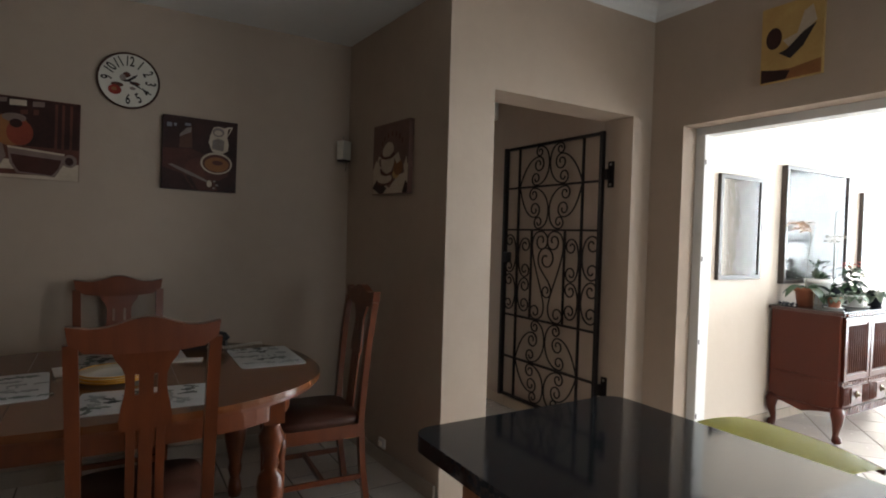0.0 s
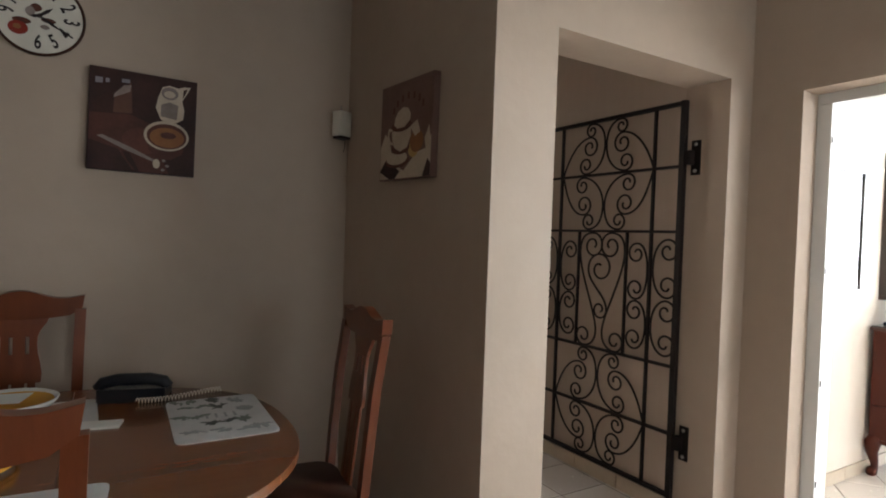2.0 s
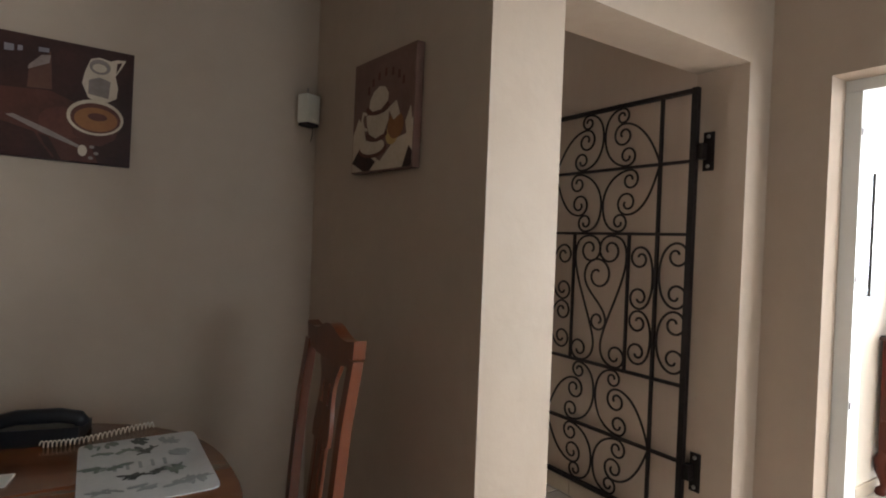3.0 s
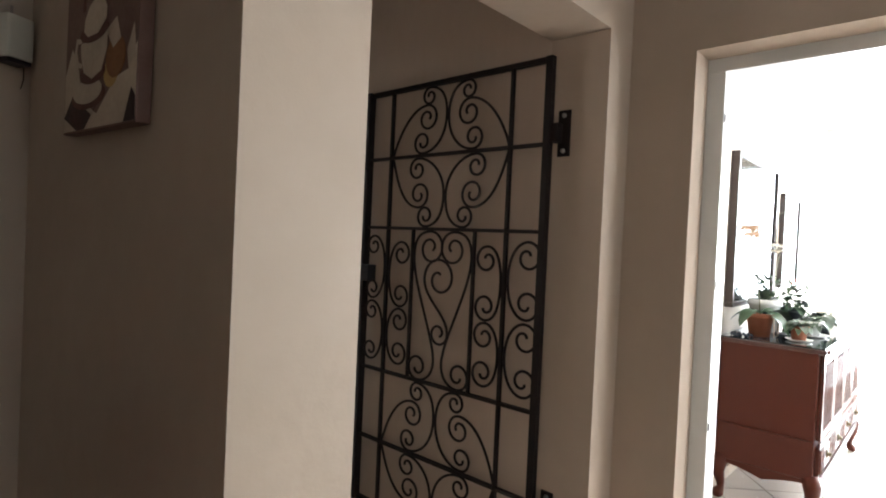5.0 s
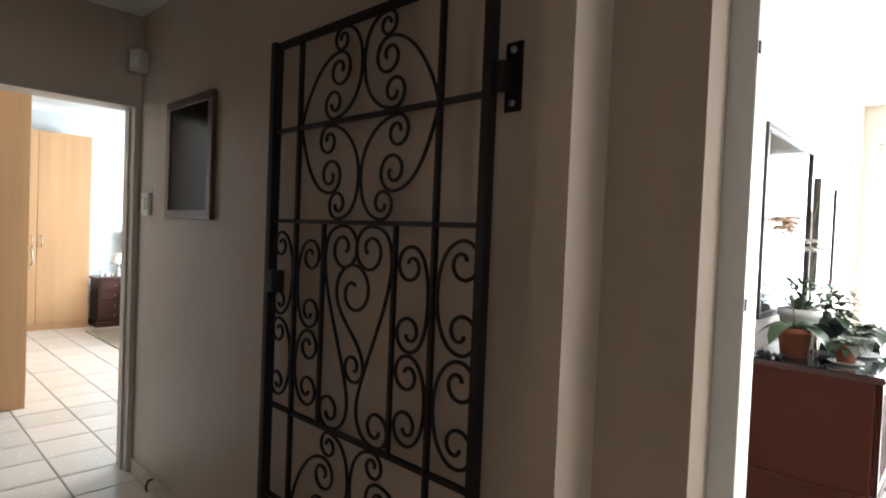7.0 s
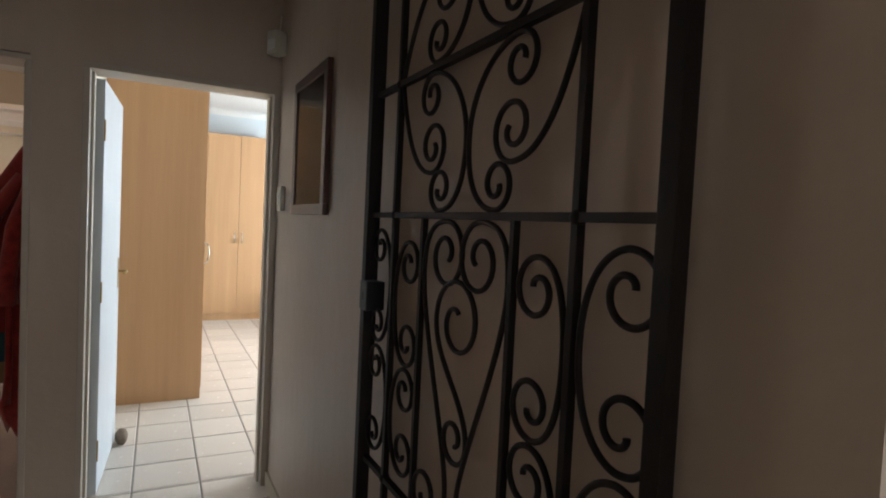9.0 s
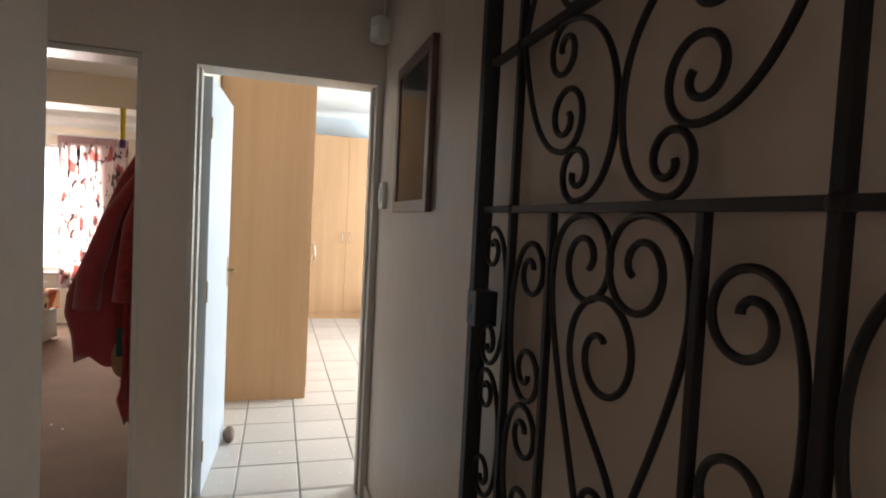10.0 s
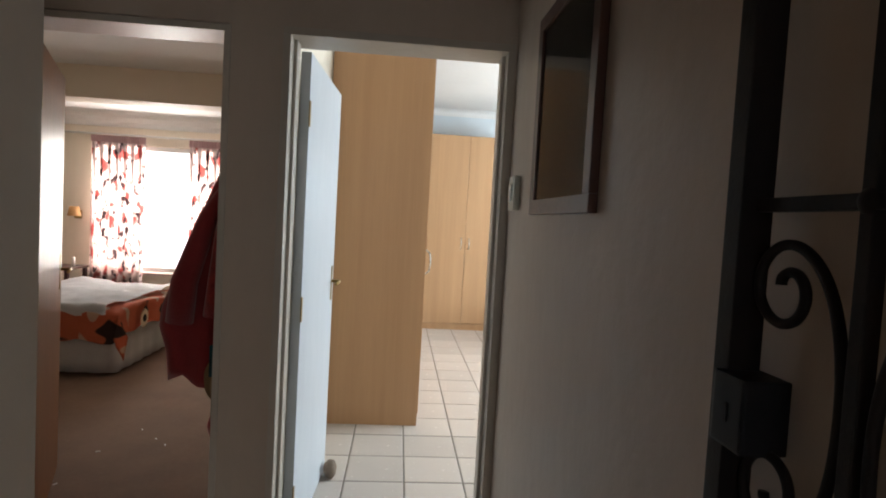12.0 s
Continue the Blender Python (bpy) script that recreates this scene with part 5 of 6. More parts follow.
def leaf_mesh(bm, base, yaw, pitch, ln, wd, droop=0.6, cup=0.15, n=7):
    rows = []
    for i in range(n + 1):
        t = i / n
        w = wd * math.sin(math.pi * min(1, 0.08 + t * 0.92)) ** 0.7 * (1 if i < n else 0.15)
        el = pitch - droop * t
        x = ln * t * math.cos(el * 0.7 + pitch * 0.3)
        z = ln * t * math.sin(el)
        row = []
        for k in (-1, 0, 1):
            lx, ly, lz = x, k * w / 2, z + abs(k) * cup * w
            row.append(bm.verts.new((base[0] + lx * math.cos(yaw) - ly * math.sin(yaw), base[1] + lx * math.sin(yaw) + ly * math.cos(yaw), base[2] + lz)))
        rows.append(row)
    for r, s in zip(rows, rows[1:]):
        for k in range(2):
            bm.faces.new((r[k], r[k + 1], s[k + 1], s[k]))


def pot_plant(name, label, x, y, z, r, h, mat, leaves, mats, saucer=False, seed=1):
    th = thing(name, label, "plant", (x, y, z), group="potted plants on the sideboard")
    z0 = 0.0
    if saucer:
        bm = bmesh.new()
        lathe(bm, [(r * 1.1, 0.0), (r * 1.5, 0.012), (r * 1.45, 0.013), (r * 1.0, 0.005)], 24)
        part("saucer", bm, WHITEPOT, th, "white saucer", True)
        z0 = 0.006
    bm = bmesh.new()
    lathe(bm, [(r * 0.74, z0), (r * 0.95, z0 + h * 0.80), (r * 1.05, z0 + h * 0.81), (r * 1.07, z0 + h), (r * 0.97, z0 + h), (r * 0.93, z0 + h * 0.88)], 24)
    part("pot", bm, mat, th, smooth=True)
    bm = bmesh.new()
    lathe(bm, [(r * 0.92, z0 + h * 0.86), (r * 0.5, z0 + h * 0.90)], 16)
    part("soil", bm, SOIL, th)
    rnd = random.Random(seed)
    for count, ln, wd, p0, p1, droop, m in leaves:
        for i in range(count):
            bm = bmesh.new()
            yaw = 2 * math.pi * (i + rnd.random() * 0.6) / count
            k = rnd.uniform(0.75, 1.1)
            up = rnd.uniform(0.02, 0.17) if count > 30 else rnd.uniform(0, 0.02)
            out = rnd.uniform(0.1, 1.0) * r if count > 30 else r * 0.3
            leaf_mesh(bm, (out * math.cos(yaw), out * math.sin(yaw), z0 + h * 0.92 + up), yaw, rnd.uniform(p0, p1), ln * k, wd * k, droop)
            part("leaf", bm, m, th, smooth=True)
    return th


def flower(th, at, size, mat, seed, name="flower"):
    rnd = random.Random(seed)
    bm = bmesh.new()
    for i in range(5):
        leaf_mesh(bm, at, 2 * math.pi * i / 5 + rnd.random(), rnd.uniform(0.1, 0.7), size, size * 0.75, 0.5, 0.2, 4)
    part(name, bm, mat, th, smooth=True)


TOPZ = 0.885
o = pot_plant("orchid_plant", "broad-leaved orchid with peach blooms in a terracotta pot", 5.830, 2.98, TOPZ, 0.075, 0.14, TERRA, [(5, 0.19, 0.11, 0.15, 0.7, 1.0, LEAF)], None, seed=3)
bm = bmesh.new()
sweep(bm, [(0, 0, 0.13), (0.12, 0.05, 0.35), (0.2, 0.07, 0.55), (0.16, 0.08, 0.66), (0.04, 0.07, 0.655)], 0.003, 6)
part("stem", bm, STEM, o, smooth=True)
for i in range(9):
    flower(o, (0.16 - 0.03 * i, 0.075 + 0.012 * math.sin(i * 2), 0.635 + 0.035 * math.cos(i * 1.7)), 0.055, PETAL, i)
for i in range(4):
    bm = bmesh.new()
    a = i * 1.3
    sweep(bm, [(0.03 * math.cos(a), -0.05 + 0.02 * math.sin(a), 0.14), (0.06 * math.cos(a), -0.085, 0.12), (0.07 * math.cos(a), -0.09, 0.04), (0.055 * math.cos(a), -0.088, 0.006)], 0.0025, 5)
    part("aerial_root", bm, CREAMY, o, "pale hanging root", True)
o = pot_plant("orchid_plant", "orchid with a tall arching stem of white blooms", 6.390, 3.03, TOPZ, 0.06, 0.12, BLACKPOT, [(5, 0.15, 0.06, 0.3, 0.9, 1.0, LEAF)], None, seed=5)
bm = bmesh.new()
sweep(bm, [(0, 0, 0.12), (0.0, 0, 0.45), (-0.02, 0, 0.66), (-0.05, -0.02, 0.78), (-0.01, -0.05, 0.80)], 0.003, 6)
part("stem", bm, STEM, o, smooth=True)
bm = bmesh.new()
sweep(bm, [(0.02, 0.0, 0.12), (0.05, 0, 0.40), (0.02, -0.02, 0.52), (-0.10, -0.04, 0.55), (-0.2, -0.05, 0.53)], 0.0025, 6)
part("stem", bm, STEM, o, smooth=True)
for i in range(8):
    flower(o, (0.03 - 0.033 * i, -0.03 + 0.01 * math.sin(i * 2.2), 0.535 + 0.028 * math.cos(i * 2.1)), 0.045, PETALW, 20 + i)
bm = bmesh.new()
sweep(bm, [(0.03, 0.02, 0.11), (0.035, 0.02, 0.74)], 0.003, 6)
part("support_stick", bm, DARK_WOOD, o)
p1 = pot_plant("red_begonia_plant", "bushy plant with red flowers in a dark pot", 6.450, 2.92, TOPZ, 0.075, 0.14, BLACKPOT, [(12, 0.14, 0.06, 0.2, 1.0, 0.9, LEAF), (46, 0.07, 0.04, 0.0, 1.0, 0.7, LEAF), (32, 0.06, 0.035, 0.2, 1.2, 0.6, LEAF2)], None, seed=7)
for i in range(7):
    flower(p1, (0.06 * math.cos(i * 2.4), 0.06 * math.sin(i * 2.4), 0.33 + 0.03 * math.sin(i * 3)), 0.026, REDP, 50 + i)
pot_plant("jade_plant", "jade plant in a white hanging bowl", 6.110, 3.02, TOPZ, 0.095, 0.21, WHITEPOT, [(22, 0.10, 0.03, 0.4, 1.4, 0.3, LEAF2), (44, 0.05, 0.026, 0.1, 1.2, 0.4, LEAF)], None, seed=8)
pot_plant("african_violet", "small grey-leaved violet in a terracotta pot on a saucer", 5.845, 2.775, TOPZ, 0.048, 0.085, TERRA, [(14, 0.085, 0.05, -0.2, 0.4, 0.8, LEAF2), (9, 0.06, 0.04, 0.3, 1.1, 0.6, LEAF2)], None, True, 9)
pot_plant("african_violet", "grey-leaved violet in a white pot", 6.170, 2.77, TOPZ, 0.068, 0.09, WHITEPOT, [(16, 0.10, 0.055, -0.2, 0.4, 0.8, LEAF2), (10, 0.07, 0.045, 0.3, 1.1, 0.6, LEAF2)], None, True, 10)
pot_plant("african_violet", "grey-leaved violet in a dark pot", 6.490, 2.76, TOPZ, 0.065, 0.10, BLACKPOT, [(16, 0.11, 0.06, -0.2, 0.4, 0.8, LEAF2), (10, 0.08, 0.05, 0.3, 1.1, 0.6, LEAF2)], None, False, 11)
tray = thing("small_tray", "small dark tray lying between the pots", "tray", (6.020, 2.89, TOPZ), 20)
part("dish", boxes(((-0.07, -0.04, 0), (0.07, 0.04, 0.012)), bevel=0.004), BLACKPOT, tray)
beads = thing("bead_string", "heap of dark glass beads at the sideboard's end", "beads", (5.710, 3.05, TOPZ))
bm = bmesh.new()
rnd = random.Random(4)
for i in range(26):
    bmesh.ops.create_icosphere(bm, subdivisions=1, radius=0.009, matrix=Matrix.Translation((rnd.uniform(-0.05, 0.05), rnd.uniform(-0.05, 0.05), 0.009 + rnd.choice((0, 0, 0.012)))))
part("string", bm, material("dark_glass_beads", (0.03, 0.035, 0.05), 0.08), beads, smooth=True)

# glazed doors and windows
ALU = material("white_window_frame", (0.75, 0.75, 0.74), 0.4)


def window(name, label, plane, at, a0, a1, z0, z1, bars, mat=ALU):
    w = tagged(new(name), label, "window", kind="structure")
    t = 0.05
    def bx(u0, u1, v0, v1, d=0.03):
        return boxes(((at - d, u0, v0), (at + d, u1, v1)) if plane == "x" else ((u0, at - d, v0), (u1, at + d, v1)), bevel=0.003)
    for u0, u1, v0, v1 in ((a0, a1, z0, z0 + t), (a0, a1, z1 - t, z1), (a0, a0 + t, z0 + t, z1 - t), (a1 - t, a1, z0 + t, z1 - t)):
        part("window_frame", bx(u0, u1, v0, v1), mat, w)
    for b in bars:
        part("mullion", bx(b - 0.02, b + 0.02, z0 + t, z1 - t, 0.025), mat, w)
    edges = [a0 + t] + sorted(bars) + [a1 - t]
    for u0, u1 in zip(edges, edges[1:]):
        pn = part("pane", bx(u0 + 0.021, u1 - 0.021, z0 + t, z1 - t, 0.002), PANE, w)
        pn.visible_shadow = False
    return w


window("window_lounge_east", "wide white framed lounge doors full of daylight", "x", 9.22, 0.7, 3.05, 0.05, 2.4, [1.87])
window("window_lounge_south", "wide white framed lounge window full of daylight", "y", -2.22, 5.3, 7.9, 0.25, 2.25, [6.17, 7.03])
window("window_kitchen", "white framed kitchen window", "y", -2.72, 2.1, 3.8, 1.1, 2.2, [2.95])
window("window_bedroom", "white framed bedroom window, overexposed with daylight", "y", 10.58, -0.25, 1.35, 0.60, 2.08, [])
window("window_main_bedroom", "white framed main bedroom window", "x", 7.22, 7.4, 9.8, 0.8, 2.2, [8.2, 9.0])

# ---- second bedroom ----
def curtain_material():
    m = bpy.data.materials.new("printed_sheer_curtain")
    m.use_nodes = True
    n, l = m.node_tree.nodes, m.node_tree.links
    n.remove(n["Principled BSDF"])
    tc = n.new("ShaderNodeTexCoord")
    def blotch(scale, lo, hi, off):
        mp = n.new("ShaderNodeMapping")
        mp.inputs["Location"].default_value = off
        mp.inputs["Scale"].default_value = (1.5, 1.0, 0.8)
        l.new(tc.outputs["Object"], mp.inputs["Vector"])
        t = n.new("ShaderNodeTexNoise")
        t.inputs["Scale"].default_value = scale
        t.inputs["Detail"].default_value = 3.0
        l.new(mp.outputs["Vector"], t.inputs["Vector"])
        r = n.new("ShaderNodeMapRange")
        r.inputs["From Min"].default_value, r.inputs["From Max"].default_value = lo, hi
        l.new(t.outputs["Fac"], r.inputs["Value"])
        return r.outputs["Result"]
    def mix(f, a, b):
        x = n.new("ShaderNodeMix")
        x.data_type = "RGBA"
        l.new(f, x.inputs["Factor"])
        if isinstance(a, tuple):
            x.inputs["A"].default_value = (*a, 1)
        else:
            l.new(a, x.inputs["A"])
        x.inputs["B"].default_value = (*b, 1)
        return x.outputs["Result"]
    c = mix(blotch(8.0, 0.545, 0.60, (3, 1, 2)), (0.70, 0.59, 0.57), (0.46, 0.15, 0.14))
    c = mix(blotch(11.0, 0.57, 0.61, (9, 4, 7)), c, (0.12, 0.085, 0.09))
    d, t, a = n.new("ShaderNodeBsdfDiffuse"), n.new("ShaderNodeBsdfTranslucent"), n.new("ShaderNodeMixShader")
    a.inputs[0].default_value = 0.10
    l.new(c, d.inputs["Color"])
    l.new(c, t.inputs["Color"])
    l.new(d.outputs[0], a.inputs[1])
    l.new(t.outputs[0], a.inputs[2])
    l.new(a.outputs[0], n["Material Output"].inputs["Surface"])
    return m


CURTAIN = curtain_material()


def curtain(x0, x1, z0, z1, y, folds, seed):
    th = thing("curtain", "gathered white curtain printed with red and dark figures", "curtain", (x0, y, 0), group="curtains at the bedroom window")
    bm = bmesh.new()
    nu, nv = folds * 8, 14
    rnd = random.Random(seed)
    ph = [rnd.uniform(-0.6, 0.6) for _ in range(folds + 1)]
    grid = []
    for j in range(nv + 1):
        v = j / nv
        row = []
        for i in range(nu + 1):
            u = i / nu
            amp = 0.032 * (0.55 + 0.6 * (1 - v)) 
            k = 2 * math.pi * folds * u + ph[int(u * folds)] * (1 - v)
            row.append(bm.verts.new(((x1 - x0) * u + 0.008 * math.sin(k * 0.5 + 2) * (1 - v), amp * math.sin(k), z0 + (z1 - z0) * v)))
        grid.append(row)
    for r, s in zip(grid, grid[1:]):
        for i in range(nu):
            bm.faces.new((r[i], r[i + 1], s[i + 1], s[i]))
    bmesh.ops.solidify(bm, geom=bm.faces[:], thickness=0.0015)
    part("cloth", bm, CURTAIN, th, smooth=True)
    bm = bmesh.new()
    grid = []
    for j in range(3):
        grid.append([bm.verts.new(((x1 - x0) * i / 80, -0.026 + 0.006 * math.sin(i * 1.9), z1 - 0.075 + 0.0385 * j)) for i in range(81)])
    for r, s in zip(grid, grid[1:]):
        for i in range(80):
            bm.faces.new((r[i], r[i + 1], s[i + 1], s[i]))
    bmesh.ops.solidify(bm, geom=bm.faces[:], thickness=0.003)
    part("heading_tape", bm, material("pink_heading_tape", (0.62, 0.42, 0.42), 0.8), th, "pink pleated heading")
    return th


curtain(-0.20, 0.40, 0.42, 2.16, 10.40, 7, 1)
curtain(0.89, 1.60, 0.42, 2.16, 10.40, 8, 2)
rail = thing("curtain_rail", "white curtain rail above the bedroom window", "rail", (0, 10.40, 2.18))
bm = bmesh.new()
sweep(bm, [(-0.5, 0, 0), (1.9, 0, 0)], 0.012, 10)
part("rod", bm, WHITE, rail, smooth=True)
for x in (-0.45, 0.6, 1.85):
    part("bracket", boxes(((x - 0.01, 0.0, -0.008), (x + 0.01, 0.099, 0.008)), bevel=0.002), WHITE, rail)
structure("window_sill_bedroom", boxes(((-0.3, 10.42, 0.575), (1.4, 10.505, 0.60)), bevel=0.004), material("pink_window_sill", (0.62, 0.46, 0.42), 0.5), "pale pink window sill", "window sill")

BX0, BX1, BY0, BY1 = -0.85, 1.16, 8.22, 9.62
bed = thing("bed", "unmade bed with orange printed duvet and white valance", "bed", (BX0, BY0, 0))
L, B = BX1 - BX0, BY1 - BY0
MATT = material("white_mattress_cloth", (0.70, 0.68, 0.66), 0.85, None, 6, 0.6, 0.1, 80)
part("base", boxes(((0.03, 0.03, 0.06), (L - 0.03, B - 0.03, 0.30)), bevel=0.01), MATT, bed)
bm = bmesh.new()
slab(bm, ellipse(L / 2, B / 2, L / 2 - 0.01, B / 2 - 0.01, 60, 12), 0.301, 0.50)
part("mattress", bevel_all(bm, 0.03, 3), MATT, bed, smooth=True)
bm = bmesh.new()
ring = []
per = 2 * (L + B)
n = 260
for j in range(4):
    z = 0.33 - 0.095 * j
    row = []
    for i in range(n):
        s = per * i / n
        if s < L:
            p, q = (s, 0), (0, -1)
        elif s < L + B:
            p, q = (L, s - L), (1, 0)
        elif s < 2 * L + B:
            p, q = (2 * L + B - s, B), (0, 1)
        else:
            p, q = (0, per - s), (-1, 0)
        o = 0.004 + 0.016 * (j / 3) * (0.5 + 0.5 * math.sin(i * 0.9))
        row.append(bm.verts.new((p[0] + q[0] * o, p[1] + q[1] * o, z)))
    ring.append(row)
for r, s in zip(ring, ring[1:]):
    for i in range(n):
        bm.faces.new((r[i], r[(i + 1) % n], s[(i + 1) % n], s[i]))
bmesh.ops.solidify(bm, geom=bm.faces[:], thickness=0.003)
part("valance", bm, MATT, bed, "white gathered valance", True)


def duvet_material():
    m = material("orange_printed_duvet", (0.72, 0.19, 0.09), 0.85, (0.62, 0.14, 0.065), 6, 0.7, 0.1, 60)
    n, l = m.node_tree.nodes, m.node_tree.links
    b = n["Principled BSDF"]
    src = b.inputs["Base Color"].links[0].from_socket
    t = n.new("ShaderNodeTexNoise")
    t.inputs["Scale"].default_value = 4.2
    t.inputs["Detail"].default_value = 1.0
    tc = n.new("ShaderNodeTexCoord")
    l.new(tc.outputs["Object"], t.inputs["Vector"])
    def over(src, lo, hi, col):
        r = n.new("ShaderNodeMapRange")
        r.inputs["From Min"].default_value, r.inputs["From Max"].default_value = lo, hi
        l.new(t.outputs["Fac"], r.inputs["Value"])
        x = n.new("ShaderNodeMix")
        x.data_type = "RGBA"
        l.new(r.outputs["Result"], x.inputs["Factor"])
        l.new(src, x.inputs["A"])
        x.inputs["B"].default_value = (*col, 1)
        return x.outputs["Result"]
    src = over(src, 0.63, 0.65, (0.06, 0.035, 0.03))
    src = over(src, 0.41, 0.39, (0.70, 0.50, 0.36))
    l.new(src, b.inputs["Base Color"])
    return m


def draped(bm, x0, x1, y0, y1, z, hang, sag, seed, thick=0.03, nx=44, ny=44):
    """A cover laid over the bed that hangs down past its edges."""
    grid = []
    for i in range(nx + 1):
        row = []
        for j in range(ny + 1):
            x, y = x0 + (x1 - x0) * i / nx, y0 + (y1 - y0) * j / ny
            px, py, dz = x, y, 0.0
            ex, ey = x - (L + 0.012), -0.012 - y
            if ex > 0:
                px, dz = L + 0.014 + 0.03 * noise.noise(Vector((y * 6, seed, z))) + 0.01, dz - ex
            if ey > 0:
                py, dz = -0.018 - 0.03 * abs(noise.noise(Vector((x * 6, seed, z)))), dz - ey * (1.0 if ex <= 0 else 0.7)
            if ex > 0 and ey > 0:
                px, py = px + 0.35 * ey, py - 0.35 * ex
            w = 0.035 * noise.noise(Vector((x * 3.2, y * 3.2, seed))) + 0.015 * noise.noise(Vector((x * 9, y * 9, seed + 5)))
            row.append(bm.verts.new((px, py, max(0.09, z + dz + w * sag))))
        grid.append(row)
    for r, s in zip(grid, grid[1:]):
        for j in range(ny):
            bm.faces.new((r[j], r[j + 1], s[j + 1], s[j]))
    bmesh.ops.solidify(bm, geom=bm.faces[:], thickness=-thick)
    return bm


bm = bmesh.new()
draped(bm, 0.55, L + 0.21, -0.27, B - 0.02, 0.545, 0.3, 1.0, 2.0)
duvet = part("duvet", bm, duvet_material(), bed, "orange duvet printed with dark shapes and pale suns", True)
bm = bmesh.new()
draped(bm, 0.30, L - 0.06, -0.10, B - 0.04, 0.595, 0.2, 1.2, 7.0, 0.015)
part("sheet", bm, material("white_crumpled_sheet", (0.74, 0.75, 0.76), 0.85, (0.66, 0.67, 0.69), 5, 0.7, 0.2, 40), bed, "white crumpled sheet", True)
bm = bmesh.new()
bmesh.ops.create_uvsphere(bm, u_segments=24, v_segments=14, radius=1.0)
for v in bm.verts:
    v.co = Vector((0.26 + 0.20 * v.co.x, B / 2 + 0.36 * v.co.y, 0.62 + 0.09 * v.co.z + 0.02 * noise.noise(v.co * 3)))
part("pillow", bm, MATT, bed, "white pillow", True)
part("headboard", boxes(((-0.04, 0.0, 0.0), (-0.002, B, 0.95)), bevel=0.01), DOOR_WOOD, bed)
SUNP = material("cream_sun_print", (0.72, 0.58, 0.40), 0.85)
for cx, cy, r in ((L + 0.062, 0.34, 0.085), (L + 0.062, 0.88, 0.075)):
    bm = bmesh.new()
    pts = [((r if k % 2 == 0 else r * 0.66) * math.cos(math.pi * k / 18), (r if k % 2 == 0 else r * 0.66) * math.sin(math.pi * k / 18)) for k in range(36)]
    slab(bm, [(cy + u, 0.43 + v) for u, v in pts], cx + 0.012, cx + 0.016, "yz")
    sp = part("sun_print", bm, SUNP, duvet, "pale sun motif")
    bm = bmesh.new()
    slab(bm, ellipse(cy, 0.43, r * 0.38, r * 0.38, 16), cx + 0.0165, cx + 0.019, "yz")
    part("sun_centre", bm, BLACKISH, bed)

hook = thing("coat_hook", "white metal coat hook on the bedroom wall", "hook", (2.758, 6.33, 1.70), 90)
part("plate", boxes(((-0.06, -0.001, -0.03), (0.06, 0.012, 0.03)), bevel=0.003), WHITE, hook)
bm = bmesh.new()
sweep(bm, [(0, 0.012, 0.0), (0, 0.06, -0.005), (0, 0.08, 0.02), (0, 0.075, 0.04)], 0.006, 8)
part("prong", bm, WHITE, hook, smooth=True)


def garment(name, label, xr, y, left, depth, mat, seed, tail=0.0):
    """A hanging gown: left holds (height, left edge) pairs from the top down."""
    th = thing(name, label, "gown", (0, y, 0))
    bm = bmesh.new()
    n = 48
    rings = []
    steps = 26
    for j in range(steps + 1):
        t = j / steps * (len(left) - 1)
        i = min(int(t), len(left) - 2)
        f = t - i
        z = left[i][0] * (1 - f) + left[i + 1][0] * f
        xl = left[i][1] * (1 - f) + left[i + 1][1] * f
        cx, rx = (xl + xr) / 2, (xr - xl) / 2
        ring = []
        for k in range(n):
            a = 2 * math.pi * k / n
            fold = 1 + 0.13 * (j / steps) * math.sin(a * 7 + seed) + 0.06 * math.sin(a * 3 + j * 0.15)
            c = math.cos(a)
            zz = z - tail * (j / steps) ** 3 * max(0.0, -c) * -1 + 0.03 * math.sin(a * 5 + seed) * (j / steps) ** 4 - tail * (j / steps) ** 4 * (-c * 0.5 - 0.5)
            ring.append(bm.verts.new((cx + rx * c * (0.97 + 0.03 * fold), depth * (0.35 + 0.65 * j / steps) * math.sin(a) * fold, zz)))
        rings.append(ring)
    for r, s in zip(rings, rings[1:]):
        for k in range(n):
            bm.faces.new((r[k], r[(k + 1) % n], s[(k + 1) % n], s[k]))
    bm.faces.new(rings[0])
    bm.faces.new(rings[-1])
    part("cloth", bm, mat, th, smooth=True)
    return th


MAROON = material("maroon_fleece", (0.34, 0.03, 0.032), 0.9, (0.24, 0.02, 0.022), 9, 0.7, 0.2, 120, sheen=0.3)
RED = material("red_patterned_fleece", (0.42, 0.035, 0.03), 0.9, (0.24, 0.018, 0.02), 26, 0.35, 0.2, 120, sheen=0.3)
gm = garment("dressing_gown", "maroon fleece dressing gown hanging beside the bedroom door", 2.748, 6.42, [(1.72, 2.58), (1.55, 2.485), (1.2, 2.35), (0.92, 2.245), (0.82, 2.235), (0.72, 2.27), (0.58, 2.285)], 0.10, MAROON, 1.0)
g = garment("dressing_gown", "red patterned gown hanging over the maroon one", 2.745, 6.25, [(1.66, 2.64), (1.3, 2.57), (0.9, 2.555), (0.55, 2.555), (0.45, 2.545), (0.40, 2.53), (0.28, 2.57)], 0.065, RED, 2.0)
bm = bmesh.new()
sweep(bm, [(2.60, -0.06, 1.56), (2.48, -0.10, 1.35), (2.39, -0.12, 1.05), (2.37, -0.11, 0.86)], lambda t: 0.035 + 0.03 * t + 0.004 * math.sin(t * 30), 14)
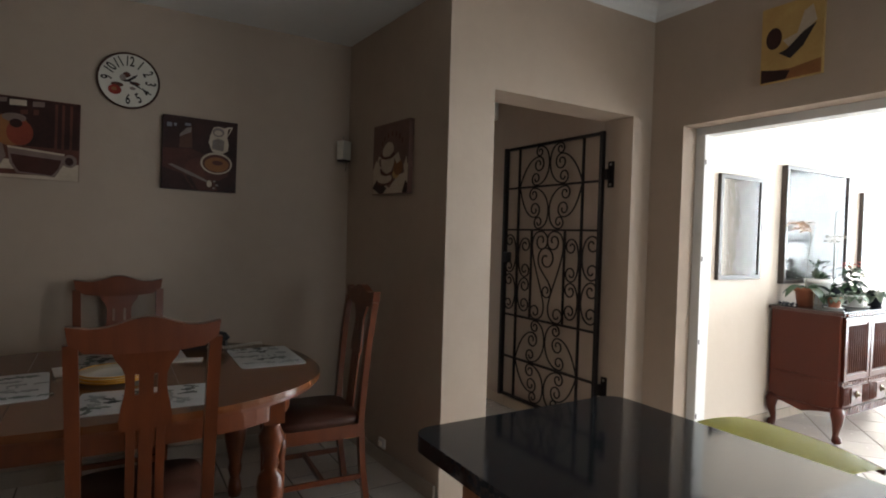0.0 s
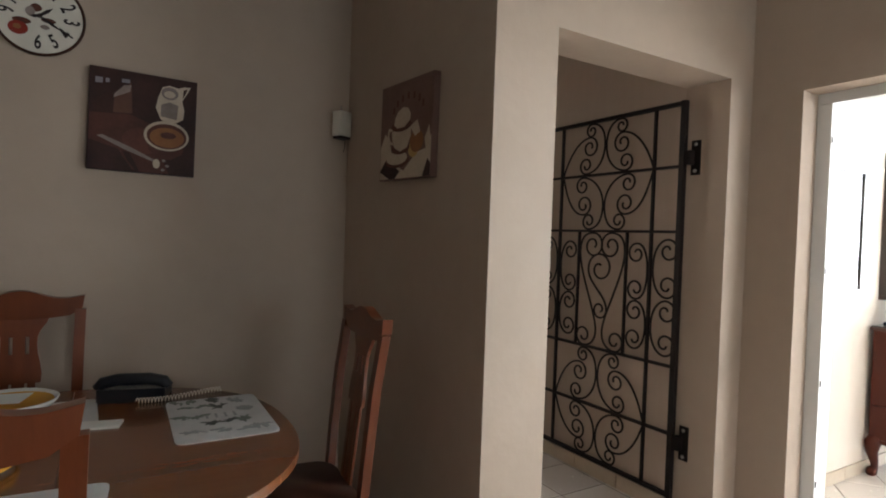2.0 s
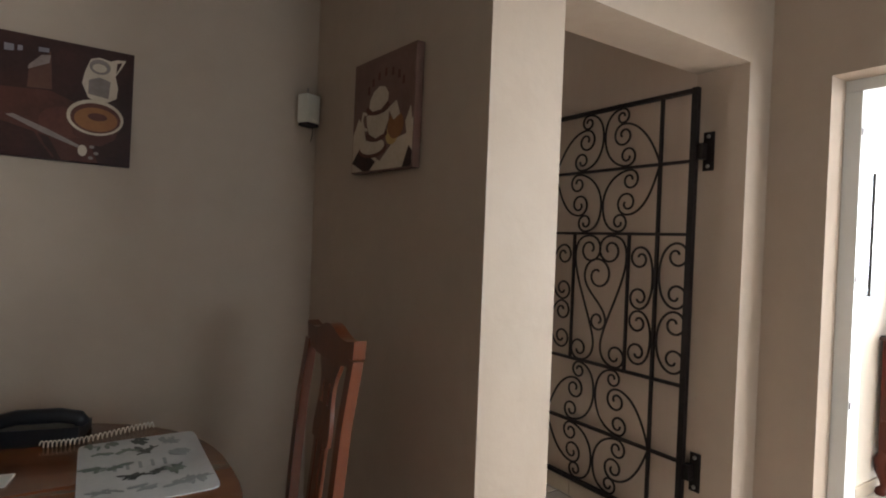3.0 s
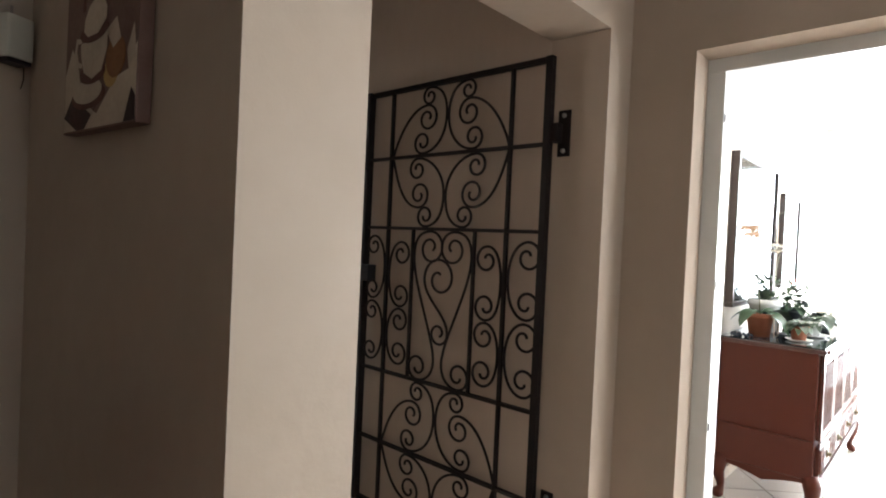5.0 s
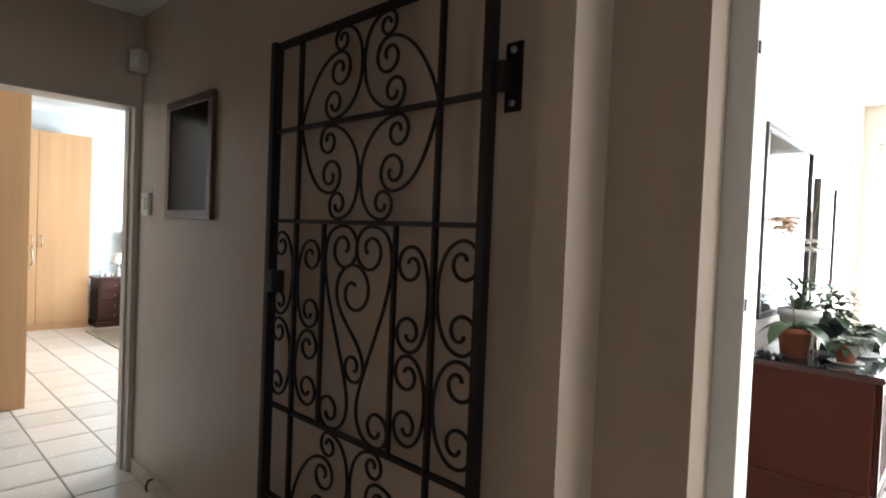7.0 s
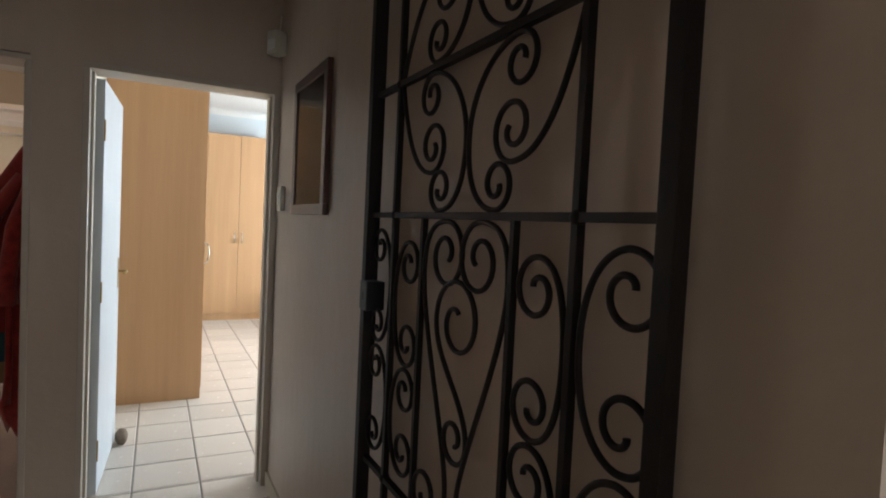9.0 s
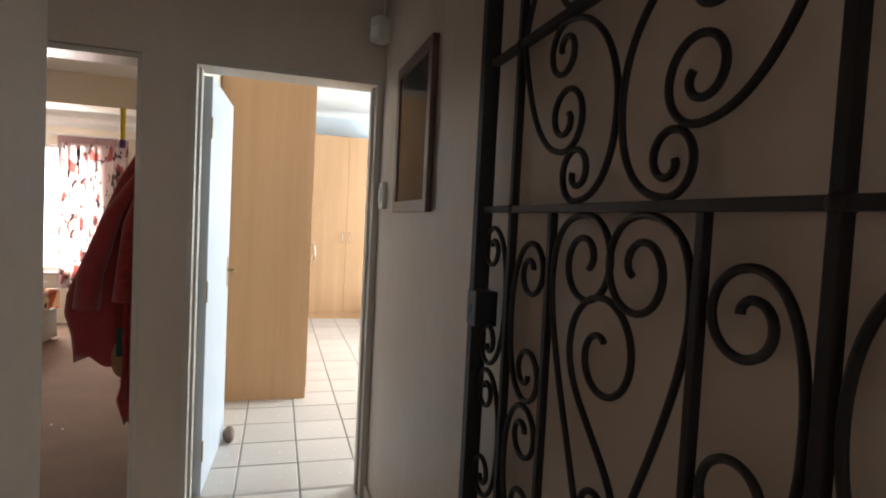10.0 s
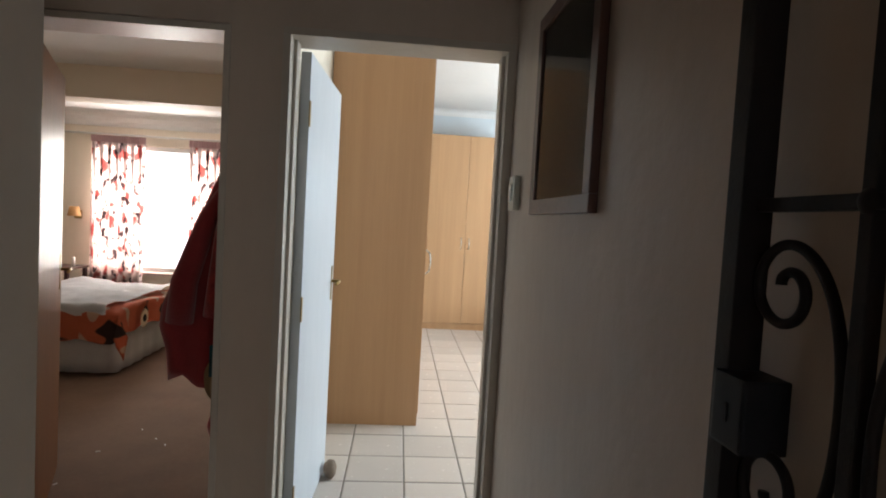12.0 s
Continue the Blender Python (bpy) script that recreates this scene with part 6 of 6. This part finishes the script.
part("sleeve", bm, MAROON, gm, smooth=True)
bm = bmesh.new()
sweep(bm, [(2.62, -0.07, 1.05), (2.585, -0.085, 0.9), (2.59, -0.085, 0.6), (2.585, -0.08, 0.42)], 0.016, 8, 0.35)
part("belt", bm, RED, g, smooth=True)
bm = bmesh.new()
sweep(bm, [(2.66, -0.05, 1.52), (2.60, -0.075, 1.30), (2.575, -0.08, 1.05), (2.57, -0.07, 0.92)], lambda t: 0.03 + 0.018 * t + 0.003 * math.sin(t * 26), 12)
part("sleeve", bm, RED, g, smooth=True)
bag = thing("cloth_bag", "small teal and tan cloth bag hanging between the gowns", "bag", (2.535, 6.335, 0.50))
bm = bmesh.new()
bmesh.ops.create_uvsphere(bm, u_segments=16, v_segments=12, radius=1.0, matrix=Matrix.Translation((0, 0, 0.09)) @ Matrix.Diagonal((0.055, 0.04, 0.10, 1)))
part("pouch", bm, material("tan_canvas", (0.35, 0.24, 0.12), 0.8), bag, "tan pouch", True)
part("flap", boxes(((-0.02, -0.046, 0.11), (0.04, -0.03, 0.26)), bevel=0.006), material("teal_cloth", (0.02, 0.09, 0.11), 0.8), bag, "teal flap")

toy = thing("hanging_toy", "yellow and purple plastic toy hanging from the ceiling beam", "toy", (2.07, 8.185, 1.87))
bm = bmesh.new()
sweep(bm, [(0, 0, 0.06), (0, 0, 0.32)], lambda t: 0.018 + 0.006 * math.sin(t * 9), 12)
part("tube", bm, material("yellow_plastic", (0.72, 0.55, 0.03), 0.35), toy, smooth=True)
bm = bmesh.new()
lathe(bm, [(0.022, 0.0), (0.026, 0.02), (0.024, 0.06), (0.012, 0.075)], 14)
part("cap", bm, material("purple_plastic", (0.10, 0.04, 0.18), 0.35), toy, "purple cap", True)
bm = bmesh.new()
sweep(bm, [(0, 0, 0.30), (0.0, 0.0, 0.36)], 0.003, 6)
sweep(bm, [(-0.02, 0, 0.22), (-0.05, 0, 0.26), (-0.045, 0, 0.20), (-0.02, 0, 0.16)], 0.0025, 5)
part("string", bm, WHITE, toy)
wl = thing("wall_lamp", "small orange shaded wall lamp beside the curtain", "lamp", (-0.38, 10.498, 1.24))
part("backplate", boxes(((-0.04, -0.02, -0.05), (0.04, 0, 0.05)), bevel=0.004), BRASS, wl)
bm = bmesh.new()
lathe(bm, [(0.07, -0.02), (0.05, 0.09)], 18, (0, -0.09, 0))
part("shade", bm, material("orange_lampshade", (0.70, 0.38, 0.16), 0.8), wl, "orange cloth shade", True)
bt = thing("bedside_shelf", "dark bedside shelf with a white candle", "shelf", (-0.30, 9.98, 0.0))
part("top", boxes(((-0.22, -0.2, 0.66), (0.22, 0.2, 0.685)), bevel=0.004), DARK_WOOD, bt)
for x in (-0.19, 0.19):
    for y in (-0.17, 0.17):
        part("leg", boxes(((x - 0.018, y - 0.018, 0), (x + 0.018, y + 0.018, 0.6595)), bevel=0.003), DARK_WOOD, bt)
cd = thing("candle", "short white candle on the bedside shelf", "candle", (-0.14, 9.98, 0.685))
bm = bmesh.new()
lathe(bm, [(0.016, 0.0), (0.016, 0.10), (0.010, 0.104)], 14)
part("wax", bm, WHITE, cd, smooth=True)
rnd = random.Random(12)
for i in range(5):
    lint = thing("paper_scrap", "tiny white paper scrap lying on the carpet", "scrap", (1.9 + rnd.uniform(-0.25, 0.45), 6.75 + rnd.uniform(-0.3, 0.6), 0.0042), rnd.uniform(0, 180), "scraps on the carpet")
    part("scrap", boxes(((-0.012, -0.003, 0), (0.012, 0.003, 0.002)), bevel=0.0008), WHITE, lint)

# ---- main bedroom ----
HANDLE = material("satin_nickel", (0.55, 0.52, 0.47), 0.28, metal=1.0)


def bow_handle(parent, x, y, z, nx, ny, ln=0.14):
    bm = bmesh.new()
    sweep(bm, [(x, y, z - ln / 2), (x + nx * 0.028, y + ny * 0.028, z - ln * 0.36), (x + nx * 0.036, y + ny * 0.036, z), (x + nx * 0.028, y + ny * 0.028, z + ln * 0.36), (x, y, z + ln / 2)], 0.006, 8)
    part("handle", bm, HANDLE, parent, "satin nickel bow handle", True)


WX0, WX1, WY0, WY1, WH = 2.885, 3.545, 7.375, 9.875, 2.495
wd = thing("wardrobe", "tall pale maple laminate wardrobe seen from its plain side", "wardrobe", (0, 0, 0))
part("side_panel", boxes(((WX0, WY0, 0.0), (WX1, WY0 + 0.018, WH)), bevel=0.001), MAPLE, wd)
part("side_panel", boxes(((WX0, WY1 - 0.018, 0.0), (WX1, WY1, WH)), bevel=0.001), MAPLE, wd)
part("carcass", boxes(((WX0, WY0 + 0.0185, 0.0), (WX1 - 0.03, WY1 - 0.0185, WH - 0.001)), bevel=0.001), MAPLE, wd)
for i in range(5):
    y0 = WY0 + 0.021 + i * 0.4916
    d = part("door", boxes(((WX1 - 0.0295, y0, 0.08), (WX1 + 0.006, y0 + 0.487, WH - 0.004)), bevel=0.002), MAPLE, wd)
    bow_handle(d, WX1 + 0.006, y0 + (0.06 if i % 2 == 0 else 0.43), 1.11, 1, 0, 0.17)
cb = thing("built_in_cupboard", "pale maple laminate cupboards along the far bedroom wall", "cupboard", (0, 0, 0))
part("carcass", boxes(((2.90, 10.82, 0.0), (4.79, 11.345, 2.50)), bevel=0.001), MAPLE, cb)
part("plinth", boxes(((2.90, 10.805, 0.0), (4.79, 10.8195, 0.075))), MAPLE, cb)
xs = [3.05, 3.63, 4.21, 4.785]
for i in range(3):
    d = part("door", boxes(((xs[i] + 0.002, 10.80, 0.08), (xs[i + 1] - 0.002, 10.8195, 2.495)), bevel=0.002), MAPLE, cb)
    bow_handle(d, xs[i + 1] - 0.05 if i in (0, 1) else xs[i] + 0.05, 10.80, 1.12, 0, -1)

ns = thing("nightstand", "dark carved wooden nightstand with four drawers", "nightstand", (5.06, 10.88, 0))
part("body", boxes(((-0.19, -0.2, 0.07), (0.19, 0.2, 0.63)), bevel=0.006), DARK_WOOD, ns)
part("plinth", boxes(((-0.22, -0.22, 0.0), (0.22, 0.2, 0.0695)), bevel=0.012), DARK_WOOD, ns)
part("top", boxes(((-0.225, -0.225, 0.6305), (0.225, 0.2, 0.66)), bevel=0.008), DARK_WOOD, ns)
for i in range(4):
    d = part("drawer", boxes(((-0.165, -0.214, 0.095 + i * 0.132), (0.165, -0.2005, 0.215 + i * 0.132)), bevel=0.006), DARK_WOOD, ns)
    bm = bmesh.new()
    lathe(bm, [(0.006, -0.2145), (0.012, -0.225), (0.006, -0.232)], 10, (0, 0, 0.155 + i * 0.132), "y")
    part("knob", bm, BRASS, d, "brass knob", True)
lamp = thing("table_lamp", "small glass table lamp with a white pleated shade", "lamp", (5.15, 10.86, 0.66))
bm = bmesh.new()
lathe(bm, [(0.045, 0.0), (0.045, 0.012), (0.016, 0.03), (0.026, 0.06), (0.030, 0.09), (0.014, 0.12), (0.008, 0.17)], 18)
part("base", bm, material("pale_glass_base", (0.65, 0.66, 0.68), 0.1), lamp, smooth=True)
bm = bmesh.new()
lathe(bm, [(0.105, 0.165), (0.085, 0.20), (0.045, 0.32), (0.043, 0.32), (0.083, 0.20), (0.103, 0.165)], 24)
part("shade", bm, material("white_lampshade", (0.80, 0.77, 0.72), 0.8), lamp, "white pleated shade", True)
for x, r, h, col in ((4.93, 0.022, 0.11, (0.70, 0.70, 0.70)), (5.00, 0.035, 0.06, (0.75, 0.74, 0.72)), (5.06, 0.02, 0.05, (0.5, 0.42, 0.3))):
    j = thing("jar", "small pale jar standing on the nightstand", "jar", (x, 10.80, 0.66), group="jars on the nightstand")
    bm = bmesh.new()
    lathe(bm, [(r * 0.9, 0.0), (r, 0.006), (r, h * 0.7), (r * 0.6, h * 0.8), (r * 0.6, h)], 14)
    part("body", bm, material("pale_jar", col, 0.2), j, smooth=True)
b2 = thing("double_bed", "bed with a dark carved headboard and white bedding", "bed", (5.40, 9.2, 0))
part("headboard", boxes(((-0.07, 1.98, 0.0), (1.65, 2.06, 1.22)), bevel=0.015), DARK_WOOD, b2)
part("headboard_cap", boxes(((-0.10, 1.95, 1.2205), (1.68, 2.09, 1.27)), bevel=0.012), DARK_WOOD, b2)
part("base", boxes(((0.0, 0.0, 0.12), (1.58, 1.95, 0.35)), bevel=0.02), DARK_WOOD, b2)
part("bedding", boxes(((-0.06, 0.0, 0.352), (1.62, 1.94, 0.60)), bevel=0.07), MATT, b2, "white bedding")
bm = bmesh.new()
grid = []
for j in range(7):
    grid.append([bm.verts.new((-0.062 - 0.02 * math.sin(i * 0.8) * j / 6, 0.05 + i * 0.045, 0.52 - 0.07 * j)) for i in range(42)])
for r, s in zip(grid, grid[1:]):
    for i in range(41):
        bm.faces.new((r[i], r[i + 1], s[i + 1], s[i]))
bmesh.ops.solidify(bm, geom=bm.faces[:], thickness=0.006)
part("coverlet_edge", bm, MATT, b2, "white hanging coverlet", True)
vs = thing("vase", "small white and orange vase on the headboard", "vase", (5.50, 11.22, 1.27))
bm = bmesh.new()
lathe(bm, [(0.03, 0.0), (0.045, 0.04), (0.03, 0.09), (0.02, 0.11), (0.028, 0.13)], 16)
part("body", bm, WHITEPOT, vs, smooth=True)
bm = bmesh.new()
lathe(bm, [(0.02, 0.131), (0.03, 0.16), (0.008, 0.20)], 12)
part("bloom", bm, ORANGE, vs, "orange bloom", True)
rug = thing("rug", "thin grey-beige rug beside the bed", "rug", (5.02, 9.6, 0.001))
part("pile", boxes(((-0.35, -0.85, 0), (0.35, 0.85, 0.010)), bevel=0.003), material("grey_beige_rug", (0.30, 0.26, 0.20), 0.95, (0.24, 0.2, 0.15), 9, 0.7, 0.4, 200), rug)
framed_picture("framed_mirror", "pale framed mirror above the bed", 0.8, 1.1, 0.05, 0.03, pose(5.85, 11.349, 1.95), material("pale_wood_frame", (0.55, 0.5, 0.45), 0.4), material("silvered_mirror", (0.85, 0.87, 0.88), 0.03, metal=1.0))

# ---- floors: tiles laid one by one, and carpet ----
def clip(poly, x0, x1, y0, y1):
    for axis, lim, keep_low in ((0, x0, False), (0, x1, True), (1, y0, False), (1, y1, True)):
        out = []
        for i, p in enumerate(poly):
            q = poly[i - 1]
            ins = lambda v: v[axis] <= lim if keep_low else v[axis] >= lim
            if ins(p) != ins(q):
                t = (lim - q[axis]) / (p[axis] - q[axis])
                out.append((q[0] + t * (p[0] - q[0]), q[1] + t * (p[1] - q[1])))
            if ins(p):
                out.append(p)
        poly = out
        if not poly:
            return []
    return poly


def tile_mesh(poly, bevel=0.004, depth=0.012):
    """A tile with an eased top edge."""
    cx = sum(p[0] for p in poly) / len(poly)
    cy = sum(p[1] for p in poly) / len(poly)
    bm = bmesh.new()
    rim = [bm.verts.new((x - cx, y - cy, -depth)) for x, y in poly]
    mid = [bm.verts.new((x - cx, y - cy, -bevel * 0.5)) for x, y in poly]
    top = []
    for x, y in poly:
        d = Vector((x - cx, y - cy))
        d = d * (1 - bevel * 1.4 / max(d.length, 0.02))
        top.append(bm.verts.new((d.x, d.y, 0)))
    n = len(poly)
    for a, b in ((rim, mid), (mid, top)):
        for i in range(n):
            bm.faces.new((a[i], a[(i + 1) % n], b[(i + 1) % n], b[i]))
    bm.faces.new(top)
    bmesh.ops.recalc_face_normals(bm, faces=bm.faces[:])
    me = bpy.data.meshes.new("tile")
    bm.to_mesh(me)
    bm.free()
    return me, cx, cy


def tile_floor(name, label, x0, x1, y0, y1, ox, oy, px, py, mat, turn=0.0, gap=0.008):
    base = structure(name, boxes(((x0, y0, -0.013), (x1, y1, -0.003))), GROUT, label, "floor")
    ca, sa = math.cos(radians(turn)), math.sin(radians(turn))
    full = None
    cx, cy = (x0 + x1) / 2, (y0 + y1) / 2
    reach = math.hypot(x1 - x0, y1 - y0) / 2
    iu, iv = int(reach / px) + 3, int(reach / py) + 3
    mu, mv = round(((cx - ox) * ca + (cy - oy) * sa) / px), round((-(cx - ox) * sa + (cy - oy) * ca) / py)
    for i in range(mu - iu, mu + iu):
        for j in range(mv - iv, mv + iv):
            sq = [(u, v) for u, v in ((i * px + gap / 2, j * py + gap / 2), ((i + 1) * px - gap / 2, j * py + gap / 2), ((i + 1) * px - gap / 2, (j + 1) * py - gap / 2), (i * px + gap / 2, (j + 1) * py - gap / 2))]
            sq = [(ox + u * ca - v * sa, oy + u * sa + v * ca) for u, v in sq]
            got = clip(sq, x0, x1, y0, y1)
            if len(got) < 3:
                continue
            area = abs(sum(got[k - 1][0] * got[k][1] - got[k][0] * got[k - 1][1] for k in range(len(got)))) / 2
            if area < 0.0008:
                continue
            whole = len(got) == 4 and area > 0.995 * (px - gap) * (py - gap)
            if whole and full:
                me = full
                mx, my = sum(p[0] for p in got) / 4, sum(p[1] for p in got) / 4
            else:
                me, mx, my = tile_mesh(got)
                me.materials.append(mat)
                if whole:
                    full = me
            t = new("tile", me)
            t.parent = base
            t.location = (mx, my, random.uniform(-0.0006, 0.0006))
    return base


tile_floor("floor_kitchen", "beige ceramic tiled kitchen floor with dark grout", 0.2, 4.098, 0.9, 4.215, 3.14, 3.04, 0.3165, 0.3165, TILE)
tile_floor("floor_passage", "beige ceramic tiled passage floor with dark grout", X_PL - 0.6, X_PR + 0.02, 4.22, 5.90, 3.14, 5.93, 0.3165, 0.3165, TILE)
tile_floor("floor_main_bedroom", "beige ceramic tiled bedroom floor with dark grout", 2.88, 6.0, 5.902, 10.9, 3.14, 5.915, 0.3165, 0.322, TILE)
tile_floor("floor_lounge", "beige ceramic lounge floor with tiles laid diagonally", 4.202, 7.2, 0.4, 3.175, 4.6, 2.6, 0.32, 0.32, TILE, turn=40).location.z = -0.10
structure("floor_kitchen_rest", boxes(((-2.6, -2.65, -0.013), (X_LOU, 0.898, -0.001)), ((-2.6, 0.898, -0.013), (0.198, 4.215, -0.001))), TILE, "beige tiled floor behind the walk", "floor")
structure("floor_lounge_rest", boxes(((4.1, -2.2, -0.113), (9.2, 0.398, -0.101)), ((7.202, 0.398, -0.113), (9.2, 3.175, -0.101))), TILE, "beige tiled lounge floor", "floor")
structure("floor_main_rest", boxes(((6.002, 5.9, -0.013), (7.2, 11.35, -0.001)), ((2.88, 10.902, -0.013), (6.0, 11.35, -0.001))), TILE, "beige tiled bedroom floor", "floor")
structure("floor_lobby", boxes(((0.2, 4.687, -0.013), (2.143, 5.75, -0.001))), TILE, "beige tiled lobby floor", "floor")
structure("carpet_bedroom", boxes(((-1.55, 5.80, -0.012), (2.76, 10.5, 0.004)), bevel=0.002), CARPET, "grey brown fitted carpet, slightly soiled", "carpet")
